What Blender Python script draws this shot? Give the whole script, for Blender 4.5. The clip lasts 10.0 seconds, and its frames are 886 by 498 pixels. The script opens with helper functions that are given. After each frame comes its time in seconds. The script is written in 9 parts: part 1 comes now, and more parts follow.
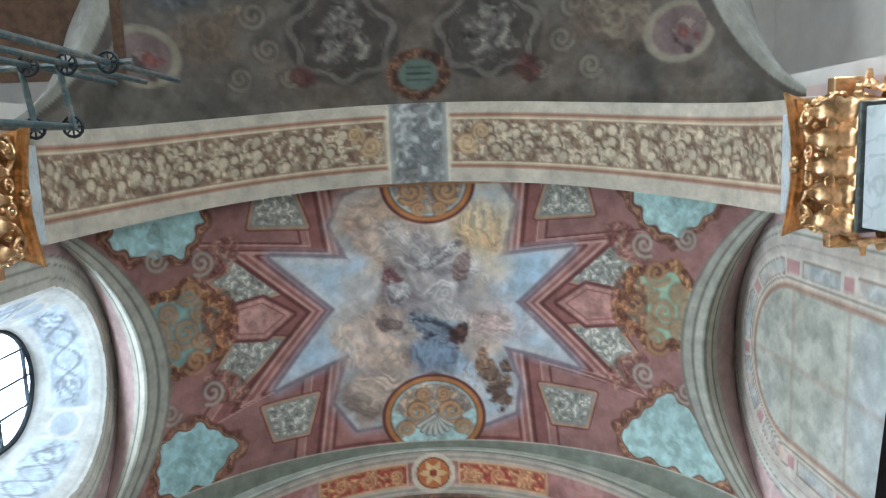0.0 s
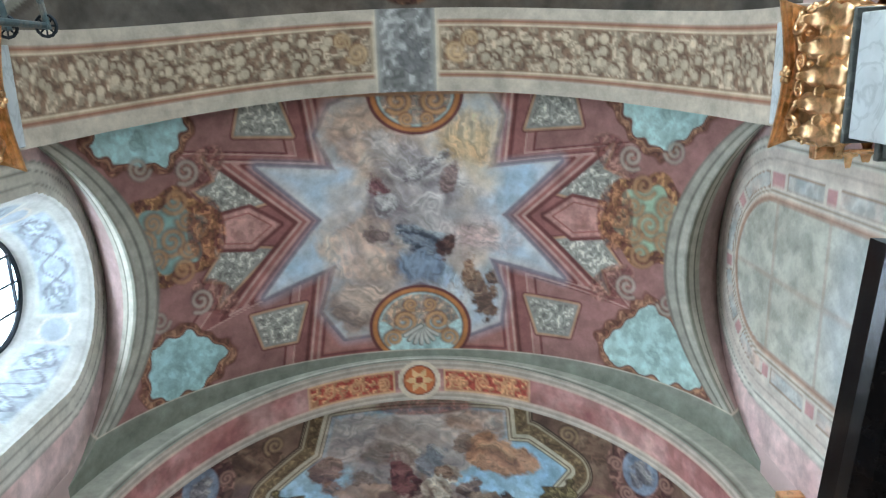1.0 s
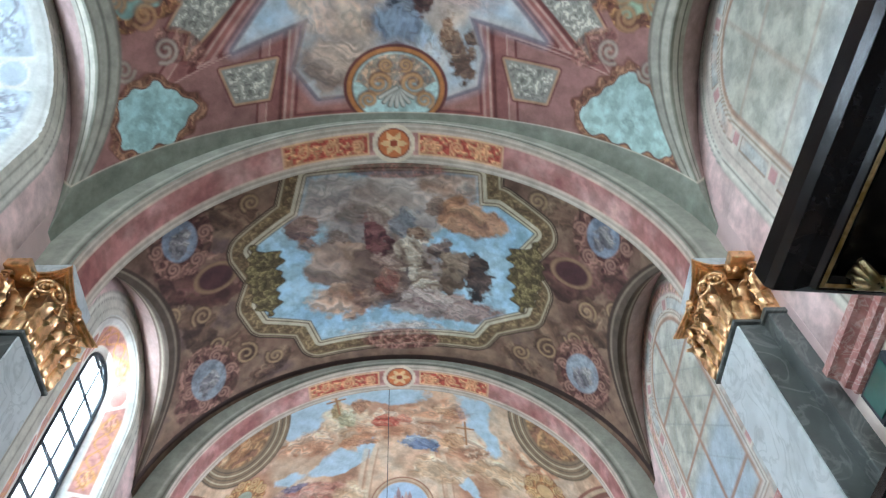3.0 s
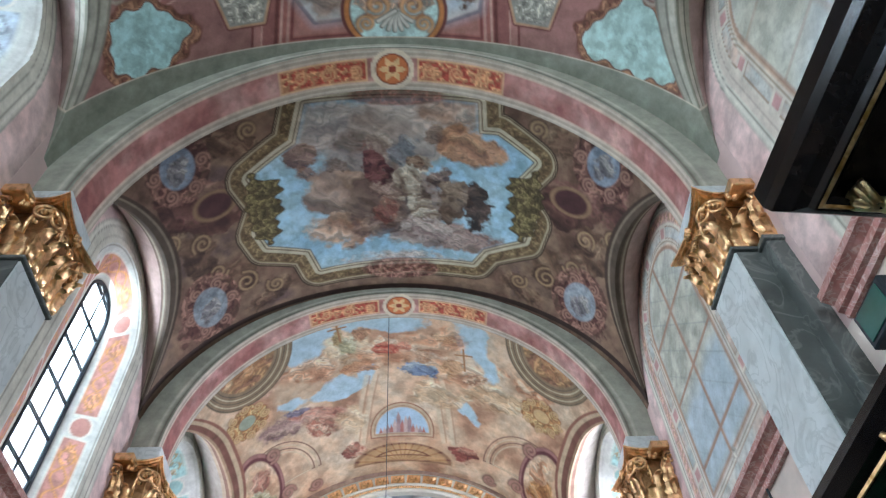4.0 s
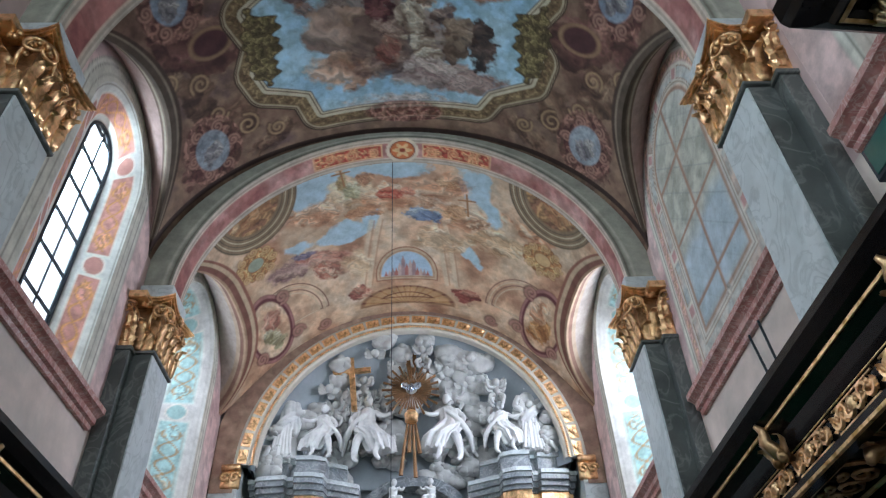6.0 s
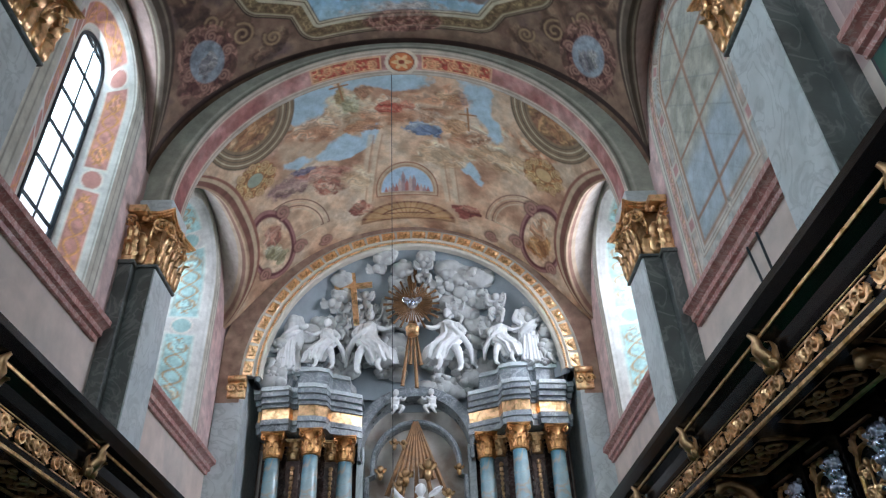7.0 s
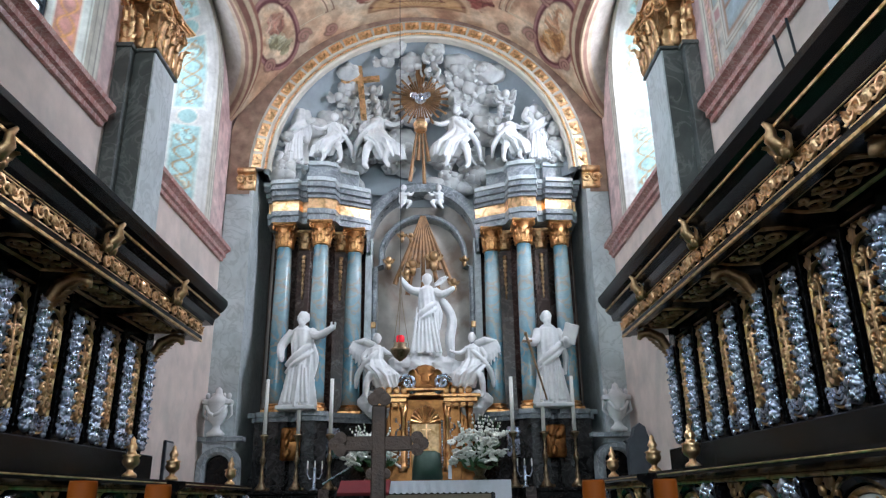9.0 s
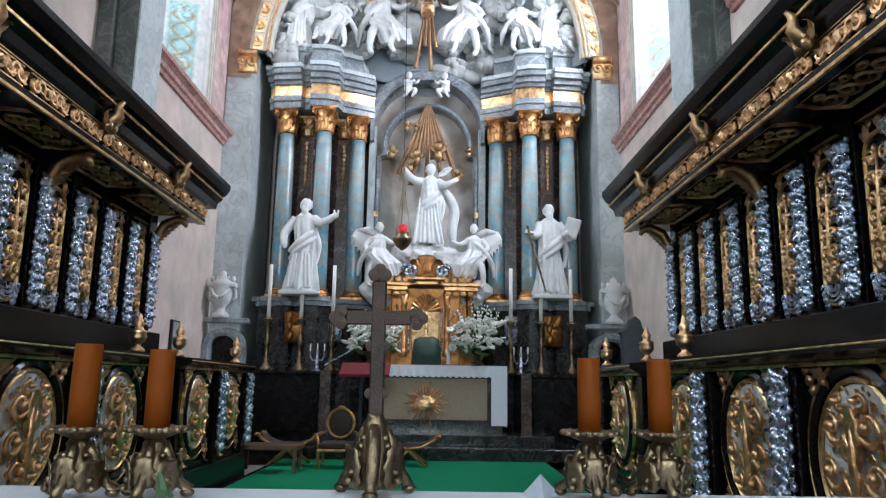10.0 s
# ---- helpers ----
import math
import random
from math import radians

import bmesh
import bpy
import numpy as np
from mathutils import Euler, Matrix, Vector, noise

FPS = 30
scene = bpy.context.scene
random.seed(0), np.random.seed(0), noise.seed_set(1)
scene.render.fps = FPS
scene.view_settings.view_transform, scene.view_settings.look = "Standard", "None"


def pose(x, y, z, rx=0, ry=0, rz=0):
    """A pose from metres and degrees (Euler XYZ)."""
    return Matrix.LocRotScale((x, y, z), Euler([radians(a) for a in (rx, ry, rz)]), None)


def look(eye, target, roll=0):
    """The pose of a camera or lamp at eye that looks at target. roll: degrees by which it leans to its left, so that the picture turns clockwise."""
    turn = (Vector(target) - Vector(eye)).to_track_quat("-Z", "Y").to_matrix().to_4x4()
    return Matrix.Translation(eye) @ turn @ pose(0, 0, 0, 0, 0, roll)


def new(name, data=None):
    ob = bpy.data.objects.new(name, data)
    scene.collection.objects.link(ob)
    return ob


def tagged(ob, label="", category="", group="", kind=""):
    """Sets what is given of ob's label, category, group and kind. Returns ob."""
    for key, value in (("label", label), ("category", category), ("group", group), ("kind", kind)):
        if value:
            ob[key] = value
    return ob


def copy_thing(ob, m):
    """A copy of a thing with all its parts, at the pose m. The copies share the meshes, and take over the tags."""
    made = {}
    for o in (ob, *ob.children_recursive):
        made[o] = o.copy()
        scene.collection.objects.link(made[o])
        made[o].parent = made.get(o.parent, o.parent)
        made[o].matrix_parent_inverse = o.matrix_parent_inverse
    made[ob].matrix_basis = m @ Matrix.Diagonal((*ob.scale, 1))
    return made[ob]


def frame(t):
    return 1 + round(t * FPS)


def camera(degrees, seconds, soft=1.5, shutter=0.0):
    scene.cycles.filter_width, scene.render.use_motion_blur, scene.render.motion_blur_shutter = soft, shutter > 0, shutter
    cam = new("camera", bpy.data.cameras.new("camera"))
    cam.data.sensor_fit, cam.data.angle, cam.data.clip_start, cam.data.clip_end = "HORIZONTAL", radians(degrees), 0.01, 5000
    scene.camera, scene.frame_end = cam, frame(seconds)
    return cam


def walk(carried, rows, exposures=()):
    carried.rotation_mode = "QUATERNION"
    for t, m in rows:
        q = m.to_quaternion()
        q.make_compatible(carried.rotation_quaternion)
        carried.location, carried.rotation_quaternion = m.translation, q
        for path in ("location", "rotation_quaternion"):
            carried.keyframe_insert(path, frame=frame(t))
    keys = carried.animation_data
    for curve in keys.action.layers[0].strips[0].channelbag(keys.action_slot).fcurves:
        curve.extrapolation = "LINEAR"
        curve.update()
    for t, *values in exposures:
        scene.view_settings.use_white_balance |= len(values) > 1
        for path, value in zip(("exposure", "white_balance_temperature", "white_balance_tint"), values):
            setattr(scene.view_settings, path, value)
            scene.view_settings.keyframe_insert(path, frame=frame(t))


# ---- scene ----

# ------------------------------------------------------------ camera and walk
cam = camera(63.23, 10.0, soft=1.25)
PATH = [
    (0, 0.196, -0.679, 1.716, -2.62, 81.98, -4.99),
    (0.5, 0.213, -0.639, 1.708, -2.43, 79.04, -4.50),
    (1, 0.238, -0.604, 1.706, -3.47, 75.38, -5.30),
    (1.5, 0.241, -0.551, 1.704, -3.44, 71.57, -5.05),
    (2, 0.238, -0.485, 1.682, -4.66, 67.35, -5.81),
    (2.5, 0.249, -0.410, 1.665, -5.03, 62.02, -5.01),
    (4, 0.253, -0.310, 1.619, -3.96, 52.75, -3.80),
    (4.5, 0.251, -0.272, 1.592, -3.34, 49.82, -3.44),
    (5, 0.258, -0.240, 1.574, -2.65, 47.28, -2.91),
    (5.5, 0.257, -0.210, 1.550, -2.69, 44.36, -2.78),
    (7, 0.283, -0.137, 1.497, -2.01, 34.69, -2.37),
    (7.5, 0.285, -0.119, 1.469, -1.52, 31.47, -2.07),
    (8, 0.285, -0.086, 1.446, -1.02, 27.84, -1.01),
    (8.5, 0.277, -0.060, 1.416, -0.72, 23.88, -0.77),
    (9, 0.273, -0.034, 1.382, -0.87, 19.21, -0.78),
    (9.5, 0.273, -0.012, 1.377, -0.77, 14.95, 0.31),
    (10, 0.274, 0.000, 1.350, -0.62, 10.72, 0.89),
]
EXPOSURES = [(0, 0.2), (2.5, 0.25), (4.5, -0.2), (7, -0.7), (8.5, -0.42), (10, -0.05)]
walk(cam, [(t, pose(x, y, z, 90 + p, 0, yaw) @ pose(0, 0, 0, 0, 0, r)) for t, x, y, z, yaw, p, r in PATH], EXPOSURES)

# ------------------------------------------------------------ world and light
world = bpy.data.worlds.new("sky")
scene.world = world
world.use_nodes = True
wn = world.node_tree.nodes
sky = wn.new("ShaderNodeTexSky")
sky.sky_type, sky.sun_disc = "NISHITA", False
sky.sun_elevation, sky.sun_rotation = radians(48), radians(-70)
world.node_tree.links.new(sky.outputs[0], wn["Background"].inputs[0])
wn["Background"].inputs[1].default_value = 0.12

WINDOW_LIGHT = 1.0


def window_light(name, x, y, z, w, h, toward, watts, colour=(0.725, 0.875, 0.985), spread=165):
    """Sky light standing in a window's opening; it also makes the added west fill."""
    la = bpy.data.lights.new(name, "AREA")
    la.shape, la.size, la.size_y, la.energy, la.color = "RECTANGLE", w, h, watts * WINDOW_LIGHT, colour
    la.spread = radians(spread)
    ob = new(name, la)
    ob.matrix_world = look((x, y, z), toward)
    return ob


# ------------------------------------------------------------ mesh helpers
def part(name, bm, material, parent=None, label="", smooth=False):
    """Links a bmesh as one mesh object, under a thing if one is given."""
    bmesh.ops.recalc_face_normals(bm, faces=bm.faces)
    me = bpy.data.meshes.new(name)
    bm.to_mesh(me)
    bm.free()
    if smooth:
        me.shade_smooth()
    ob = new(name, me)
    for m in material if isinstance(material, (list, tuple)) else [material]:
        me.materials.append(m)
    if parent:
        ob.parent = parent
        ob.matrix_parent_inverse = Matrix()
    return tagged(ob, label)


def again(name, ob, parent, m=None):
    """One more object on the same mesh."""
    o = new(name, ob.data)
    o.parent = parent
    o.matrix_basis = m or Matrix()
    if "kind" in ob:
        o["kind"] = ob["kind"]
    return o


def thing(name, m, label, category, group="", kind=""):
    ob = new(name)
    ob.empty_display_size = 0.1
    ob.matrix_world = m
    return tagged(ob, label, category, group, kind)


def box(bm, x0, x1, y0, y1, z0, z1, bevel=0.0):
    vs = [bm.verts.new(p) for p in ((x0, y0, z0), (x1, y0, z0), (x1, y1, z0), (x0, y1, z0), (x0, y0, z1), (x1, y0, z1), (x1, y1, z1), (x0, y1, z1))]
    fs = [bm.faces.new([vs[i] for i in q]) for q in ((3, 2, 1, 0), (4, 5, 6, 7), (0, 1, 5, 4), (1, 2, 6, 5), (2, 3, 7, 6), (3, 0, 4, 7))]
    if bevel:
        es = list({e for f in fs for e in f.edges})
        bmesh.ops.bevel(bm, geom=es, offset=bevel, segments=1, affect="EDGES")
    return bm


def boxes(*rows, bevel=0.0):
    bm = bmesh.new()
    for r in rows:
        box(bm, *r, bevel=bevel)
    return bm


def prism(bm, outline, axis, a, b):
    """A closed outline of (u, v), drawn out along an axis from a to b. The axes left are taken in order."""
    def at(u, v, w):
        return {"x": (w, u, v), "y": (u, w, v), "z": (u, v, w)}[axis]
    lo = [bm.verts.new(at(u, v, a)) for u, v in outline]
    hi = [bm.verts.new(at(u, v, b)) for u, v in outline]
    n = len(outline)
    for i in range(n):
        bm.faces.new((lo[i], lo[(i + 1) % n], hi[(i + 1) % n], hi[i]))
    bm.faces.new(lo[::-1])
    bm.faces.new(hi)
    bmesh.ops.recalc_face_normals(bm, faces=bm.faces)
    return bm


def lathe(bm, profile, seg=16, m=None, a0=0.0, a1=2 * math.pi):
    """Turns a profile of (radius, z) round z."""
    m = m or Matrix()
    full = abs(a1 - a0 - 2 * math.pi) < 1e-6
    cols = seg if full else seg + 1
    rings = []
    for i in range(cols):
        a = a0 + (a1 - a0) * i / seg
        rings.append([bm.verts.new(m @ Vector((r * math.cos(a), r * math.sin(a), z))) for r, z in profile])
    for i in range(seg):
        p, q = rings[i], rings[(i + 1) % cols]
        for k in range(len(profile) - 1):
            bm.faces.new((p[k], q[k], q[k + 1], p[k + 1]))
    if full:
        for k in (0, -1):
            if profile[k][0] > 1e-4:
                bm.faces.new([r[k] for r in rings][::1 if k else -1])
    return bm


def tube(bm, pts, radii, seg=8, flat=1.0, caps=True):
    """A round or flattened limb along points, with a radius at each."""
    pts = [Vector(p) for p in pts]
    if not isinstance(radii, (list, tuple)):
        radii = [radii] * len(pts)
    rings = []
    prev = None
    for i, p in enumerate(pts):
        d = (pts[min(i + 1, len(pts) - 1)] - pts[max(i - 1, 0)]).normalized()
        ref = prev if prev is not None else (Vector((0, 1, 0)) if abs(d.y) < 0.9 else Vector((1, 0, 0)))
        u = (ref - d * ref.dot(d)).normalized()
        prev = u
        v = d.cross(u)
        rings.append([bm.verts.new(p + radii[i] * (u * math.cos(a) * flat + v * math.sin(a))) for a in [2 * math.pi * k / seg for k in range(seg)]])
    for a, b in zip(rings, rings[1:]):
        for k in range(seg):
            bm.faces.new((a[k], a[(k + 1) % seg], b[(k + 1) % seg], b[k]))
    if caps:
        bm.faces.new(rings[0][::-1])
        bm.faces.new(rings[-1])
    return bm


def blob(bm, c, r, seg=8, rings=6, m=None, lump=0.0, seed=0):
    """An uneven rounded mass: radii r along x, y, z."""
    m = m or Matrix()
    rows = []
    for i in range(rings + 1):
        th = math.pi * i / rings
        row = []
        for k in range(seg if 0 < i < rings else 1):
            ph = 2 * math.pi * k / seg
            d = Vector((math.sin(th) * math.cos(ph), math.sin(th) * math.sin(ph), math.cos(th)))
            s = 1 + lump * noise.noise(d * 2.3 + Vector((seed * 3.1, seed * 1.7, 0))) if lump else 1
            row.append(bm.verts.new(m @ (Vector(c) + Vector((d.x * r[0], d.y * r[1], d.z * r[2])) * s)))
        rows.append(row)
    for i in range(rings):
        a, b = rows[i], rows[i + 1]
        for k in range(seg):
            if len(a) == 1:
                bm.faces.new((a[0], b[k], b[(k + 1) % seg]))
            elif len(b) == 1:
                bm.faces.new((a[k], b[0], a[(k + 1) % seg]))
            else:
                bm.faces.new((a[k], b[k], b[(k + 1) % seg], a[(k + 1) % seg]))
    return bm


def spiral(r0, turns, n, grow=0.82):
    """Points (u, v, radius left) of a volute, from its outer end inwards."""
    out = []
    for i in range(n):
        k = i / (n - 1)
        a = 2 * math.pi * turns * k
        r = r0 * (1 - grow * k)
        out.append((r * math.cos(a), r * math.sin(a), r))
    return out


# ------------------------------------------------------------ materials
def mat(name, colour, rough=0.6, metal=0.0, vary=0.12, scale=6.0, grain=0.0, bump=0.15, bump_scale=60.0, second=None, coat=0.0, spec=0.5, island=0.0, vein=None):
    """A surface with variation at two scales and fine relief. second: a colour that breaks through in patches; vein: a colour of marble veins."""
    m = bpy.data.materials.new(name)
    m.use_nodes = True
    nt = m.node_tree
    N, L = nt.nodes, nt.links
    bsdf = N["Principled BSDF"]
    co = N.new("ShaderNodeTexCoord")
    n1 = N.new("ShaderNodeTexNoise")
    n1.inputs["Scale"].default_value, n1.inputs["Detail"].default_value, n1.inputs["Roughness"].default_value = scale, 8, 0.62
    L.new(co.outputs["Object"], n1.inputs["Vector"])
    n2 = N.new("ShaderNodeTexNoise")
    n2.inputs["Scale"].default_value, n2.inputs["Detail"].default_value = bump_scale, 4
    L.new(co.outputs["Object"], n2.inputs["Vector"])
    ramp = N.new("ShaderNodeMapRange")
    ramp.inputs[1].default_value, ramp.inputs[2].default_value = 0.3, 0.7
    ramp.inputs[3].default_value, ramp.inputs[4].default_value = 1 - vary, 1 + vary
    L.new(n1.outputs[0], ramp.inputs[0])
    base = N.new("ShaderNodeMix")
    base.data_type = "RGBA"
    base.inputs[6].default_value = (*colour, 1)
    base.inputs[7].default_value = (*(second or colour), 1)
    r2 = N.new("ShaderNodeMapRange")
    r2.inputs[1].default_value, r2.inputs[2].default_value = 0.48, 0.64
    n3 = N.new("ShaderNodeTexNoise")
    n3.inputs["Scale"].default_value, n3.inputs["Detail"].default_value, n3.inputs["Distortion"].default_value = scale * 0.45, 6, 0.8
    L.new(co.outputs["Object"], n3.inputs["Vector"])
    L.new(n3.outputs[0], r2.inputs[0])
    L.new(r2.outputs[0], base.inputs[0])
    out = base.outputs[2]
    if vein:
        wv = N.new("ShaderNodeTexNoise")
        wv.inputs["Scale"].default_value, wv.inputs["Detail"].default_value, wv.inputs["Distortion"].default_value = scale * 0.7, 7, 2.2
        L.new(co.outputs["Object"], wv.inputs["Vector"])
        ab = N.new("ShaderNodeMath")
        ab.operation = "SUBTRACT"
        ab.inputs[1].default_value = 0.5
        L.new(wv.outputs[0], ab.inputs[0])
        ab2 = N.new("ShaderNodeMath")
        ab2.operation = "ABSOLUTE"
        L.new(ab.outputs[0], ab2.inputs[0])
        r3 = N.new("ShaderNodeMapRange")
        r3.inputs[1].default_value, r3.inputs[2].default_value, r3.inputs[3].default_value, r3.inputs[4].default_value = 0.0, 0.05, 0.75, 0.0
        L.new(ab2.outputs[0], r3.inputs[0])
        mv = N.new("ShaderNodeMix")
        mv.data_type = "RGBA"
        mv.inputs[7].default_value = (*vein, 1)
        L.new(r3.outputs[0], mv.inputs[0])
        L.new(out, mv.inputs[6])
        out = mv.outputs[2]
    mul = N.new("ShaderNodeMix")
    mul.data_type, mul.blend_type = "RGBA", "MULTIPLY"
    mul.inputs[0].default_value = 1
    L.new(out, mul.inputs[6])
    L.new(ramp.outputs[0], mul.inputs[7])
    L.new(mul.outputs[2], bsdf.inputs["Base Color"])
    rr = N.new("ShaderNodeMapRange")
    rr.inputs[3].default_value, rr.inputs[4].default_value = max(0.03, rough - 0.12), min(1, rough + 0.12)
    L.new(n1.outputs[0], rr.inputs[0])
    L.new(rr.outputs[0], bsdf.inputs["Roughness"])
    bsdf.inputs["Metallic"].default_value = metal
    bsdf.inputs["Specular IOR Level"].default_value = spec
    bsdf.inputs["Coat Weight"].default_value = coat
    bsdf.inputs["Coat Roughness"].default_value = 0.15
    if bump:
        bp = N.new("ShaderNodeBump")
        bp.inputs["Strength"].default_value, bp.inputs["Distance"].default_value = bump, 0.01
        L.new(n2.outputs[0], bp.inputs["Height"])
        L.new(bp.outputs[0], bsdf.inputs["Normal"])
    return m


def painted(name, rough=0.75, bump=0.12):
    """Plaster that carries a painting, kept in the mesh's colours."""
    m = bpy.data.materials.new(name)
    m.use_nodes = True
    N, L = m.node_tree.nodes, m.node_tree.links
    bsdf = N["Principled BSDF"]
    at = N.new("ShaderNodeAttribute")
    at.attribute_name = "paint"
    co = N.new("ShaderNodeTexCoord")
    n1 = N.new("ShaderNodeTexNoise")
    n1.inputs["Scale"].default_value, n1.inputs["Detail"].default_value, n1.inputs["Roughness"].default_value = 5, 10, 0.7
    L.new(co.outputs["Object"], n1.inputs["Vector"])
    mr = N.new("ShaderNodeMapRange")
    mr.inputs[1].default_value, mr.inputs[2].default_value, mr.inputs[3].default_value, mr.inputs[4].default_value = 0.3, 0.7, 0.74, 1.22
    L.new(n1.outputs[0], mr.inputs[0])
    mul = N.new("ShaderNodeMix")
    mul.data_type, mul.blend_type = "RGBA", "MULTIPLY"
    mul.inputs[0].default_value = 1
    L.new(at.outputs["Color"], mul.inputs[6])
    L.new(mr.outputs[0], mul.inputs[7])
    L.new(mul.outputs[2], bsdf.inputs["Base Color"])
    bsdf.inputs["Roughness"].default_value = rough
    bsdf.inputs["Specular IOR Level"].default_value = 0.25
    bp = N.new("ShaderNodeBump")
    bp.inputs["Strength"].default_value, bp.inputs["Distance"].default_value = bump, 0.01
    n2 = N.new("ShaderNodeTexNoise")
    n2.inputs["Scale"].default_value, n2.inputs["Detail"].default_value = 25, 6
    L.new(co.outputs["Object"], n2.inputs["Vector"])
    L.new(n2.outputs[0], bp.inputs["Height"])
    L.new(bp.outputs[0], bsdf.inputs["Normal"])
    return m


FRESCO = painted("fresco_plaster")
PLASTER = mat("cream_plaster", (0.66, 0.55, 0.49), 0.8, vary=0.14, scale=2.5, second=(0.56, 0.49, 0.44), bump_scale=40)
PINK = mat("pink_plaster", (0.62, 0.46, 0.44), 0.8, vary=0.1, scale=2.0, bump_scale=40)
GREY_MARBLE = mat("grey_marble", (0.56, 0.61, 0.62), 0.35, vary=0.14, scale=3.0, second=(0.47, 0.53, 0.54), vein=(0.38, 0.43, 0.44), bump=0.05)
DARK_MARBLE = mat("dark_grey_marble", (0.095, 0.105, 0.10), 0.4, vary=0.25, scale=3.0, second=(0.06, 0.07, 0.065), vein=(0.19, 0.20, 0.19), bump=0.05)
RED_MARBLE = mat("red_marble", (0.40, 0.17, 0.15), 0.4, vary=0.25, scale=9, second=(0.50, 0.28, 0.25), vein=(0.6, 0.45, 0.4), bump=0.05)
GOLD = mat("gilding", (0.94, 0.60, 0.33), 0.32, 1.0, vary=0.28, scale=14, second=(0.50, 0.30, 0.14), bump=0.35, bump_scale=70)
OLD_GOLD = mat("dull_gilding", (0.54, 0.35, 0.19), 0.40, 1.0, vary=0.3, scale=14, second=(0.30, 0.18, 0.08), bump=0.3, bump_scale=90)
SILVER = mat("silvering", (0.58, 0.64, 0.76), 0.28, 1.0, vary=0.25, scale=14, second=(0.27, 0.31, 0.40), bump=0.08, bump_scale=60)
BLACK_WOOD = mat("black_polished_wood", (0.006, 0.0055, 0.006), 0.2, vary=0.3, scale=10, second=(0.010, 0.007, 0.006), bump=0.0, coat=0.03, spec=0.22)
BROWN_WOOD = mat("brown_stained_wood", (0.13, 0.07, 0.04), 0.45, vary=0.3, scale=12, second=(0.08, 0.04, 0.025))
WHITE_STUCCO = mat("white_polished_stucco", (0.74, 0.75, 0.75), 0.5, vary=0.08, scale=7, second=(0.64, 0.65, 0.66), bump=0.1)
GREEN_CLOTH = mat("green_carpet", (0.008, 0.23, 0.11), 0.95, vary=0.12, scale=30, bump=0.5, bump_scale=300, spec=0.1)
WHITE_CLOTH = mat("white_linen", (0.74, 0.77, 0.84), 0.85, vary=0.05, scale=15, bump=0.25, bump_scale=350, spec=0.2)
STONE_FLOOR = mat("stone_floor", (0.30, 0.27, 0.24), 0.5, vary=0.2, scale=3)

# ------------------------------------------------------------ painting
def lattice(shape_seed, gx, gy):
    return np.random.RandomState(shape_seed).rand(gx, gy)


def soft_noise(u, v, cell, seed):
    """Smooth value noise over arrays of metres."""
    g = lattice(seed, 256, 256)
    x, y = u / cell + 64.3, v / cell + 71.7
    i, j = np.floor(x).astype(int), np.floor(y).astype(int)
    a, b = x - i, y - j
    a, b = a * a * (3 - 2 * a), b * b * (3 - 2 * b)
    i0, j0, i1, j1 = i % 256, j % 256, (i + 1) % 256, (j + 1) % 256
    return (g[i0, j0] * (1 - a) + g[i1, j0] * a) * (1 - b) + (g[i0, j1] * (1 - a) + g[i1, j1] * a) * b


def fbm(u, v, cell, seed, octaves=4):
    s, w, t = 0, 1.0, 0
    for k in range(octaves):
        s = s + w * soft_noise(u + 3.3 * k, v - 1.7 * k, cell / 2 ** k, seed + k)
        t += w
        w *= 0.55
    return s / t


def lin(c):
    """Linear colour from 0-255 values."""
    return np.array([((k / 255 + 0.055) / 1.055) ** 2.4 if k > 10 else k / 3300 for k in c])


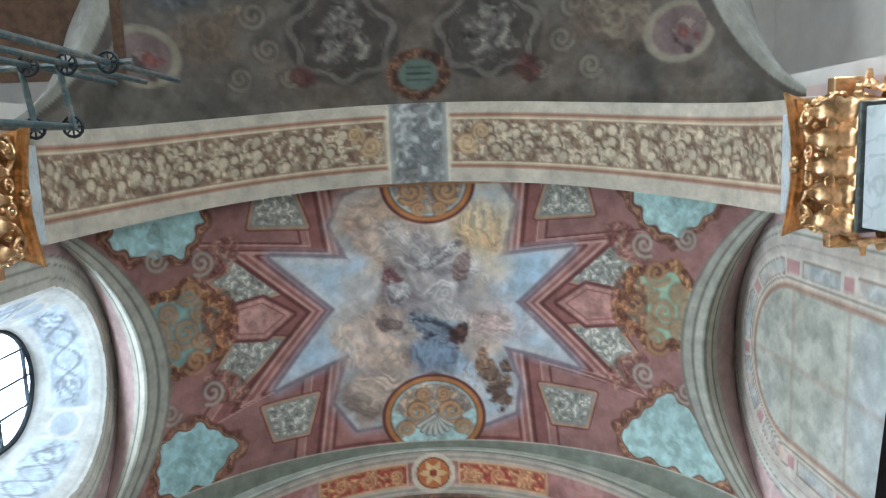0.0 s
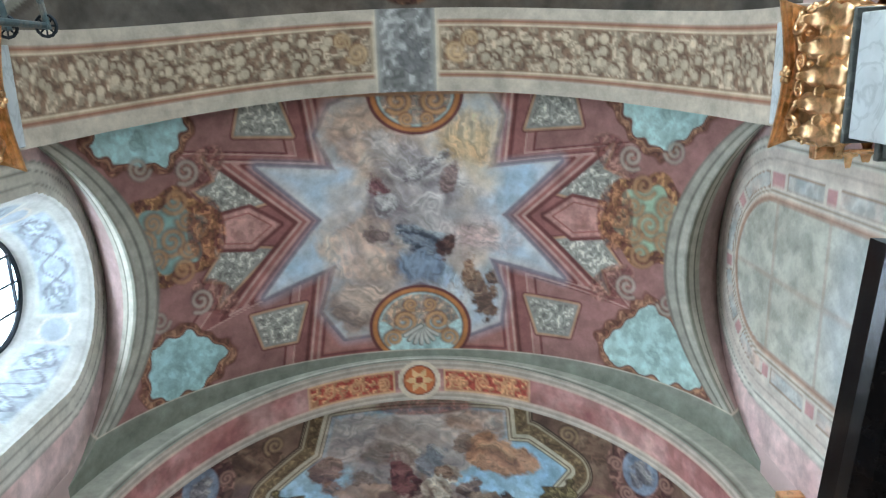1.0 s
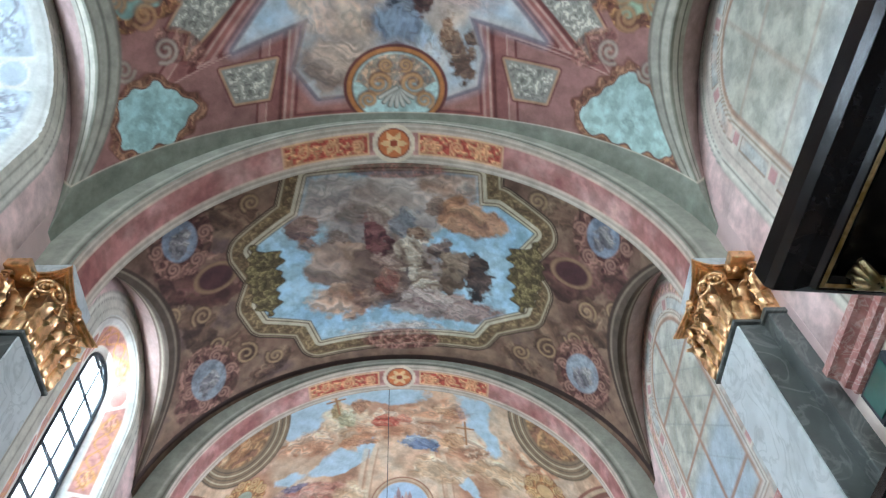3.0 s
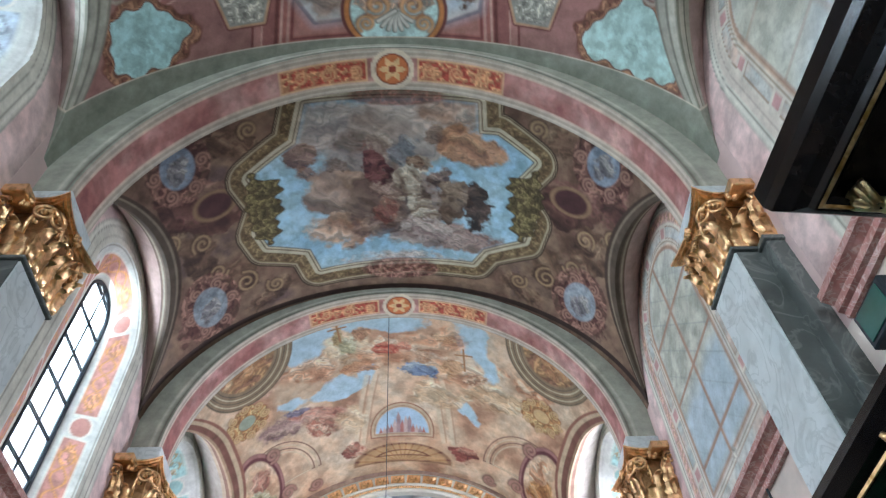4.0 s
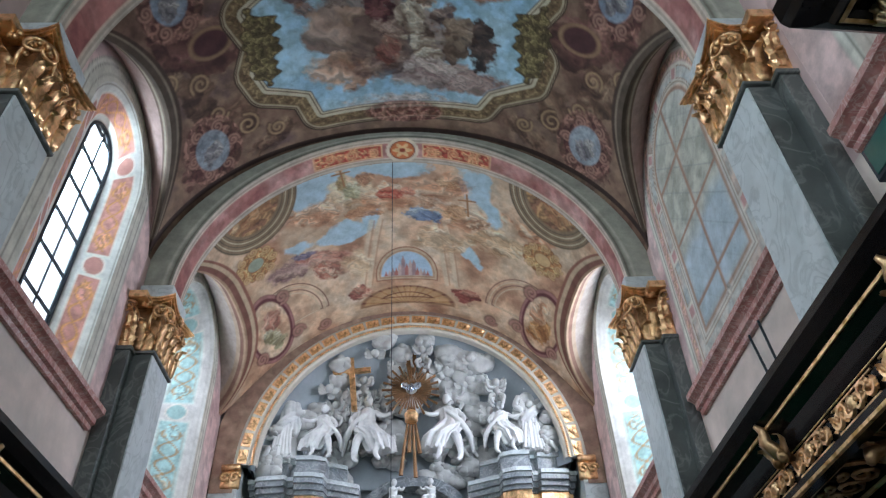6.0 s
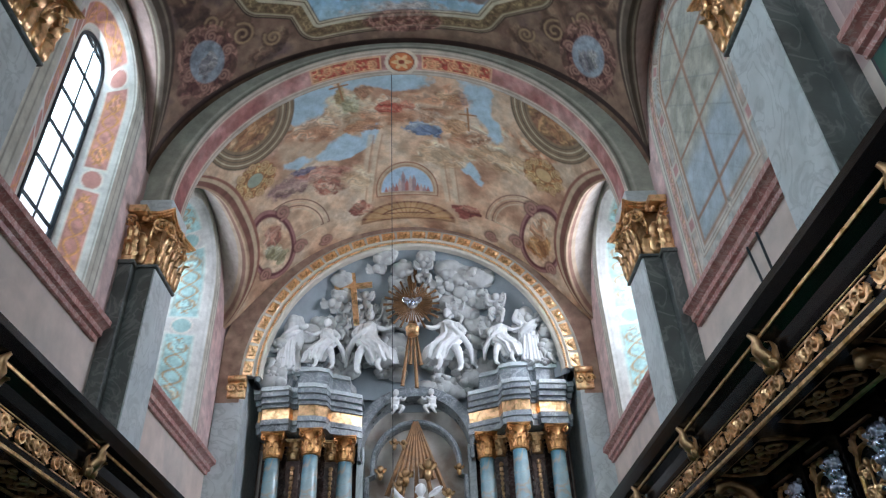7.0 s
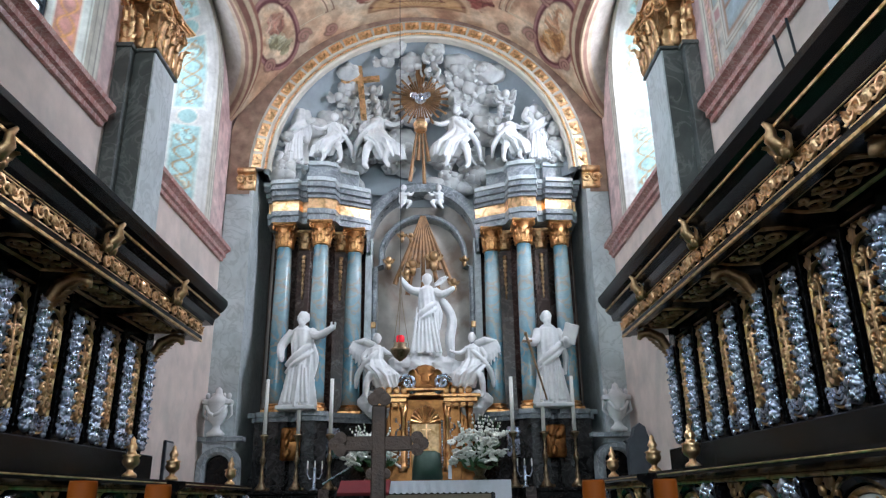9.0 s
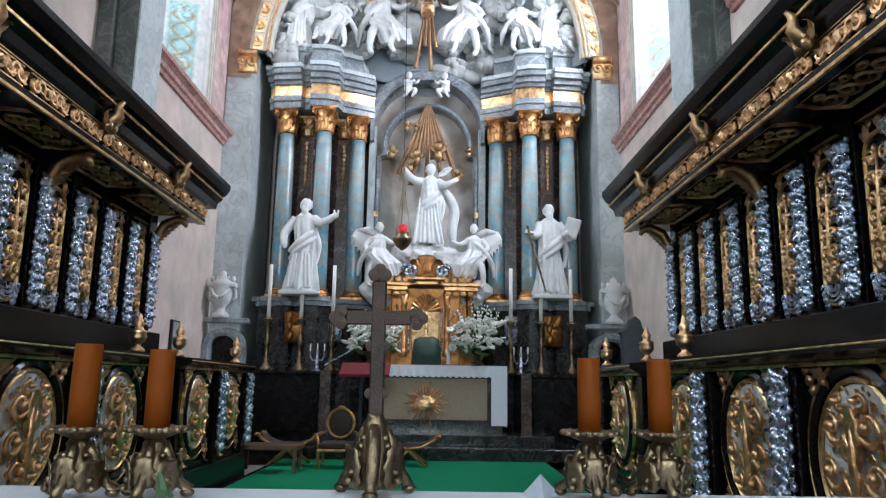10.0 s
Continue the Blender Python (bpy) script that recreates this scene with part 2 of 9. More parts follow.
class Canvas:
    """A painting over two arrays of metres, u and v."""

    def __init__(self, u, v, ground):
        self.u, self.v = u, v
        self.c = np.empty((*u.shape, 3))
        self.c[:] = ground

    def fill(self, d, colour, soft=0.015, alpha=1.0):
        """Paints where the distance d is below nought."""
        a = np.clip(0.5 - d / soft, 0, 1) * alpha
        self.c += a[..., None] * (np.asarray(colour) - self.c)

    def line(self, d, width, colour, alpha=1.0):
        self.fill(np.abs(d) - width / 2, colour, min(0.02, width * 0.6), alpha)

    def relief(self, d, light, dark, width):
        """A painted moulding along the edge of a shape: a light line and a dark one."""
        self.line(d - width * 0.5, width, light)
        self.line(d + width * 0.5, width, dark)

    def disc(self, u, v, ru, rv, turn=0.0):
        c, s = math.cos(turn), math.sin(turn)
        x, y = (self.u - u) * c + (self.v - v) * s, -(self.u - u) * s + (self.v - v) * c
        return (np.hypot(x / ru, y / rv) - 1) * min(ru, rv)

    def poly(self, pts):
        """Signed distance to a closed polygon."""
        pts = [np.array(p, float) for p in pts]
        best = np.full(self.u.shape, 1e9)
        inside = np.zeros(self.u.shape, bool)
        for a, b in zip(pts, pts[1:] + pts[:1]):
            e = b - a
            wu, wv = self.u - a[0], self.v - a[1]
            t = np.clip((wu * e[0] + wv * e[1]) / max(1e-9, e @ e), 0, 1)
            best = np.minimum(best, np.hypot(wu - e[0] * t, wv - e[1] * t))
            cross = ((a[1] > self.v) != (b[1] > self.v))
            with np.errstate(divide="ignore", invalid="ignore"):
                xi = a[0] + (self.v - a[1]) * (b[0] - a[0]) / (b[1] - a[1] if b[1] != a[1] else 1e-9)
            inside ^= cross & (self.u < xi)
        return np.where(inside, -best, best)

    def path(self, pts):
        """Distance to an open line."""
        best = np.full(self.u.shape, 1e9)
        for a, b in zip(pts, pts[1:]):
            a, b = np.array(a, float), np.array(b, float)
            e = b - a
            wu, wv = self.u - a[0], self.v - a[1]
            t = np.clip((wu * e[0] + wv * e[1]) / max(1e-9, e @ e), 0, 1)
            best = np.minimum(best, np.hypot(wu - e[0] * t, wv - e[1] * t))
        return best

    def scroll(self, u, v, r, turn, sign, width, colour, shade, alpha=0.7):
        """A painted volute with a shaded edge."""
        pts = [(u + sign * (a * math.cos(turn) - b * math.sin(turn)), v + a * math.sin(turn) + b * math.cos(turn)) for a, b, _ in spiral(r, 1.6, 22)]
        d = self.path(pts)
        self.fill(d - width * 0.75, shade, 0.04, alpha * 0.8)
        self.fill(self.path([(p + width * 0.2, q + width * 0.15) for p, q in pts]) - width * 0.4, colour, 0.03, alpha)

    def clouds(self, mask, tones, cell, seed, stretch=1.0):
        """Cloudy brushwork inside a mask (below nought): a ramp of tones."""
        f = fbm(self.u * stretch, self.v, cell, seed, 5)
        f = np.clip((f - 0.25) / 0.5, 0, 0.999) * (len(tones) - 1)
        i = f.astype(int)
        k = (f - i)[..., None]
        tones = np.array(tones)
        col = tones[i] * (1 - k) + tones[np.minimum(i + 1, len(tones) - 1)] * k
        col = col * (0.86 + 0.28 * np.clip((fbm(self.u * stretch, self.v, cell * 0.28, seed + 9, 4) - 0.4) / 0.2, 0, 1))[..., None]
        a = np.clip(0.5 - mask / 0.03, 0, 1)[..., None]
        self.c += a * (col - self.c)

    def figure(self, u, v, size, turn, seed, robe, flesh, shade, alpha=0.9):
        """A plain, loose mass of drapery: folds of light and shade with no person in it."""
        rs = np.random.RandomState(seed)
        for k in range(7):
            a = turn + rs.uniform(-0.7, 0.7)
            off = rs.uniform(-0.55, 0.55, 2) * size
            d = self.disc(u + off[0], v + off[1], size * rs.uniform(0.25, 0.5), size * rs.uniform(0.1, 0.22), a)
            d = d + (fbm(self.u, self.v, 0.14, seed + k, 3) - 0.5) * 0.16
            col = [robe, shade, robe * 1.25, flesh, shade * 0.8][rs.randint(5)]
            self.fill(d, col, 0.035, alpha)
            self.fill(np.maximum(d, 0.03 - np.abs(fbm(self.u, self.v, 0.09, seed + 50 + k, 2) - 0.5) * 0.7 - 0.012), col * 1.3, 0.02, alpha * 0.35)
            self.line(d + 0.01, 0.022, shade * 0.45, alpha * 0.6)

    def mass(self, u, v, ru, rv, turn, tones, seed, alpha=0.95, edge=0.05, ragged=1.0, limit=None):
        """Painted cloud or drapery: an uneven patch, modelled by light and dark along its own direction."""
        c, s = math.cos(turn), math.sin(turn)
        r = min(ru, rv)
        near = (np.abs(self.u - u) < (ru + rv) * 1.5) & (np.abs(self.v - v) < (ru + rv) * 1.5)
        if not near.any():
            return
        U, V = self.u[near], self.v[near]
        x, y = (U - u) * c + (V - v) * s, -(U - u) * s + (V - v) * c
        wob = (fbm(U, V, r * 0.9, seed, 5) - 0.5) * r * 1.5 * ragged
        d = (np.hypot(x / ru, y / rv) - 1) * r + wob
        if limit is not None:
            d = np.maximum(d, limit[near])
        bend = (fbm(U, V, r * 0.8, seed + 3, 3) - 0.5) * r * 1.2
        a = fbm(x * 0.45 + bend, y + bend, r * 0.5, seed + 5, 5)
        b = fbm((x + r * 0.10) * 0.45 + bend, y + r * 0.10 + bend, r * 0.5, seed + 5, 4)
        f = np.clip((a - 0.28) / 0.44 + 0.25 * np.clip(-y / rv, -1, 1), 0, 0.999) * (len(tones) - 1)
        i = f.astype(int)
        k = (f - i)[..., None]
        tones = np.array([lin(t) for t in tones])
        col = tones[i] * (1 - k) + tones[np.minimum(i + 1, len(tones) - 1)] * k
        col = np.clip(col * (1 + np.clip((b - a) * 3.6, -0.4, 0.45))[..., None], 0, 0.9)
        m = np.clip(0.5 - d / edge, 0, 1)[..., None] * alpha
        self.c[near] += m * (col - self.c[near])

    def mottle(self, amount, cell, seed):
        self.c *= (1 + amount * (fbm(self.u, self.v, cell, seed, 5) - 0.5) * 2)[..., None]


def sheet(name, pos, colour, material=None, keep=None, flip=False, parent=None):
    """A fine mesh over a grid of places, painted point by point. keep: which cells stand."""
    n, m = pos.shape[:2]
    idx = np.arange(n * m).reshape(n, m)
    quads = np.stack([idx[:-1, :-1], idx[1:, :-1], idx[1:, 1:], idx[:-1, 1:]], -1)
    if flip:
        quads = quads[..., ::-1]
    quads = quads.reshape(-1, 4) if keep is None else quads[keep]
    me = bpy.data.meshes.new(name)
    me.vertices.add(n * m)
    me.vertices.foreach_set("co", pos.reshape(-1).astype(np.float32))
    me.loops.add(quads.size)
    me.loops.foreach_set("vertex_index", quads.reshape(-1).astype(np.int32))
    me.polygons.add(len(quads))
    me.polygons.foreach_set("loop_start", np.arange(0, quads.size, 4, dtype=np.int32))
    me.update(calc_edges=True)
    at = me.color_attributes.new("paint", "FLOAT_COLOR", "POINT")
    col = np.ones((n * m, 4), np.float32)
    col[:, :3] = np.clip(colour.reshape(-1, 3), 0.004, 0.9)
    at.data.foreach_set("color", col.reshape(-1))
    me.shade_smooth()
    me.materials.append(material or FRESCO)
    ob = new(name, me)
    if parent:
        ob.parent = parent
    return ob

# ------------------------------------------------------------ the chancel: sizes
WALL = 3.65            # half the width between the side walls
VA, VH, ZS = 3.70, 3.25, 7.9   # vault: half width, rise, springing height
RS = 3.47              # length of vault per radian, for the paintings
ARCHES = [(-1.25, -0.25), (3.40, 4.00), (7.75, 8.31)]
BAYS = [(-5.4, -0.95), (-0.25, 3.72), (4.00, 7.86), (8.31, 12.5)]
PIERS = [-0.42, 4.03, 8.15]    # middles of the pilasters
PIER_X = 3.22
PIER_W = [0.86, 0.70, 0.70]    # widths of the pilasters
COURSE = (5.58, 5.84)  # red string course

# colours of the paintings
C_RED, C_ROSE, C_WINE = lin((154, 112, 107)), lin((190, 145, 138)), lin((112, 66, 64))
C_GREY, C_SAGE, C_TEAL = lin((158, 158, 148)), lin((135, 142, 132)), lin((184, 212, 210))
C_SKY, C_CLOUD, C_PEACH = lin((190, 212, 224)), lin((212, 208, 204)), lin((214, 180, 150))
C_OCHRE, C_BROWN, C_UMBER = lin((168, 118, 72)), lin((110, 78, 62)), lin((70, 52, 46))
C_CREAM, C_WHITE, C_MAUVE = lin((205, 195, 178)), lin((222, 220, 214)), lin((140, 118, 122))


def lunette(y, y0, y1):
    b = (y1 - y0) / 2
    return ZS + 1.7 * np.sqrt(np.clip(1 - ((y - (y0 + y1) / 2) / b) ** 2, 0, 1))


def bay_grid(y0, y1, step):
    th = np.linspace(-math.asin(WALL / VA), math.asin(WALL / VA), int(9.7 / step))
    y = np.linspace(y0, y1, int((y1 - y0) / step))
    T, Y = np.meshgrid(th, y, indexing="ij")
    X, Z = VA * np.sin(T), ZS + VH * np.cos(T)
    if y1 > 12:
        k = np.clip((Y - 10.2) / 2.3, 0, 1)
        k = k * k * (3 - 2 * k) * (1 - (np.abs(T) / T.max()) ** 5)
        X, Z = X * (1 - 0.075 * k), Z - 0.47 * k + 0.17 * k * np.cos(T)
    zl = lunette(Y, y0 + 0.02, y1 - 0.02)
    side = zl - Z - (np.abs(Y - (y0 + y1) / 2) > (y1 - y0) / 2 - 0.06) * 0.5
    pos = np.stack([X, Y, np.maximum(Z, zl + 0.30 * np.clip(zl - Z, 0, 1.2))], -1)
    return pos, RS * T, Y, side


def foliage(cv, mask, seed, light, dark, cell=0.09):
    """Painted acanthus: broken curls of light and dark."""
    a = fbm(cv.u, cv.v, cell, seed, 2)
    b = fbm(cv.u + 0.02, cv.v + 0.015, cell, seed, 2)
    m = np.clip(0.5 - mask / 0.03, 0, 1)[..., None]
    k = np.clip((a - 0.42) * 7, 0, 1)[..., None]
    e = np.clip((b - a) * 26, -1, 1)[..., None]
    col = np.asarray(dark) * (1 - k) + np.asarray(light) * k
    cv.c += m * 0.7 * (np.clip(col * (1 + 0.4 * e), 0, 1) - cv.c)


def cartouche(cv, pts, fill, frame_light, frame_dark, seed):
    d = cv.poly(pts) + 0.04 * np.sin(cv.u * 19 + seed) * np.sin(cv.v * 17)
    cv.fill(d - 0.13, frame_dark, 0.03)
    foliage(cv, d - 0.11, seed, frame_light, frame_dark, 0.07)
    cv.fill(d - 0.045, frame_light, 0.02)
    cv.clouds(d - 0.02, [fill * 0.95, fill * 1.1, fill * 1.2], 0.3, seed)
    cv.line(d - 0.02, 0.025, frame_dark)
    u = sum(p[0] for p in pts) / len(pts)
    v = sum(p[1] for p in pts) / len(pts)
    cv.figure(u, v, 0.2, 0.6, seed, fill * 0.92, fill * 1.15, fill * 0.75, 0.4)


def medallion(cv, u, v, r, sky, seed, up):
    d = cv.disc(u, v, r, r * 0.9)
    cv.fill(d - 0.06, C_WINE, 0.02)
    cv.fill(d - 0.02, lin((196, 130, 80)), 0.02)
    cv.fill(d + 0.03, C_BROWN, 0.02)
    cv.clouds(d + 0.05, [sky * 0.8, sky, sky * 1.1], 0.2, seed)
    half = np.maximum(d + 0.07, up * (cv.v - v) - 0.02 + 0.12 * np.abs(np.sin((cv.u - u) * 9)))
    foliage(cv, half if up > 0 else np.maximum(d + 0.07, (v - cv.v) * up * -1 - 0.05), seed + 3, lin((200, 150, 110)), lin((134, 84, 60)), 0.07)
    for s in (-1, 1):
        cv.scroll(u + s * 0.22, v - up * 0.08, 0.17, 0.8, s, 0.055, lin((206, 160, 116)), lin((120, 74, 54)), 0.9)
        cv.scroll(u + s * 0.36, v + up * 0.16, 0.12, 2.2, -s, 0.045, lin((206, 160, 116)), lin((120, 74, 54)), 0.9)
        cv.scroll(u + s * 0.12, v - up * 0.32, 0.09, 1.2, -s, 0.035, lin((206, 160, 116)), lin((120, 74, 54)), 0.9)
    for k in range(7):
        a = math.pi / 2 * up + (k - 3) * 0.36
        p = (u + 0.24 * math.cos(a), v + up * 0.02 + 0.24 * math.sin(a))
        cv.fill(cv.path([(u, v), p]) - 0.036, lin((128, 128, 122)), 0.02)
        cv.fill(cv.path([(u + 0.008, v), (p[0] + 0.01, p[1])]) - 0.02, lin((200, 198, 190)), 0.02)


def paint_star_bay(cv, side):
    u, v = cv.u, cv.v
    cv.c[:] = C_RED
    cv.mottle(0.22, 0.7, 3)
    star = [(-0.56, -0.25), (-0.94, -0.09), (-1.13, 0.26), (-0.93, 0.72), (-1.88, 0.60), (-1.13, 1.36), (-1.93, 2.30), (-0.98, 1.98), (-1.20, 2.62), (-0.94, 3.04),
            (-0.58, 3.02), (-0.30, 2.45), (0.06, 2.30), (0.45, 2.48), (0.67, 3.06), (1.08, 2.87), (1.13, 2.46), (0.95, 1.96), (1.90, 2.18), (1.12, 1.37), (1.85, 0.64), (0.94, 0.76),
            (1.13, 0.08), (0.95, -0.22), (0.75, -0.33), (0.50, 0.12), (0.1, 0.22), (-0.35, 0.10)]
    d = cv.poly(star)
    # bands of painted architecture that follow the star's points
    core = [(-1.05, -0.35), (-0.93, 0.72), (-1.88, 0.60), (-1.13, 1.36), (-1.93, 2.30), (-0.98, 1.98), (-1.15, 3.15), (1.05, 3.15), (0.95, 1.96), (1.90, 2.18), (1.12, 1.37), (1.85, 0.64), (0.94, 0.76), (1.05, -0.35)]

    def grown(k, kv=None):
        return cv.poly([(a * k, 1.36 + (b - 1.36) * (kv or k)) for a, b in core])

    cv.fill(grown(1.62, 1.4), lin((166, 120, 114)), 0.02)
    cv.line(grown(1.62, 1.4), 0.03, C_WINE)
    cv.fill(grown(1.50, 1.34), lin((150, 100, 95)), 0.02)
    cv.line(grown(1.50, 1.34), 0.02, lin((190, 150, 140)))
    for s in (-1, 1):
        for flip in (0, 1):
            for pts in ([(1.76, 1.05), (2.52, 0.42), (2.40, 0.72), (2.66, 0.80), (2.46, 1.04), (2.58, 1.20), (2.22, 1.14)], [(1.42, 0.25), (1.58, -0.26), (2.0, -0.26), (2.12, 0.20)]):
                pp = [(s * a, 2.72 - b if flip else b) for a, b in pts]
                dd = cv.poly(pp)
                cv.fill(dd - 0.05, C_WINE, 0.02)
                cv.fill(dd - 0.03, lin((186, 148, 120)), 0.02)
                cv.fill(dd, lin((146, 146, 138)), 0.02)
                foliage(cv, dd + 0.03, 21 + flip, lin((212, 208, 196)), lin((136, 134, 126)), 0.05)
        pp = cv.poly([(s * a, b) for a, b in ((1.66, 1.36), (2.02, 1.10), (2.42, 1.16), (2.42, 1.56), (2.02, 1.62))])
        cv.fill(pp - 0.05, C_WINE, 0.02)
        cv.clouds(pp, [lin((176, 128, 120)), lin((196, 152, 142))], 0.2, 23)
        cv.line(pp + 0.06, 0.02, lin((150, 96, 90)))
    for k, w, col in ((1.30, 0.05, (112, 66, 64)), (1.24, 0.03, (196, 160, 148)), (1.15, 0.035, (190, 148, 138)), (1.10, 0.03, (122, 72, 70))):
        if w == 0.05:
            cv.fill(grown(1.30, 1.18), lin((160, 104, 98)), 0.02)
        cv.line(grown(k, 1 + (k - 1) * 0.6), w, lin(col))
    cv.fill(grown(1.07, 1.04), lin((172, 122, 114)), 0.02)
    cv.line(d - 0.03, 0.05, C_WINE)
    rad = np.hypot(u, v - 1.35)
    # open sky with a heavy cloud in the middle
    cv.clouds(d, [lin((176, 200, 214)), lin((206, 204, 204)), lin((214, 200, 186)), lin((196, 174, 160))], 0.75, 5)
    blue = np.maximum(d, 0.62 - np.abs(u)) - 0.0
    cv.fill(np.maximum(blue, 1.35 - rad - 0.6 * fbm(u, v, 0.5, 8)), lin((180, 205, 222)), 0.3, 0.75)
    heap = cv.disc(0.02, 1.45, 0.72, 0.85) + (fbm(u, v, 0.45, 9) - 0.5) * 0.9
    cv.fill(np.maximum(heap, d), lin((150, 140, 140)), 0.5, 0.85)
    cv.fill(np.maximum(cv.disc(-0.5, 2.5, 0.5, 0.5) + (fbm(u, v, 0.4, 4) - 0.5) * 0.6, d), lin((160, 136, 122)), 0.4, 0.8)
    cv.fill(np.maximum(cv.disc(-0.55, 0.15, 0.5, 0.4) + (fbm(u, v, 0.4, 14) - 0.5) * 0.6, d), lin((186, 160, 140)), 0.4, 0.8)
    cv.fill(np.maximum(cv.disc(0.75, 0.45, 0.3, 0.5) + (fbm(u, v, 0.4, 24) - 0.5) * 0.6, d), lin((226, 200, 160)), 0.4, 0.8)
    grey = [(128, 116, 118), (160, 152, 154), (190, 182, 178), (212, 206, 202)]
    warm = [(168, 138, 120), (196, 166, 146), (214, 190, 170), (226, 210, 194)]
    for k, (a, b, ru, rv, turn, tones, alpha) in enumerate((
            (-0.50, 0.25, 0.45, 0.42, 0.2, warm, 0.8), (0.80, 0.35, 0.30, 0.40, 1.2, [(196, 160, 120), (220, 190, 150), (230, 208, 176)], 0.85), (0.10, 0.80, 0.75, 0.30, 0.5, grey, 0.8),
            (-0.65, 1.75, 0.45, 0.50, 0.9, warm, 0.75), (-0.70, 2.55, 0.40, 0.40, 0.4, [(136, 112, 98), (176, 150, 134), (204, 182, 166)], 0.85), (0.80, 1.65, 0.42, 0.22, 0.1, [(176, 150, 146), (202, 178, 172), (216, 200, 196)], 0.8),
            (0.0, 1.35, 0.65, 0.45, 0.8, grey, 0.75), (0.15, 2.20, 0.42, 0.35, 1.4, [(116, 134, 156), (150, 170, 190), (186, 204, 216)], 0.9), (0.10, 2.62, 0.40, 0.16, 0.0, warm, 0.8),
            (-0.45, 1.00, 0.16, 0.14, 0.7, [(92, 56, 62), (126, 86, 88), (150, 118, 114)], 0.95), (0.22, 0.72, 0.34, 0.10, -0.6, [(116, 106, 108), (160, 154, 154), (204, 200, 196)], 0.9), (0.46, 0.92, 0.10, 0.22, 0.3, [(110, 84, 84), (156, 130, 124)], 0.9),
            (-0.32, 1.22, 0.16, 0.15, 0.4, [(110, 100, 104), (170, 166, 166), (206, 204, 200)], 0.9), (0.08, 1.70, 0.32, 0.15, 0.2, [(50, 52, 62), (84, 92, 106), (128, 136, 146), (176, 184, 190)], 0.95), (0.40, 1.78, 0.11, 0.16, 0.3, [(60, 40, 40), (104, 72, 66)], 0.95),
            (-0.48, 1.62, 0.16, 0.12, 0.5, [(92, 72, 74), (132, 112, 112)], 0.8), (0.68, 2.18, 0.08, 0.24, 0.2, [(96, 68, 54), (140, 104, 84), (180, 146, 120)], 0.95), (0.85, 2.48, 0.15, 0.34, -0.35, [(84, 58, 46), (120, 90, 72), (164, 134, 112)], 0.95), (1.00, 2.25, 0.10, 0.10, 0.5, [(70, 52, 46), (120, 94, 78)], 0.95))):
        cv.mass(a, b, ru, rv, turn, tones, 1031 + 7 * k, alpha, 0.16 if ru * rv > 0.09 else 0.045, limit=d)
    medallion(cv, 0.08, -0.22, 0.52, C_TEAL * 1.1, 51, -1)
    medallion(cv, 0.04, 2.95, 0.60, C_TEAL, 52, 1)
    for k, (pts, tone) in enumerate((([(-3.69, -0.1), (-2.72, -0.2), (-2.7, 0.06), (-2.98, 0.44), (-3.59, 0.36), (-3.85, 0.15)], (170, 204, 204)), ([(2.57, -0.12), (3.5, -0.25), (3.72, 0.03), (3.16, 0.46), (2.83, 0.3)], (176, 206, 202)),
                                     ([(-3.55, 3.12), (-3.42, 2.6), (-2.97, 2.5), (-2.46, 2.9), (-2.85, 3.26), (-3.35, 3.28)], (156, 192, 192)), ([(2.48, 2.92), (3.05, 2.33), (3.73, 2.73), (3.85, 3.18), (3.37, 3.28), (2.55, 3.2)], (164, 192, 188)))):
        cartouche(cv, pts, lin(tone), lin((178, 132, 104)), lin((112, 74, 62)), 61 + k)
    # side cartouches with scrolls
    for s, tone in ((-1, (128, 160, 154)), (1, (160, 186, 160))):
        c = s * 3.02
        dd = cv.disc(c, 1.3, 0.46, 0.42) + 0.05 * np.sin(np.arctan2(v - 1.3, u - c) * 6)
        cv.fill(dd - 0.14, lin((120, 80, 66)), 0.03)
        foliage(cv, dd - 0.14, 71 + s, lin((190, 142, 96)), lin((104, 66, 54)), 0.07)
        cv.fill(dd + 0.02, lin(tone), 0.03)
        for a, b, r in ((0.0, 0.05, 0.18), (-0.22, 0.18, 0.12), (-0.22, -0.16, 0.12), (0.2, 0.22, 0.12), (0.2, -0.2, 0.12), (-0.42, 0.0, 0.14), (0.34, 0.0, 0.14), (-0.1, 0.42, 0.16), (-0.1, -0.42, 0.16)):
            cv.scroll(c + s * a, 1.3 + b, r, 1 + a * 5, s, 0.055, lin((180, 138, 102)), lin((120, 84, 68)))
        foliage(cv, cv.disc(c - s * 0.45, 1.3, 0.24, 0.42), 75 + s, lin((176, 122, 90)), lin((100, 58, 50)), 0.06)
        for b in (0.55, 2.15):
            foliage(cv, cv.disc(s * 2.55, b, 0.34, 0.2, s * (0.7 if b < 1 else -0.7)), 81 + s, lin((170, 126, 112)), lin((116, 72, 66)), 0.07)
            cv.scroll(s * 2.75, b, 0.16, 1.0, s, 0.05, lin((190, 178, 164)), lin((110, 90, 84)))
            cv.scroll(s * 3.3, b + (0.12 if b > 1 else -0.1), 0.14, 0.3, -s, 0.05, lin((176, 166, 152)), lin((110, 90, 84)))
    # grey ribs along the lunettes and a grey edge along the arches
    for w, col in ((0.24, (126, 122, 112)), (0.21, (164, 162, 150)), (0.13, (118, 118, 108)), (0.10, (176, 174, 162)), (0.02, (140, 140, 128)), (-0.06, (188, 184, 172)), (-0.16, (112, 110, 102)), (-0.19, (170, 166, 154))):
        cv.fill(-side - w, lin(col), 0.02)
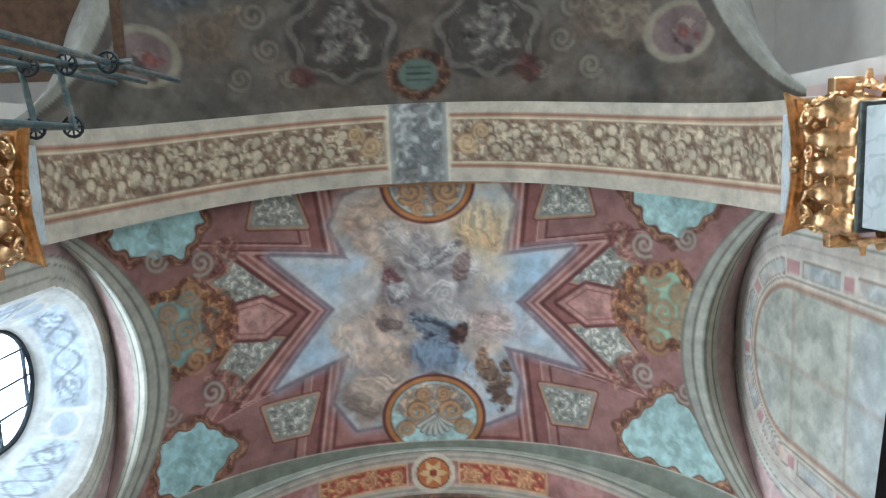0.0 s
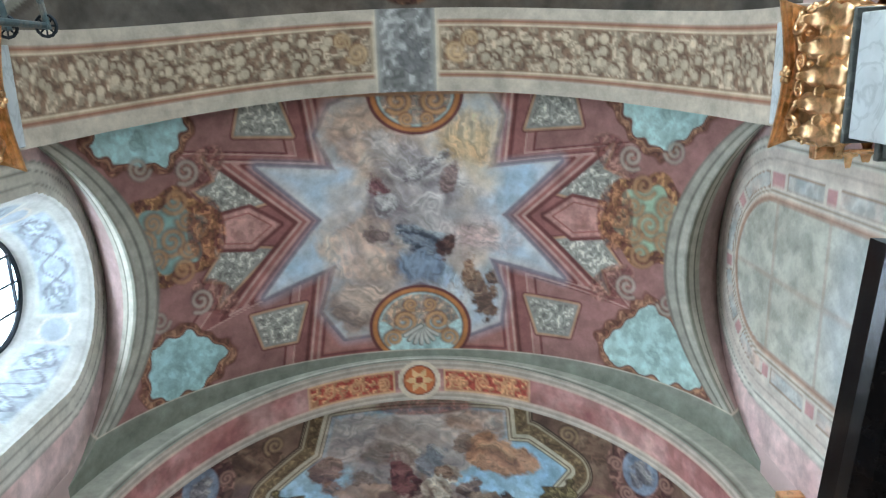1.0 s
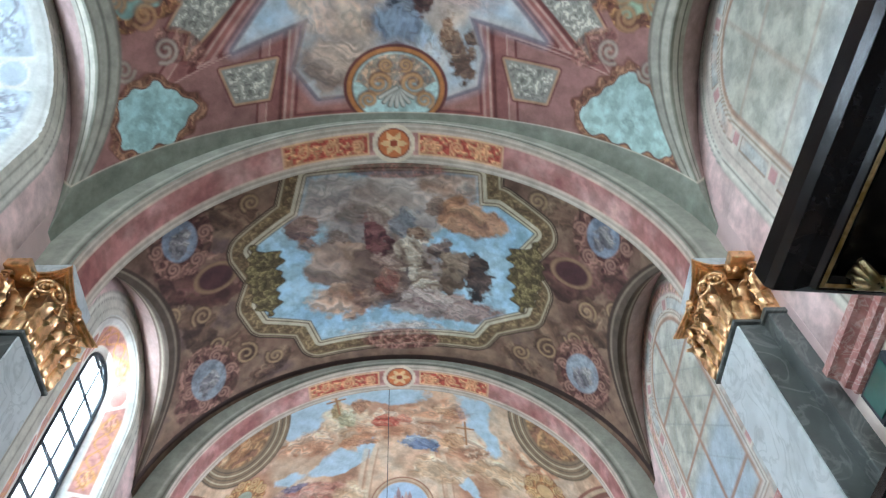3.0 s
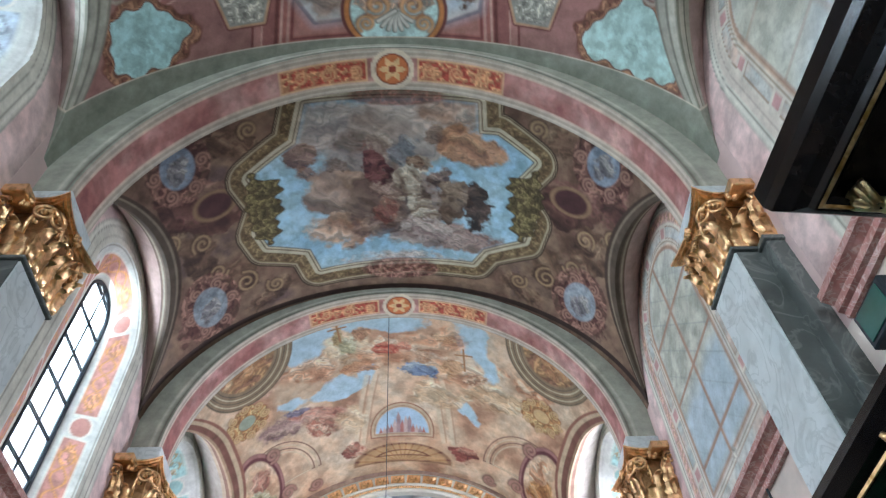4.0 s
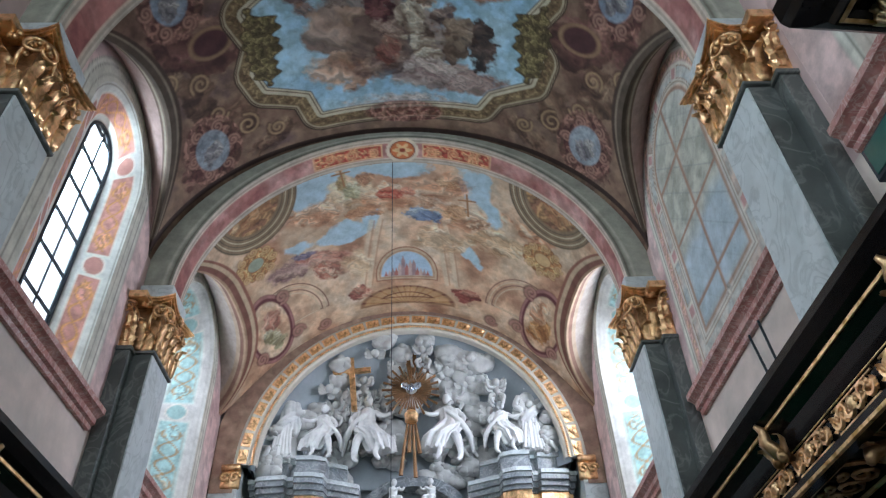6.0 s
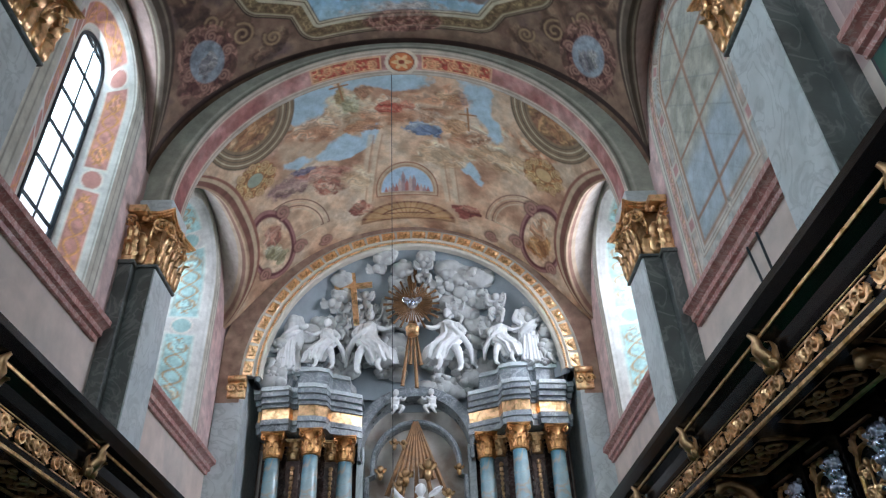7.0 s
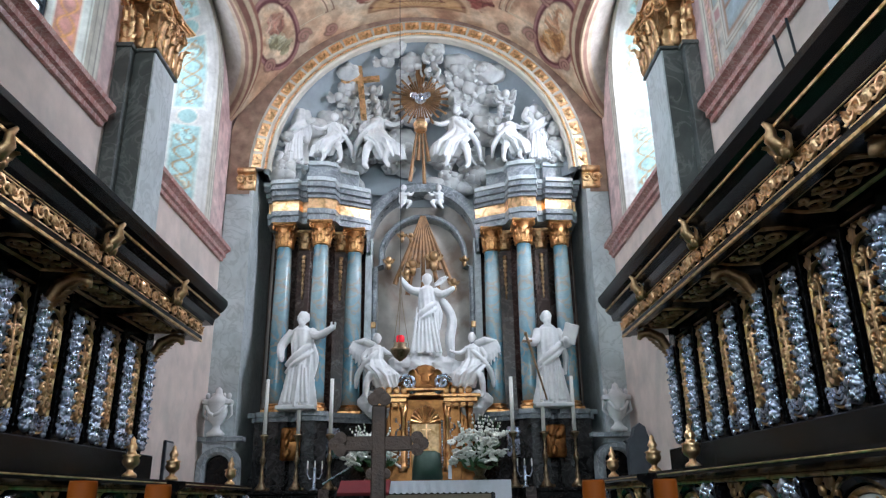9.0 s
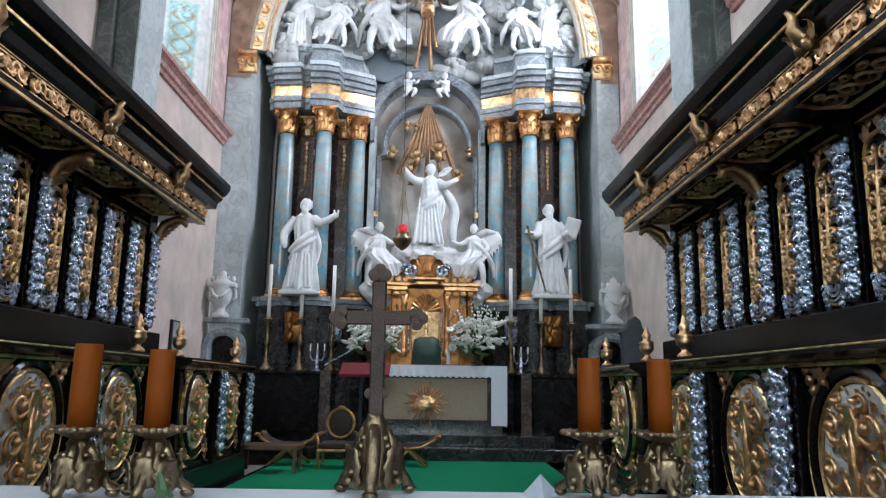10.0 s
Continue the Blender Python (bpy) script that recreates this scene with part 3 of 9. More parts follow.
    # lunette pink mixed darker, so the shade beside the window is in the paint
    cv.fill(-side + 0.30, lin((168, 142, 138)), 0.02)
    e = 3.40 - v
    cv.fill(e - 0.10, lin((140, 144, 132)), 0.02)
    cv.line(e - 0.10, 0.02, C_CREAM)
    cv.line(v + 0.22, 0.04, lin((186, 140, 110)))
    cv.mottle(0.2, 0.16, 91)


def paint_sky_bay(cv, side):
    u, v = cv.u, cv.v
    cv.c[:] = lin((116, 88, 76))
    cv.clouds(np.full(u.shape, -1.0), [lin((96, 70, 62)), lin((124, 94, 80)), lin((140, 112, 94)), lin((106, 84, 80))], 0.6, 103)
    quat = [(-1.37, 4.80), (-1.58, 4.91), (-2.07, 5.19), (-1.86, 5.70), (-2.07, 6.13), (-1.96, 6.44), (-1.33, 6.72), (-1.2, 7.15), (1.17, 7.05), (1.34, 6.75),
            (1.95, 6.38), (2.03, 6.0), (1.74, 5.68), (1.74, 5.37), (2.0, 4.97), (1.45, 4.66), (1.18, 4.68), (1.14, 4.2), (-1.19, 4.2)]
    d = cv.poly(quat)
    brown = [(66, 46, 40), (98, 72, 60), (128, 98, 80), (152, 124, 102)]
    wine = [(62, 36, 36), (96, 60, 58), (128, 88, 80), (160, 122, 106)]
    # scrolls and leaves of the painted frame, alike on both sides
    for s in (-1, 1):
        for k, (a, b, ru, rv, turn, tones) in enumerate(((2.62, 5.45, 0.62, 0.42, 0.0, wine), (3.10, 6.20, 0.30, 0.55, 0.2, brown), (2.45, 6.75, 0.40, 0.30, 0.6, brown), (2.35, 4.55, 0.50, 0.22, -0.4, brown), (3.25, 5.15, 0.30, 0.45, 0.0, wine), (2.05, 7.35, 0.45, 0.16, 0.5, brown), (3.40, 7.30, 0.25, 0.30, 0.0, wine))):
            cv.mass(s * a, b, ru, rv, s * turn, tones, 1200 + 9 * k + s, 0.85, 0.06)
        for k, (a, b, r) in enumerate(((2.15, 5.9, 0.16), (2.25, 5.05, 0.14), (2.95, 5.95, 0.17), (2.98, 4.98, 0.15), (2.40, 6.95, 0.20), (1.95, 7.20, 0.15), (2.80, 6.55, 0.16), (3.40, 5.7, 0.14), (2.0, 4.42, 0.14))):
            cv.scroll(s * a, b, r, 0.6 + k, s if k % 2 else -s, 0.05, lin((176, 144, 112)), lin((70, 46, 40)), 0.85)
        oval = cv.disc(s * 2.64, 5.42, 0.27, 0.19)
        cv.fill(oval - 0.05, lin((150, 118, 92)), 0.03)
        cv.fill(oval, lin((84, 52, 54)), 0.04)
    band = d - 0.36
    cv.fill(band, lin((180, 162, 136)), 0.02)
    cv.line(band, 0.025, lin((70, 52, 44)))
    cv.line(d - 0.33, 0.02, lin((96, 76, 62)))
    cv.fill(d - 0.29, lin((124, 102, 76)), 0.015)
    foliage(cv, np.maximum(d - 0.27, 0.12 - d), 1290, lin((156, 130, 96)), lin((100, 78, 58)), 0.06)
    cv.fill(d - 0.12, lin((204, 190, 166)), 0.012)
    cv.line(d - 0.055, 0.02, lin((120, 100, 82)))
    cv.line(d - 0.005, 0.02, lin((82, 62, 50)))
    # sky, then cloud, then groups of drapery
    cv.clouds(d, [lin((150, 186, 210)), lin((164, 198, 218)), lin((182, 210, 224))], 0.5, 104)
    haze = [(168, 146, 136), (190, 170, 160), (208, 192, 184)]
    peach = [(146, 104, 84), (182, 140, 116), (206, 168, 144), (220, 190, 170)]
    dusk = [(70, 52, 50), (108, 84, 78), (144, 116, 106), (176, 150, 138)]
    pale = [(92, 72, 64), (146, 124, 110), (192, 174, 156), (218, 206, 190)]
    for k, (a, b, ru, rv, turn, tones, alpha, edge) in enumerate((
            (-0.55, 4.55, 1.05, 0.42, 0.0, haze, 0.9, 0.14), (0.25, 4.75, 0.75, 0.60, 0.3, haze, 0.9, 0.14), (0.85, 4.35, 0.55, 0.30, 0.0, [(150, 116, 98), (186, 154, 136), (200, 176, 160)], 0.9, 0.12),
            (0.98, 4.92, 0.55, 0.27, 0.1, [(134, 92, 70), (174, 124, 94), (202, 154, 120)], 0.95, 0.07), (-1.36, 5.02, 0.27, 0.20, 0.2, [(96, 66, 60), (132, 98, 88), (160, 128, 114)], 0.95, 0.06), (-1.25, 5.32, 0.14, 0.12, 0.6, [(110, 76, 66), (150, 114, 98)], 0.85, 0.05),
            (-0.45, 5.30, 0.60, 0.45, 0.8, [(116, 96, 90), (150, 132, 124), (176, 160, 152)], 0.9, 0.12), (-0.60, 5.95, 0.70, 0.52, 0.5, [(124, 94, 82), (164, 132, 114), (190, 160, 142)], 0.92, 0.10), (-0.85, 6.45, 0.55, 0.36, 0.1, peach, 0.95, 0.08), (0.10, 6.00, 0.80, 0.60, 0.4, [(96, 74, 68), (132, 108, 98), (164, 140, 128)], 0.92, 0.10),
            (0.85, 6.62, 0.70, 0.24, 0.0, [(122, 92, 86), (154, 124, 116), (184, 158, 148)], 0.95, 0.07), (0.30, 6.62, 0.42, 0.22, 0.2, [(138, 116, 112), (172, 152, 146), (196, 180, 172)], 0.92, 0.07), (-0.20, 6.38, 0.42, 0.20, -0.2, dusk, 0.8, 0.07), (0.10, 7.10, 0.85, 0.13, 0.0, haze, 0.85, 0.08),
            (-0.22, 4.95, 0.22, 0.24, 0.2, [(120, 98, 92), (172, 150, 138), (204, 188, 176)], 0.95, 0.05), (-0.30, 5.32, 0.17, 0.34, -0.4, [(66, 34, 40), (104, 58, 62), (140, 92, 88)], 0.95, 0.04), (0.12, 5.05, 0.18, 0.26, 0.4, [(92, 94, 104), (126, 130, 138), (164, 160, 158)], 0.85, 0.05), (0.55, 4.75, 0.12, 0.20, 0.1, [(110, 84, 76), (156, 128, 112)], 0.85, 0.04),
            (0.18, 5.55, 0.20, 0.42, 0.5, pale, 0.97, 0.04), (0.36, 5.95, 0.18, 0.45, -0.3, pale, 0.97, 0.04), (0.30, 5.25, 0.11, 0.12, 0.0, [(110, 82, 68), (170, 138, 118)], 0.95, 0.03), (0.62, 5.55, 0.16, 0.22, 0.6, dusk, 0.95, 0.04), (0.82, 5.95, 0.24, 0.40, 0.2, [(72, 54, 46), (112, 90, 76), (158, 134, 116)], 0.97, 0.04), (1.22, 6.00, 0.19, 0.40, -0.1, [(48, 34, 32), (78, 58, 52), (112, 90, 80)], 0.97, 0.04),
            (-0.15, 5.78, 0.24, 0.16, 0.3, dusk, 0.85, 0.05), (-0.85, 5.25, 0.16, 0.10, 0.2, [(110, 88, 82), (150, 130, 122)], 0.85, 0.04), (0.55, 6.42, 0.36, 0.15, 0.3, [(150, 120, 118), (180, 158, 152), (206, 190, 182)], 0.9, 0.05), (-0.15, 6.12, 0.18, 0.20, 0.8, [(112, 62, 56), (150, 100, 88), (186, 146, 128)], 0.85, 0.05))):
        cv.mass(a, b, ru, rv, turn, tones, 1301 + 11 * k, alpha, edge, limit=d)
    # painted shells at the ends of the picture
    foliage(cv, cv.disc(0.05, 7.3, 0.6, 0.22), 141, lin((176, 124, 112)), lin((92, 44, 44)), 0.06)
    foliage(cv, cv.disc(0.05, 4.15, 0.65, 0.16), 142, lin((150, 90, 82)), lin((96, 50, 48)), 0.06)
    for s in (-1, 1):
        dd = cv.poly([(s * a, b) for a, b in ((2.06, 5.12), (1.90, 5.30), (1.68, 5.36), (1.66, 5.52), (1.76, 5.62), (1.66, 5.80), (1.80, 6.00), (1.76, 6.22), (1.92, 6.40), (2.12, 6.20), (2.20, 5.60))])
        dd = dd + 0.03 * np.sin(v * 34)
        cv.fill(dd - 0.02, lin((66, 50, 38)), 0.03)
        cv.fill(dd, lin((104, 90, 62)), 0.03)
        foliage(cv, dd, 145 + s, lin((150, 132, 92)), lin((78, 64, 46)), 0.05)
        for b, r, col in ((7.1, 0.30, (150, 156, 166)), (4.65, 0.26, (140, 150, 168))):
            dd = cv.disc(s * 3.05, b, r, r * 1.2)
            cv.fill(dd - 0.10, lin((100, 66, 60)), 0.03)
            foliage(cv, dd - 0.22, 150 + s, lin((166, 120, 106)), lin((84, 50, 48)), 0.09)
            for q in range(6):
                cv.scroll(s * (3.05 + 0.36 * math.cos(q * 1.05)), b + 0.42 * math.sin(q * 1.05), 0.11, q, s, 0.045, lin((176, 132, 116)), lin((72, 42, 42)), 0.85)
            cv.clouds(dd, [lin(col) * 0.7, lin(col), lin(col) * 1.2], 0.2, 152)
            cv.mass(s * 3.05, b + 0.05, 0.14, 0.2, 0.5, [(92, 84, 88), (136, 128, 130), (176, 166, 160)], 1551 + s, 0.9, 0.05)
    for w, col in ((0.16, (78, 60, 52)), (0.11, (140, 124, 108)), (0.08, (92, 78, 68)), (-0.10, (120, 104, 92)), (-0.14, (164, 148, 132)), (-0.20, (120, 100, 90))):
        cv.fill(-side - w, lin(col), 0.02)
    cv.fill(-side + 0.26, lin((184, 154, 148)), 0.02)
    cv.line(v - 7.70, 0.1, lin((64, 46, 42)))
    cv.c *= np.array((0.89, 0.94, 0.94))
    cv.mottle(0.16, 0.16, 161)


def paint_choir_bay(cv, side):
    u, v = cv.u, cv.v
    cv.clouds(np.full(u.shape, -1.0), [lin((176, 128, 104)), lin((204, 160, 130)), lin((218, 184, 154)), lin((228, 204, 180))], 0.8, 203)
    n = fbm(u, v, 0.42, 204, 5) - 0.5
    peach = [(168, 116, 88), (202, 150, 118), (222, 182, 150), (232, 206, 180)]
    rose = [(150, 92, 80), (186, 132, 114), (212, 172, 150)]
    straw = [(188, 150, 116), (214, 184, 150), (230, 210, 182)]
    # openings of blue sky
    for a, b, ru, rv, turn in ((-1.55, 8.75, 0.42, 0.50, 0.5), (-0.35, 8.55, 0.75, 0.20, 0.0), (1.30, 8.95, 0.26, 0.60, -0.35), (1.62, 9.55, 0.20, 0.40, -0.5), (-1.15, 10.05, 0.46, 0.30, -0.3), (-0.62, 9.82, 0.18, 0.20, 0.2), (-2.05, 10.12, 0.26, 0.15, 0.1), (1.25, 10.75, 0.30, 0.14, 0.6)):
        cv.fill(cv.disc(a, b, ru, rv, turn) + n * 0.42, lin((182, 206, 218)), 0.05, 0.95)
    # pillars of light that meet at the distant city
    for a, b in ((-0.62, -0.52), (-0.82, -0.62), (0.70, 0.55), (0.95, 0.68)):
        cv.fill(cv.path([(a * 0.75, 9.9), (b * 1.5, 11.6)]) - 0.045, lin((224, 204, 176)), 0.04, 0.6)
        cv.line(cv.path([(a * 0.75 + 0.06, 9.9), (b * 1.5 + 0.06, 11.6)]), 0.03, lin((178, 134, 108)), 0.6)
    for k, (a, b, ru, rv, turn, tones, alpha) in enumerate((
            (-0.85, 9.10, 0.42, 0.34, 0.6, straw, 0.9), (-0.20, 9.35, 0.50, 0.30, 0.2, peach, 0.9), (0.60, 9.05, 0.55, 0.35, -0.3, peach, 0.85), (-1.60, 9.45, 0.55, 0.28, 0.3, peach, 0.9), (-0.75, 9.62, 0.30, 0.14, 0.1, [(176, 122, 90), (206, 152, 116)], 0.9), (0.90, 9.75, 0.60, 0.32, 0.3, peach, 0.9), (1.75, 10.20, 0.60, 0.30, 0.1, straw, 0.9), (0.60, 10.45, 0.55, 0.30, 0.2, straw, 0.8),
            (-2.25, 10.55, 0.50, 0.22, 0.2, [(128, 96, 100), (164, 130, 124), (196, 164, 148)], 0.9), (-1.45, 10.72, 0.55, 0.24, 0.4, rose, 0.9), (-0.95, 11.00, 0.35, 0.30, 0.3, straw, 0.8), (2.35, 9.55, 0.45, 0.30, 0.3, peach, 0.85), (-2.60, 9.35, 0.45, 0.30, 0.4, rose, 0.8),
            (-1.05, 8.80, 0.10, 0.22, 0.1, [(150, 122, 84), (190, 164, 120)], 0.9), (-0.92, 9.05, 0.16, 0.20, 0.3, [(150, 140, 108), (196, 190, 156), (222, 214, 186)], 0.9), (-0.66, 8.78, 0.16, 0.14, 0.8, [(160, 110, 84), (206, 158, 124)], 0.9), (-0.24, 9.22, 0.26, 0.15, 0.2, [(150, 58, 48), (188, 98, 80), (218, 158, 130)], 0.95), (0.05, 9.15, 0.14, 0.10, 0.1, [(170, 84, 70), (214, 156, 130)], 0.9),
            (0.34, 9.78, 0.30, 0.18, 0.3, [(84, 104, 138), (124, 142, 168), (176, 188, 200)], 0.95), (0.40, 9.40, 0.16, 0.12, 0.6, [(168, 122, 94), (214, 180, 150)], 0.9), (0.74, 8.92, 0.18, 0.10, 0.2, [(190, 140, 104), (226, 190, 154)], 0.9), (0.92, 9.62, 0.16, 0.26, 0.4, [(174, 128, 92), (210, 168, 132)], 0.9), (1.36, 9.85, 0.24, 0.12, -0.6, [(140, 100, 80), (184, 144, 116), (222, 194, 166)], 0.9), (-1.95, 10.38, 0.20, 0.10, 0.2, [(92, 88, 116), (140, 130, 146)], 0.9),
            (-1.62, 10.95, 0.26, 0.14, 0.8, [(146, 76, 66), (190, 124, 104), (220, 180, 154)], 0.9), (-0.98, 11.74, 0.26, 0.20, 0.5, [(132, 70, 62), (174, 116, 98), (212, 172, 148)], 0.95), (1.28, 11.78, 0.30, 0.20, -0.2, [(112, 52, 50), (152, 84, 74), (190, 136, 116)], 0.95))):
        cv.mass(a, b, ru, rv, turn, tones, 1601 + 11 * k, alpha, 0.09 if ru * rv > 0.07 else 0.04)
    for a, b, q in ((-1.07, 8.66, 0.22), (1.10, 9.40, 0.28)):
        cv.line(cv.path([(a, b - q), (a + 0.05, b + q)]), 0.035, lin((168, 118, 82)))
        cv.line(cv.path([(a - 0.14, b - q * 0.4), (a + 0.16, b - q * 0.5)]), 0.035, lin((168, 118, 82)))
    # a distant city under a half-round opening, over a shell
    dd = np.maximum(cv.disc(0.0, 11.42, 0.52, 0.62), v - 11.42)
    cv.fill(dd - 0.10, lin((206, 176, 146)), 0.02)
    cv.line(dd - 0.10, 0.025, lin((160, 112, 90)))
    cv.line(dd - 0.03, 0.02, lin((176, 136, 112)))
    cv.fill(dd, lin((180, 202, 220)), 0.02)
    for k in range(13):
        a = -0.42 + 0.07 * k
        h = 0.12 + 0.30 * math.exp(-((k - 6) / 3.2) ** 2) * (0.6 + 0.4 * ((k * 7) % 3))
        cv.fill(np.maximum(np.abs(u - a) - 0.04 * np.clip((v - 11.42 + h) / 0.12, 0.25, 1), np.maximum(11.42 - h - v, v - 11.42)), lin(((186, 120, 112), (204, 176, 168), (176, 146, 146))[k % 3]), 0.015)
    shell = np.maximum(cv.disc(0.0, 12.16, 0.92, 0.42), v - 12.16)
    cv.fill(shell - 0.05, lin((122, 78, 64)), 0.03)
    flute = np.abs(np.sin(np.arctan2(v - 12.3, u) * 13))
    cv.fill(shell, lin((184, 138, 98)), 0.03)
    cv.fill(np.maximum(shell + 0.02, 0.45 - flute), lin((214, 174, 130)), 0.3, 0.8)
    cv.line(shell + 0.14, 0.03, lin((130, 86, 66)))
    for s in (-1, 1):
        # coffered arcs near the pink arch
        arc = cv.disc(s * 2.72, 8.45, 0.80, 1.02)
        cv.fill(arc - 0.10, lin((148, 124, 100)), 0.02)
        for q in range(5):
            cv.line(arc - 0.08 + 0.06 * q, 0.02, lin((212, 194, 164) if q % 2 else (112, 96, 80)))
        foliage(cv, arc + 0.22, 243 + s, lin((206, 156, 110)), lin((146, 98, 76)), 0.12)
        cv.mass(s * 2.75, 8.75, 0.35, 0.25, s * 0.5, [(140, 92, 66), (190, 142, 104), (222, 184, 146)], 1800 + s, 0.9, 0.06)
        # gilded cartouches with a grey-green field
        c, b = (-2.88, 9.96) if s < 0 else (2.68, 10.12)
        ang = np.arctan2(v - b, u - c)
        dd = cv.disc(c, b, 0.30, 0.26) + 0.035 * np.cos(ang * 8)
        cv.fill(dd - 0.10, lin((150, 100, 70)), 0.03)
        foliage(cv, dd - 0.08, 240 + s, lin((232, 196, 140)), lin((190, 138, 92)), 0.08)
        oval = cv.disc(c, b, 0.17, 0.15)
        cv.line(oval, 0.04, lin((170, 120, 84)))
        cv.fill(oval, lin((160, 168, 150) if s < 0 else (214, 178, 132)), 0.02)
        for q in range(8):
            cv.scroll(c + 0.36 * math.cos(q * 0.785), b + 0.34 * math.sin(q * 0.785), 0.10, q, s, 0.04, lin((226, 188, 136)), lin((140, 92, 68)), 0.8)
        # architecture with a draped group in each lower corner
        fan = cv.disc(s * 2.55, 11.75, 0.85, 0.85)
        for q in range(4):
            cv.line(np.maximum(fan - 0.02 + 0.07 * q, v - 11.8), 0.025, lin((216, 190, 160) if q % 2 else (140, 104, 90)))
        frame_d = cv.disc(s * 3.0, 11.62, 0.46, 0.72)
        cv.fill(frame_d - 0.08, lin((112, 64, 66)), 0.03)
        cv.line(frame_d - 0.05, 0.05, lin((166, 116, 112)))
        cv.clouds(frame_d + 0.03, [lin((190, 140, 112)), lin((216, 178, 146)), lin((226, 198, 170))], 0.35, 1810)
        robe = [(120, 112, 84), (170, 160, 128), (212, 204, 178)] if s < 0 else [(150, 96, 56), (196, 142, 92), (224, 184, 140)]
        cv.mass(s * 2.98, 11.80, 0.20, 0.36, s * 0.3, robe, 1820 + s, 0.95, 0.05)
        cv.mass(s * 2.90, 11.38, 0.22, 0.22, s * 0.6, peach if s > 0 else rose, 1830 + s, 0.9, 0.05)
        for a, b, r, t in ((3.46, 11.1, 0.16, 0.5), (3.40, 12.1, 0.15, 2.0), (2.58, 11.05, 0.15, 1.2), (2.45, 12.05, 0.16, 3.0), (1.85, 12.25, 0.14, 0.4), (3.45, 10.55, 0.14, 1.0)):
            cv.scroll(s * a, b, r, t, s, 0.07, lin((180, 132, 118)), lin((98, 54, 54)), 0.9)
    for w, col in ((0.26, (150, 100, 84)), (0.21, (204, 176, 146)), (0.14, (132, 88, 76)), (0.04, (180, 148, 122)), (-0.06, (140, 104, 90)), (-0.16, (186, 160, 138))):
        cv.fill(-side - w, lin(col), 0.02)
    cv.fill(-side + 0.28, lin((178, 162, 152)), 0.02)
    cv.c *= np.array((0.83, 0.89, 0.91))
    cv.mottle(0.14, 0.16, 261)


def paint_nave_bay(cv, side):
    u, v = cv.u, cv.v
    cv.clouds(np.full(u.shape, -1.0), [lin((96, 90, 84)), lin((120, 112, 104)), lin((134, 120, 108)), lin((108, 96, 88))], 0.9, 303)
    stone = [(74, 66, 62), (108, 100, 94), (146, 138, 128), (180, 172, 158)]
    for k in range(34):
        rs = np.random.RandomState(400 + k)
        cv.mass(rs.uniform(-3, 3), rs.uniform(-4.8, -2.5), 0.34, 0.22, rs.uniform(0, 3), (stone, [(84, 56, 48), (126, 94, 80), (160, 132, 112)], [(70, 72, 76), (104, 106, 108), (140, 140, 138)])[k % 3], 1900 + 7 * k, 0.75, 0.08)
    # two round medallions with draped groups, their pale scrolled rims, and a cartouche between them
    for c, r in ((-0.86, 0.52), (0.88, 0.50)):
        rim = cv.disc(c, -2.10, r, r * 0.86)
        cv.fill(rim - 0.14, lin((84, 76, 70)), 0.04, 0.8)
        cv.line(rim - 0.05 + 0.05 * np.sin(np.arctan2(v + 2.1, u - c) * 7), 0.08, lin((140, 132, 122)), 0.75)
        cv.line(rim + 0.01, 0.025, lin((90, 82, 76)))
        for k, (a, b, ru, rv) in enumerate(((0.0, -0.05, 0.24, 0.32), (0.12, 0.10, 0.18, 0.20), (-0.14, 0.12, 0.16, 0.22), (0.0, -0.30, 0.12, 0.12))):
            cv.mass(c + a, -2.10 + b, ru, rv, 0.6 + k, stone, 2200 + 5 * k + int(c), 0.95, 0.05)
        s = 1 if c > 0 else -1
        for a, b, r2 in ((1.75, -1.95, 0.16), (1.5, -1.62, 0.12), (2.1, -1.60, 0.15), (2.4, -2.1, 0.2), (1.9, -2.35, 0.18)):
            cv.scroll(s * a, b, r2, a + b, s, 0.06, lin((162, 150, 134)), lin((92, 80, 72)), 0.7)
        cv.mass(s * 1.35, -1.62, 0.16, 0.13, 0.4, [(84, 44, 42), (120, 72, 66)], 2300 + s, 0.8, 0.06)
        cv.mass(s * 2.45, -2.0, 0.5, 0.35, s * 0.5, [(110, 88, 72), (146, 124, 104), (170, 150, 128)], 2310 + s, 0.6, 0.12)
    dd = cv.disc(0.03, -1.62, 0.24, 0.20)
    cv.fill(dd - 0.12, lin((104, 72, 60)), 0.04)
    foliage(cv, dd - 0.12, 2321, lin((158, 116, 90)), lin((86, 56, 48)), 0.07)
    cv.fill(dd, lin((120, 136, 126)), 0.03)
    for q in range(3):
        cv.line(np.maximum(np.abs(v + 1.70 - 0.07 * q), np.abs(u - 0.03) - 0.14), 0.022, lin((70, 84, 80)))
    for a, b in ((3.2, -1.85), (-3.2, -1.8)):
        dd = cv.disc(a, b, 0.34, 0.26)
        cv.fill(dd - 0.08, lin((170, 158, 140)), 0.03)
        cv.fill(dd, lin((142, 120, 116)), 0.03)
        cv.figure(a, b, 0.2, 0.4, 440, lin((150, 90, 84)), lin((170, 150, 140)), lin((100, 76, 76)), 0.7)
    for w, col in ((0.3, (110, 100, 92)), (0.16, (180, 176, 164))):
        cv.fill(-side - w, lin(col), 0.02)
    cv.fill(-side + 0.012, lin((196, 194, 186)), 0.02)
    # whole vault darkened: the nave's dimness is put into its paint
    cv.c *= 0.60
    cv.mottle(0.3, 0.25, 451)


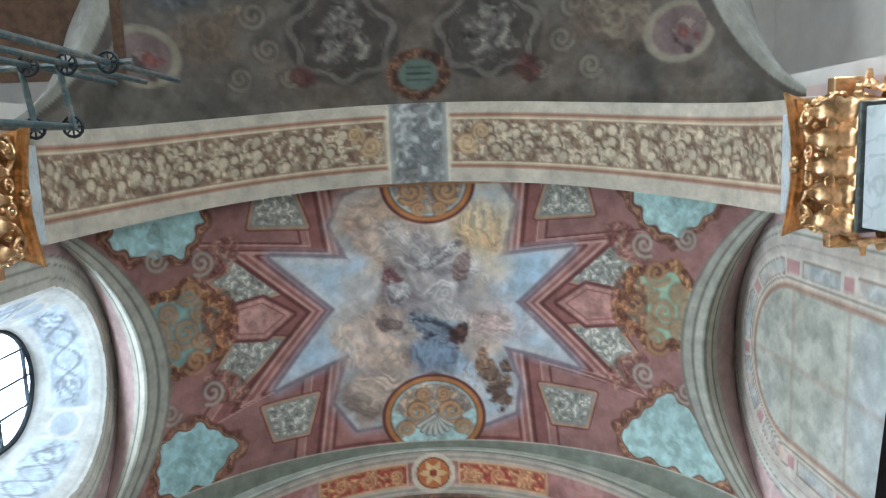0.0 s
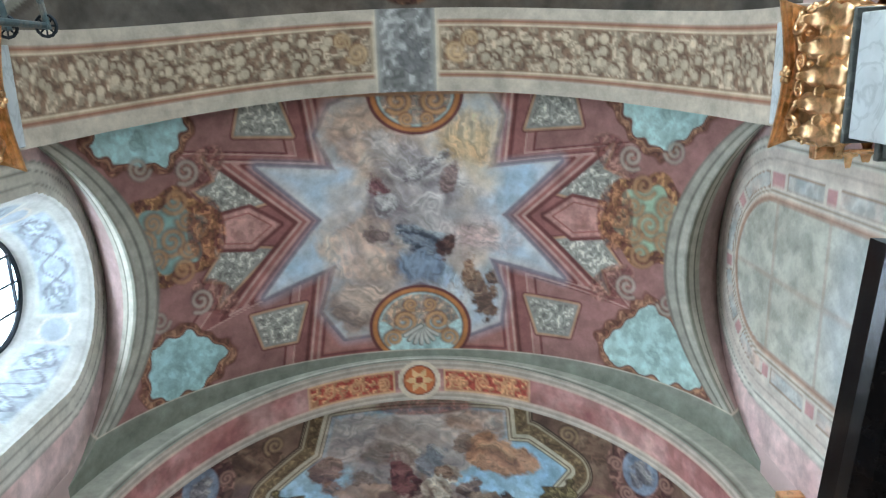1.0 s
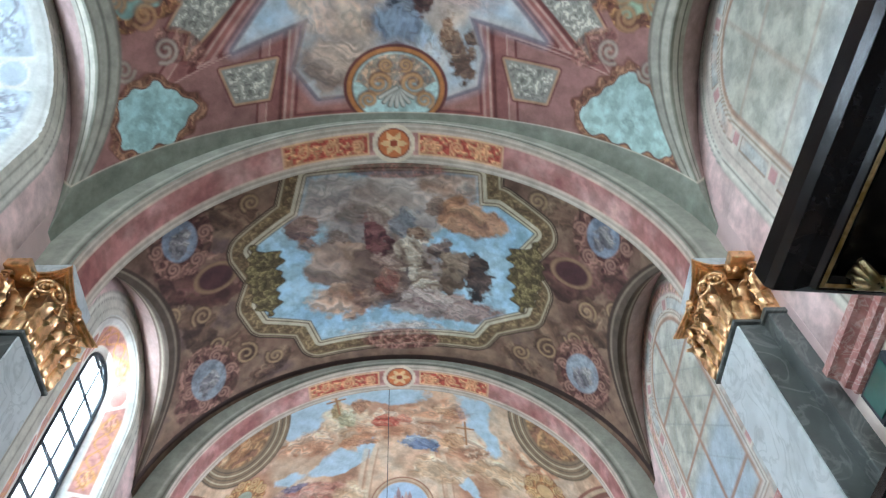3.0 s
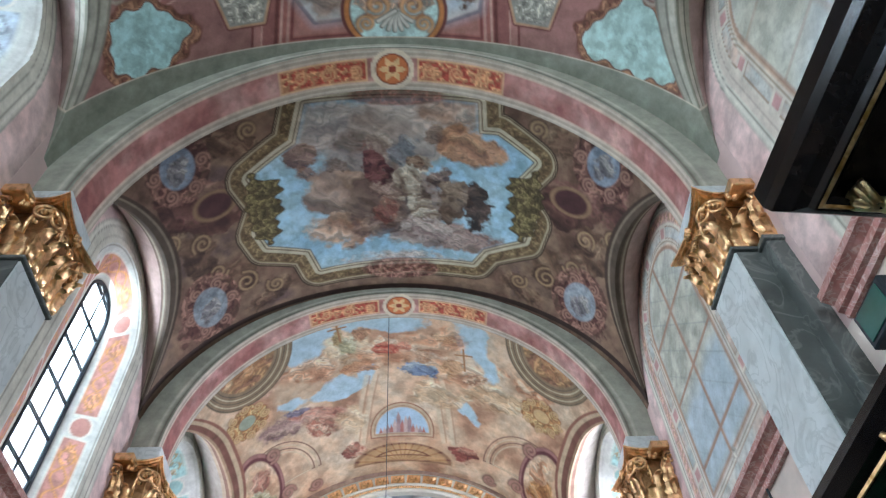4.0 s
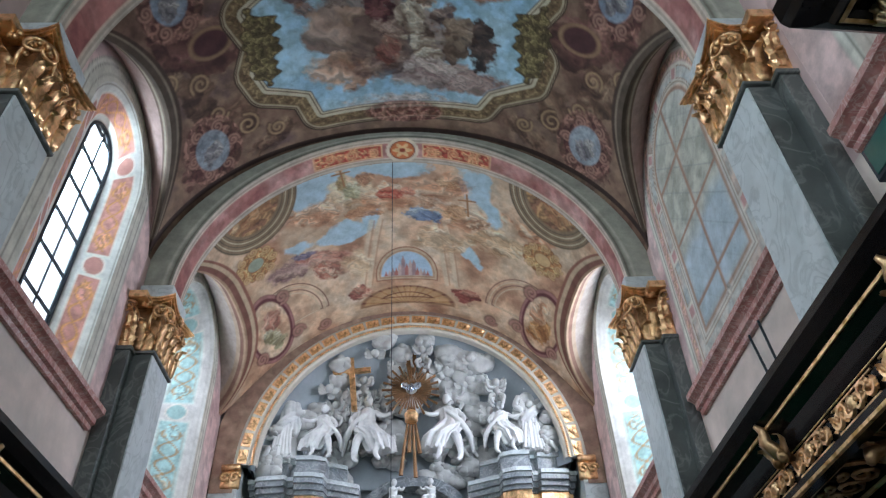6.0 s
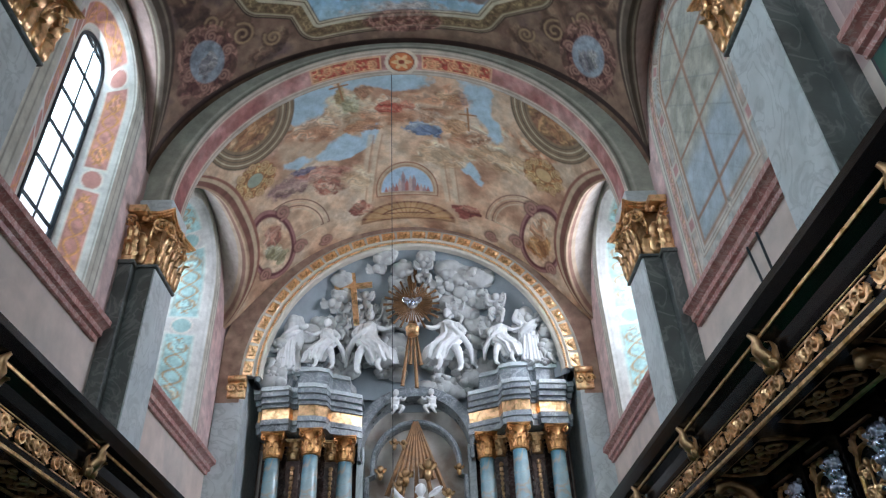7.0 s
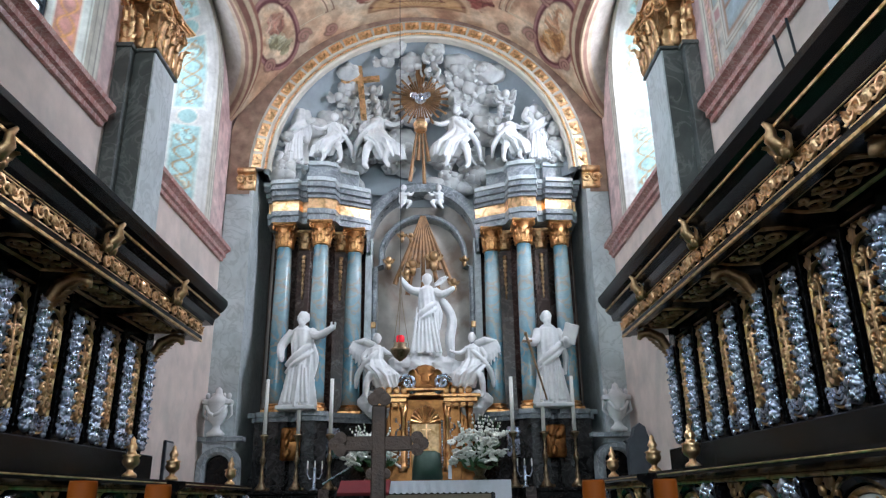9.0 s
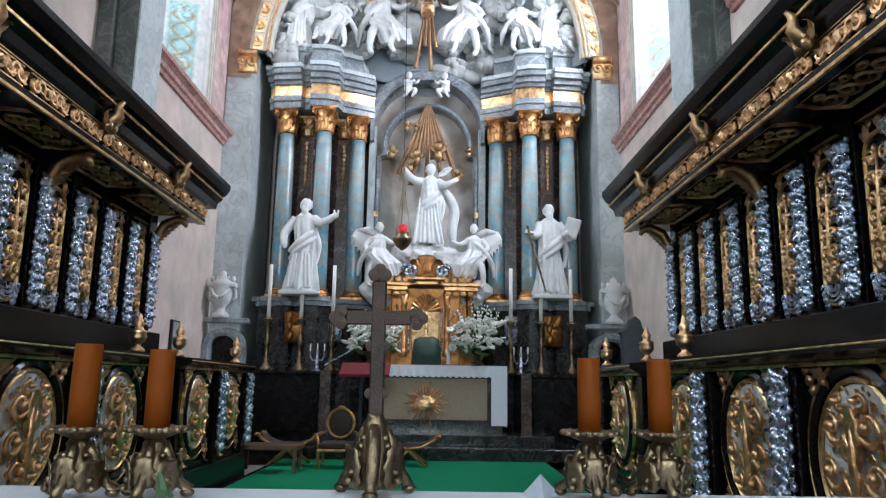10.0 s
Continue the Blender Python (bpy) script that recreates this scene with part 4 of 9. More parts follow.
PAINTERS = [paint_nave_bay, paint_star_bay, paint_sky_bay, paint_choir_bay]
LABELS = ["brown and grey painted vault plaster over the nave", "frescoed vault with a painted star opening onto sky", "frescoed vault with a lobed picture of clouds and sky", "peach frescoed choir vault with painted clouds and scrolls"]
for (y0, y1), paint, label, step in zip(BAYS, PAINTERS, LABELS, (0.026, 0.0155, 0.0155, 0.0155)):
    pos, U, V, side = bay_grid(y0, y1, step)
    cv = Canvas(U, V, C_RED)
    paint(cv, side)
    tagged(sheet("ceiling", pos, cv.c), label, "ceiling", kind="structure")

# ------------------------------------------------------------ transverse arches
AA, AH, AZ = 3.26, 3.06, 7.94


def arch_ring(y0, y1, name, label, paint, n=420, bow=0.0):
    """A transverse arch: painted underside and plastered cheeks up to the vault."""
    th = np.linspace(-math.pi / 2, math.pi / 2, n)
    y = np.linspace(y0, y1, max(8, int((y1 - y0) / 0.02)))
    T, Y = np.meshgrid(th, y, indexing="ij")
    pos = np.stack([AA * np.sin(T), Y + bow * np.sin(T) ** 2, AZ + AH * np.cos(T)], -1)
    cv = Canvas(3.17 * T, Y - (y0 + y1) / 2, C_RED)
    paint(cv, (y1 - y0) / 2)
    ob = tagged(sheet(name, pos, cv.c), label, "arch", kind="structure")
    for ye, flip in ((y0, False), (y1, True)):
        k = np.linspace(0, 1, 14)
        T2, K = np.meshgrid(th, k, indexing="ij")
        pos = np.stack([(AA + 0.5 * K) * np.sin(T2), np.full_like(K, ye) + bow * np.sin(T2) ** 2, AZ - 0.03 * K + (AH + 0.35 * K) * np.cos(T2)], -1)
        c2 = Canvas(3.17 * T2, K * 0.4, lin((156, 156, 144)))
        c2.line(c2.v - 0.03, 0.02, lin((110, 106, 96)))
        c2.line(c2.v - 0.09, 0.02, lin((186, 182, 170)))
        c2.mottle(0.2, 0.3, 7)
        cheek = sheet("arch_cheek", pos, c2.c, flip=flip, parent=ob)
    for s in (-1, 1):
        part("arch_foot", boxes((min(s * 3.25, s * 3.66), max(s * 3.25, s * 3.66), y0 + bow - 0.01, y1 + bow + 0.01, 7.84, 7.955), bevel=0.008), PLASTER, ob)
    return ob


def paint_band(cv, h):
    """A pink soffit with a roundel at the crown and two panels of scroll-work beside it."""
    u, v = cv.u, cv.v
    cv.c[:] = lin((176, 112, 106))
    cv.clouds(np.abs(v) - h * 0.6, [lin((146, 92, 88)), lin((168, 118, 113)), lin((190, 152, 145))], 0.5, 501)
    cv.fill(h * 0.62 - np.abs(v), lin((168, 158, 146)), 0.01)
    cv.line(np.abs(v) - h * 0.62, 0.03, lin((206, 190, 172)))
    cv.line(np.abs(v) - h * 0.88, 0.03, lin((196, 186, 172)))
    pan = np.maximum(np.abs(np.abs(u) - 0.92) - 0.58, np.abs(v) - h * 0.5)
    cv.fill(pan, lin((172, 84, 70)), 0.01)
    foliage(cv, pan + 0.015, 503, lin((226, 180, 132)), lin((160, 72, 58)), 0.05)
    cv.line(pan, 0.025, lin((214, 178, 140)))
    for s in (-1, 1):
        for k in range(3):
            cv.scroll(s * (0.5 + 0.36 * k), 0, 0.1, 1 + k, s, 0.03, lin((230, 186, 138)), lin((168, 84, 66)))
    r = np.hypot(u, v)
    cv.fill(r - h * 0.98, lin((216, 204, 184)), 0.01)
    cv.fill(r - h * 0.72, lin((206, 120, 76)), 0.01)
    a = np.arctan2(v, u)
    cv.fill(r - h * (0.45 + 0.15 * np.cos(a * 6)), lin((226, 190, 140)), 0.01)
    cv.fill(r - h * 0.18, lin((150, 70, 50)), 0.01)
    cv.line(r - h * 0.72, 0.02, lin((130, 70, 50)))
    cv.mottle(0.14, 0.2, 505)


def paint_garland(cv, h):
    """A broad cream soffit with a long panel of painted fruit and flowers, and a grey cartouche at the crown."""
    u, v = cv.u, cv.v
    cv.c[:] = lin((190, 180, 164))
    pan = np.maximum(np.abs(v + 0.02) - h * 0.56, 0.4 - np.abs(u))
    cv.fill(pan - 0.06, lin((150, 104, 84)), 0.015)
    cv.fill(pan, lin((146, 122, 102)), 0.015)
    foliage(cv, pan + 0.03, 511, lin((196, 180, 156)), lin((116, 92, 76)), 0.07)
    rs = np.random.RandomState(5)
    for k in range(230):
        s = rs.choice((-1, 1)) * rs.uniform(0.9, 4.9)
        b = rs.uniform(-0.2, 0.16)
        r = rs.uniform(0.03, 0.075)
        tone = rs.uniform(0.8, 1.1)
        d = np.hypot(u - s, v - b)
        cv.fill(d - r, lin((108, 84, 68)), 0.02)
        cv.fill(np.hypot(u - s + 0.012, v - b - 0.012) - r * 0.82, lin((198, 182, 158)) * tone, 0.025)
    for s in (-1, 1):
        cv.scroll(s * 0.6, 0.0, 0.13, 0.5, s, 0.05, lin((208, 180, 140)), lin((146, 104, 72)))
        cv.scroll(s * 0.78, -0.14, 0.1, 2.5, s, 0.04, lin((208, 180, 140)), lin((146, 104, 72)))
    cv.line(pan, 0.03, lin((210, 194, 166)))
    cv.fill(np.abs(u) - 0.36, lin((150, 150, 146)), 0.02)
    foliage(cv, np.abs(u) - 0.3, 512, lin((178, 178, 176)), lin((112, 112, 110)), 0.12)
    for s in (-1, 1):
        cv.line(u - s * 0.37, 0.04, lin((206, 196, 178)))
    cv.figure(0, 0.1, 0.3, 1.2, 515, lin((170, 172, 172)), lin((196, 198, 196)), lin((120, 120, 120)), 0.7)
    cv.mottle(0.2, 0.3, 517)


arch_ring(*ARCHES[0], "arch_entrance", "broad chancel arch painted with fruit and flower garlands", paint_garland, bow=0.28)
arch_ring(*ARCHES[1], "arch_middle", "pink transverse arch with a painted roundel at its crown", paint_band, bow=0.33)
arch_ring(*ARCHES[2], "arch_choir", "pink transverse arch with a painted roundel at its crown", paint_band, bow=0.12)

# ------------------------------------------------------------ side walls and openings
def niche_outline(yc, half, sill, crown, n=24):
    """An arched outline (y, z), from the foot of one jamb over the crown to the other."""
    spring = crown - half
    pts = [(yc - half, sill), (yc - half, (sill + spring) / 2)]
    pts += [(yc - half * math.cos(math.pi * k / n), spring + half * math.sin(math.pi * k / n)) for k in range(n + 1)]
    return pts + [(yc + half, (sill + spring) / 2), (yc + half, sill)]


def arch_distance(y, z, yc, half, sill, crown):
    spring = crown - half
    a = np.abs(y - yc)
    d = np.where(z > spring, np.hypot(a, z - spring) - half, a - half)
    return np.maximum(d, sill - z)


def paint_upper_wall(cv, yc, half, sill, crown, blind, seed):
    u, v = cv.u, cv.v
    cv.clouds(np.full(u.shape, -1.0), [lin((206, 178, 174)), lin((214, 190, 186)), lin((198, 168, 166))], 0.9, seed)
    d = arch_distance(u, v, yc, half, sill, crown)
    cv.fill(d - 0.30, lin((206, 204, 192)), 0.01)
    cv.line(d - 0.29, 0.02, lin((160, 158, 148)))
    cv.line(d - 0.24, 0.025, lin((222, 220, 210)))
    cv.line(d - 0.20, 0.015, lin((150, 148, 138)))
    cv.line(d - 0.07, 0.02, lin((166, 164, 152)))
    if blind:
        # a painted window: frame with panels, then panes with bars
        rich = 1.0 if yc > 3 else 0.35      # the window nearer the nave is painted more faintly
        cv.fill(d - 0.16, lin((196, 172, 164)), 0.01, rich)
        if yc > 3:
            foliage(cv, np.maximum(d - 0.13, 0.02 - d), seed + 2, lin((206, 166, 136)), lin((190, 150, 140)), 0.06)
        cv.fill(d, lin((212, 206, 194)), 0.01)
        pan = np.maximum(d + 0.04, -(d + 0.22))
        seg = np.abs(((np.where(v > crown - half, np.arctan2(u - yc, v - crown + half) * half + 0.35, v) / 0.9) % 1) - 0.5)
        panel = np.maximum(pan + 0.01, (0.14 - seg))
        cv.clouds(panel, [lin((176, 184, 184)), lin((190, 190, 184)), lin((200, 180, 168))], 0.3, seed + 1)
        cv.line(panel, 0.016, lin((160, 140, 124)))
        knot = np.maximum(pan + 0.02, seg - 0.08)
        cv.fill(knot, lin((194, 150, 148)), 0.02)
        cv.line(d + 0.25, 0.025, lin((160, 148, 132)))
        glass = d + 0.33
        cv.fill(glass - 0.05, lin((206, 188, 168)), 0.01)
        cv.clouds(glass, [lin((170, 170, 158)), lin((186, 188, 176)), lin((196, 198, 190))], 0.6, seed + 3)
        cv.fill(np.maximum(glass, v - sill - 1.5 + 0.5 * (fbm(u, v, 0.6, seed + 7) - 0.5)), lin((170, 190, 204)), 0.25, 0.75 * rich)
        lead = np.minimum(np.abs(((u + v) * 1.0) % 0.24 - 0.12), np.abs((u - v) % 0.24 - 0.12)) - 0.004
        cv.fill(np.maximum(glass, lead), lin((140, 146, 146)), 0.008, 0.55 * rich)
        bars = np.minimum(np.abs(u - yc) - 0.035, np.abs(((v - sill - 0.2) % 0.95) - 0.475) - 0.03)
        cv.fill(np.maximum(glass, bars), lin((164, 130, 112)), 0.012, 0.95 * rich)
        cv.line(glass, 0.05, lin((168, 136, 118)))
        cv.figure(yc, sill + 0.25, 0.14, 1.2, seed + 4, lin((214, 210, 200)), lin((220, 216, 206)), lin((150, 146, 138)), 0.9)
    cv.mottle(0.1, 0.3, seed + 5)


def upper_wall(side, y0, y1, opening, blind, seed, top=10.08):
    """The wall over the string course, with its arched opening cut through, or a painted window."""
    x = side * WALL
    y = np.linspace(y0, y1, int((y1 - y0) / 0.025))
    z = np.linspace(5.6, top, int((top - 5.6) / 0.025))
    Y, Z = np.meshgrid(y, z, indexing="ij")
    cv = Canvas(Y, Z, C_ROSE)
    paint_upper_wall(cv, *opening, blind, seed)
    keep = None
    if not blind:
        ym, zm = (Y[:-1, :-1] + Y[1:, 1:]) / 2, (Z[:-1, :-1] + Z[1:, 1:]) / 2
        keep = arch_distance(ym, zm, *opening) > -0.02
    ob = sheet("wall_upper", np.stack([np.full_like(Y, x), Y, Z], -1), cv.c, keep=keep, flip=side < 0)
    return tagged(ob, "pink plaster upper wall with white painted borders" + (" and a painted blind window" if blind else ""), "wall", kind="structure")


def paint_reveal(cv, tone, orn, seed):
    u, v = cv.u, cv.v      # u along the outline, v into the wall
    cv.c[:] = lin((206, 206, 202))
    w = v.max()
    cv.line(v - 0.05, 0.02, lin((160, 158, 150)))
    cv.line(v - w + 0.05, 0.02, lin((160, 158, 150)))
    run = 1.9
    q = (u / run + 0.30) % 1 - 0.5          # along one panel, from -0.5 to 0.5
    mid = v - w / 2
    pan = np.maximum(np.abs(mid) - w * 0.27, (np.abs(q) - 0.40) * run)
    cv.fill(pan - 0.035, lin((214, 216, 210)), 0.01)
    cv.clouds(pan, [lin(tone) * 0.85, lin(tone), lin(tone) * 1.1], 0.3, seed)
    cv.line(pan, 0.018, lin((226, 224, 214)))
    # strapwork: two crossing ribbons, leaf tips and a meander
    inner = (np.abs(q) - 0.35) * run
    wave = w * 0.17 * np.sin(q * 2 * math.pi * 3.0)
    for s in (-1, 1):
        cv.line(np.maximum(np.abs(mid - s * wave) * 0.8, inner), 0.034, lin(orn) * 0.62)
        cv.line(np.maximum(np.abs(mid - s * wave + 0.006) * 0.8, inner), 0.022, lin(orn))
    cv.line(np.maximum(np.abs(np.abs(mid) - w * 0.21), (np.abs(np.abs(q) - 0.20) - 0.09) * run), 0.022, lin(orn))
    foliage(cv, np.maximum(np.abs(mid) - w * 0.12, (np.abs(np.abs(q) - 0.26) - 0.07) * run), seed + 1, lin(orn), lin(tone), 0.07)
    dd = np.hypot((np.abs(q) - 0.5) * run, mid) - min(0.17, w * 0.3)
    cv.fill(dd, lin(tone) * 0.9, 0.01)
    cv.line(dd, 0.03, lin((226, 220, 210)))
    cv.mottle(0.1, 0.3, seed + 3)


def reveal(side, outer, inner, depth, tone, orn, seed):
    """The splayed sides of a window opening, lofted from the wall to the glass."""
    a, b = niche_outline(*outer, n=60), niche_outline(*inner, n=60)
    a = [np.array(p) for p in a]
    b = [np.array(p) for p in b]
    # even steps along the outline
    def even(pts, n):
        pts = np.array(pts)
        s = np.concatenate([[0], np.cumsum(np.hypot(*np.diff(pts, axis=0).T))])
        q = np.linspace(0, s[-1], n)
        return np.stack([np.interp(q, s, pts[:, 0]), np.interp(q, s, pts[:, 1])], -1), q
    pa, q = even(a, 320)
    pb, _ = even(b, 320)
    k = np.linspace(0, 1, 30)
    yz = pa[:, None] * (1 - k)[None, :, None] + pb[:, None] * k[None, :, None]
    X = side * (WALL + depth * k)[None, :] * np.ones((320, 1))
    pos = np.concatenate([X[..., None], yz], -1)
    cv = Canvas(np.repeat(q[:, None], 30, 1), np.repeat((k * math.hypot(depth, outer[1] - inner[1]))[None], 320, 0), C_WHITE)
    paint_reveal(cv, tone, orn, seed)
    ob = sheet("window_reveal", pos, cv.c, flip=side > 0)
    bm = boxes(*[sorted_box(side * WALL, side * (WALL + depth), outer[0] - outer[1], outer[0] + outer[1], outer[2] - 0.12, outer[2] - 0.004)])
    part("window_sill", bm, PLASTER, ob)
    return tagged(ob, "splayed window reveal painted with ornament panels", "window reveal", kind="structure")


def sorted_box(x0, x1, y0, y1, z0, z1):
    return min(x0, x1), max(x0, x1), min(y0, y1), max(y0, y1), min(z0, z1), max(z0, z1)


IRON = mat("dark_iron", (0.03, 0.04, 0.05), 0.5, 0.6, bump=0.1)
GLASS = mat("window_glass", (0.8, 0.85, 0.9), 0.08, bump=0.03)
GLASS.node_tree.nodes["Principled BSDF"].inputs["Transmission Weight"].default_value = 1.0
DAY = bpy.data.materials.new("bright_overcast_sky")
DAY.use_nodes = True
DAY.node_tree.nodes["Principled BSDF"].inputs["Emission Color"].default_value = (0.80, 0.90, 1.0, 1)
DAY.node_tree.nodes["Principled BSDF"].inputs["Emission Strength"].default_value = 3.0


def window(side, inner, depth, name):
    """An arched leaded window: iron bars and single panes in an opening, with the sky behind."""
    yc, half, sill, crown = inner
    x = side * (WALL + depth)
    win = tagged(new(name), "tall arched window with dark iron bars and clear panes", "window", kind="structure")
    bm = bmesh.new()
    tube(bm, [(x, y, z) for y, z in niche_outline(*inner)], 0.035, 6)
    part("window_frame", bm, IRON, win)
    def top(y):
        return crown - half + math.sqrt(max(0.0, half * half - (y - yc) ** 2))
    rows = [sill + 0.55 * k for k in range(1, int((crown - sill) / 0.55) + 1)]
    for k in range(-1, 2) if half > 0.5 else (0,):
        y = yc + k * half * 0.5
        part("glazing_bar", boxes((x - 0.012, x + 0.012, y - 0.012, y + 0.012, sill, top(y))), IRON, win)
    for z in rows:
        w = half if z < crown - half else math.sqrt(max(0.01, half * half - (z - crown + half) ** 2))
        part("glazing_bar", boxes((x - 0.02, x + 0.02, yc - w, yc + w, z - 0.014, z + 0.014)), IRON, win)
    cols = [yc - half, yc - half / 2, yc, yc + half / 2, yc + half] if half > 0.5 else [yc - half, yc, yc + half]
    zs = [sill, *rows]
    for a, b in zip(cols, cols[1:]):
        for c, e in zip(zs, zs[1:] + [crown]):
            hi = min(e, top((a + b) / 2))
            if hi - c > 0.08:
                p = part("pane", boxes((x - 0.004, x + 0.004, a + 0.012, b - 0.012, c + 0.014, hi - 0.014)), GLASS, win)
                p.visible_shadow = False
    return win


B_OUT, B_IN = (1.60, 1.10, 5.9, 9.72), (1.62, 0.62, 6.1, 9.52)
C_OUT, C_IN = (6.10, 0.92, 5.9, 9.72), (6.40, 0.38, 6.15, 9.58)
D_OUT, D_IN = (10.40, 1.12, 5.9, 9.80), (10.30, 0.60, 6.1, 9.30)
DEPTH_B, DEPTH_C, DEPTH_D = 0.75, 0.46, 0.75
WALL_BAYS = [(-0.10, 3.50), (4.0, 7.75), (8.3, 12.6)]
upper_wall(-1, *WALL_BAYS[0], B_OUT, False, 601)
upper_wall(-1, *WALL_BAYS[1], C_OUT, False, 611)
upper_wall(-1, *WALL_BAYS[2], D_OUT, False, 621)
upper_wall(1, *WALL_BAYS[0], (1.60, 1.12, 6.0, 9.74), True, 631)
upper_wall(1, *WALL_BAYS[1], (6.05, 1.12, 6.0, 9.80), True, 641)
upper_wall(1, *WALL_BAYS[2], D_OUT, False, 651)
reveal(-1, B_OUT, B_IN, DEPTH_B, (196, 208, 218), (160, 164, 178), 701)
reveal(-1, C_OUT, C_IN, DEPTH_C, (196, 142, 132), (214, 156, 104), 711)
reveal(-1, D_OUT, D_IN, DEPTH_D, (166, 202, 200), (186, 156, 118), 721)
reveal(1, D_OUT, D_IN, DEPTH_D, (166, 202, 200), (186, 156, 118), 731)
for side, inner, DEPTH, name in ((-1, B_IN, DEPTH_B, "window_1"), (-1, C_IN, DEPTH_C, "window_2"), (-1, D_IN, DEPTH_D, "window_3"), (1, D_IN, DEPTH_D, "window_4")):
    window(side, inner, DEPTH, name)
    bd = part("backdrop_sky", boxes(sorted_box(side * (WALL + DEPTH + 0.7), side * (WALL + DEPTH + 0.72), inner[0] - 2.0, inner[0] + 2.0, 4.5, 11.0)), DAY)
    tagged(bd, "bright overcast sky outside the window", "sky", kind="structure")
    xl = side * (WALL + DEPTH + 0.42)
    window_light("window_daylight", xl, inner[0], (inner[2] + inner[3]) / 2, inner[1] * 2 + 0.3, inner[3] - inner[2] + 0.3, (-side * 3.6, 11.3, 3.2) if inner is D_IN else (0, inner[0] + (1.8 if inner is C_IN else 0.0), (inner[2] + inner[3]) / 2 - 1.2), (820 if side > 0 else 280) if inner is D_IN else 250, (0.80, 0.86, 1.02) if inner is D_IN else (0.725, 0.875, 0.985))

# solid lower walls, the masonry behind and the nave that closes the place
for s, name in ((-1, "wall_left"), (1, "wall_right")):
    tagged(part(name, boxes(sorted_box(s * (WALL - 0.004), s * (WALL + 0.5), -1.2, 13.6, 0, 5.6)), PLASTER), "cream plaster lower wall with faint stains", "wall", kind="structure")
    tagged(part("wall_pier_end", boxes(sorted_box(s * WALL, s * (WALL + 0.8), 12.55, 14.6, 0, 11.6)), PINK), "pink plaster wall at the end of the choir", "wall", kind="structure")
tagged(part("wall_east", boxes((-5, 5, 14.6, 14.9, 0, 12)), PLASTER), "plain plaster end wall", "wall", kind="structure")
tagged(part("floor", boxes((-6, 6, -14, 15, -0.3, 0.0)), STONE_FLOOR), "grey stone floor", "floor", kind="structure")
NAVE = mat("nave_plaster", (0.60, 0.56, 0.52), 0.8, vary=0.12, scale=2)
# unseen west wall, its opening invented for a lamp that brightens the altar front
tagged(part("wall_west", boxes((-6, -2, -14.3, -14, 0, 12), (2, 6, -14.3, -14, 0, 12), (-2, 2, -14.3, -14, 0, 4), (-2, 2, -14.3, -14, 10, 12)), NAVE), "unseen pale plaster nave wall with an opening for an added fill light", "wall", kind="structure")
window_light("west_window_daylight", 0, -14.35, 7.0, 3.9, 5.9, (0, 8, 3.0), 900, spread=150)
for s, name in ((-1, "wall_nave_left"), (1, "wall_nave_right")):
    rows = [sorted_box(s * 5.0, s * 5.4, -14, -1.25, 0, 4.0), sorted_box(s * 5.0, s * 5.4, -14, -1.25, 9.0, 12.0)]
    for y0, y1 in ((-14, -12.2), (-10.2, -8.4), (-6.4, -4.6), (-2.6, -1.25)):
        rows.append(sorted_box(s * 5.0, s * 5.4, y0, y1, 4.0, 9.0))
    tagged(part(name, boxes(*rows), NAVE), "pale plaster nave wall with tall windows", "wall", kind="structure")
    tagged(part("wall_chancel_return", boxes(sorted_box(s * WALL, s * 5.4, -1.24, -1.1, 0, 12)), NAVE), "plaster wall beside the chancel arch", "wall", kind="structure")
    for y in (-11.2, -7.4, -3.6):
        window_light("nave_window_daylight", s * 5.6, y, 6.5, 2.0, 5.0, (0, y, 3.0), 190)
tagged(part("ceiling_nave", boxes((-6, 6, -14.3, -5.4, 11.2, 11.6)), NAVE), "plain plaster nave ceiling", "ceiling", kind="structure")
tagged(part("ceiling_cover", boxes((-6, 6, -5.4, 15, 12.0, 12.3)), NAVE), "roof over the vault", "ceiling", kind="structure")

for s in (-1, 1):
    for y0, y1 in ((-1.1, -0.08), (3.45, 4.42), (7.70, 8.55)):
        tagged(part("wall_pier", boxes(sorted_box(s * (WALL - 0.003), s * (WALL + 0.8), y0, y1, 5.4, 9.7)), PINK), "pink plaster wall behind a pilaster", "wall", kind="structure")

# red string courses between the pilasters
def string_course(side, y0, y1):
    bm = bmesh.new()
    z0, z1 = COURSE
    prof = [(0, z0), (0.05, z0), (0.06, z0 + 0.05), (0.10, z0 + 0.07), (0.10, z0 + 0.14), (0.14, z0 + 0.17), (0.18, z0 + 0.19), (0.18, z1), (0, z1)]
    bm2 = prism(bm, [(side * (WALL - p - 0.002), z) for p, z in prof], "y", y0, y1)
    return tagged(part("string_course", bm2, RED_MARBLE), "red marble string course along the wall", "cornice", kind="structure")


for s in (-1, 1):
    for y0, y1 in ((0.05, PIERS[1] - 0.62), (PIERS[1] + 0.62, PIERS[2] - 0.62), (PIERS[2] + 0.62, 12.75)):
        string_course(s, y0, y1)

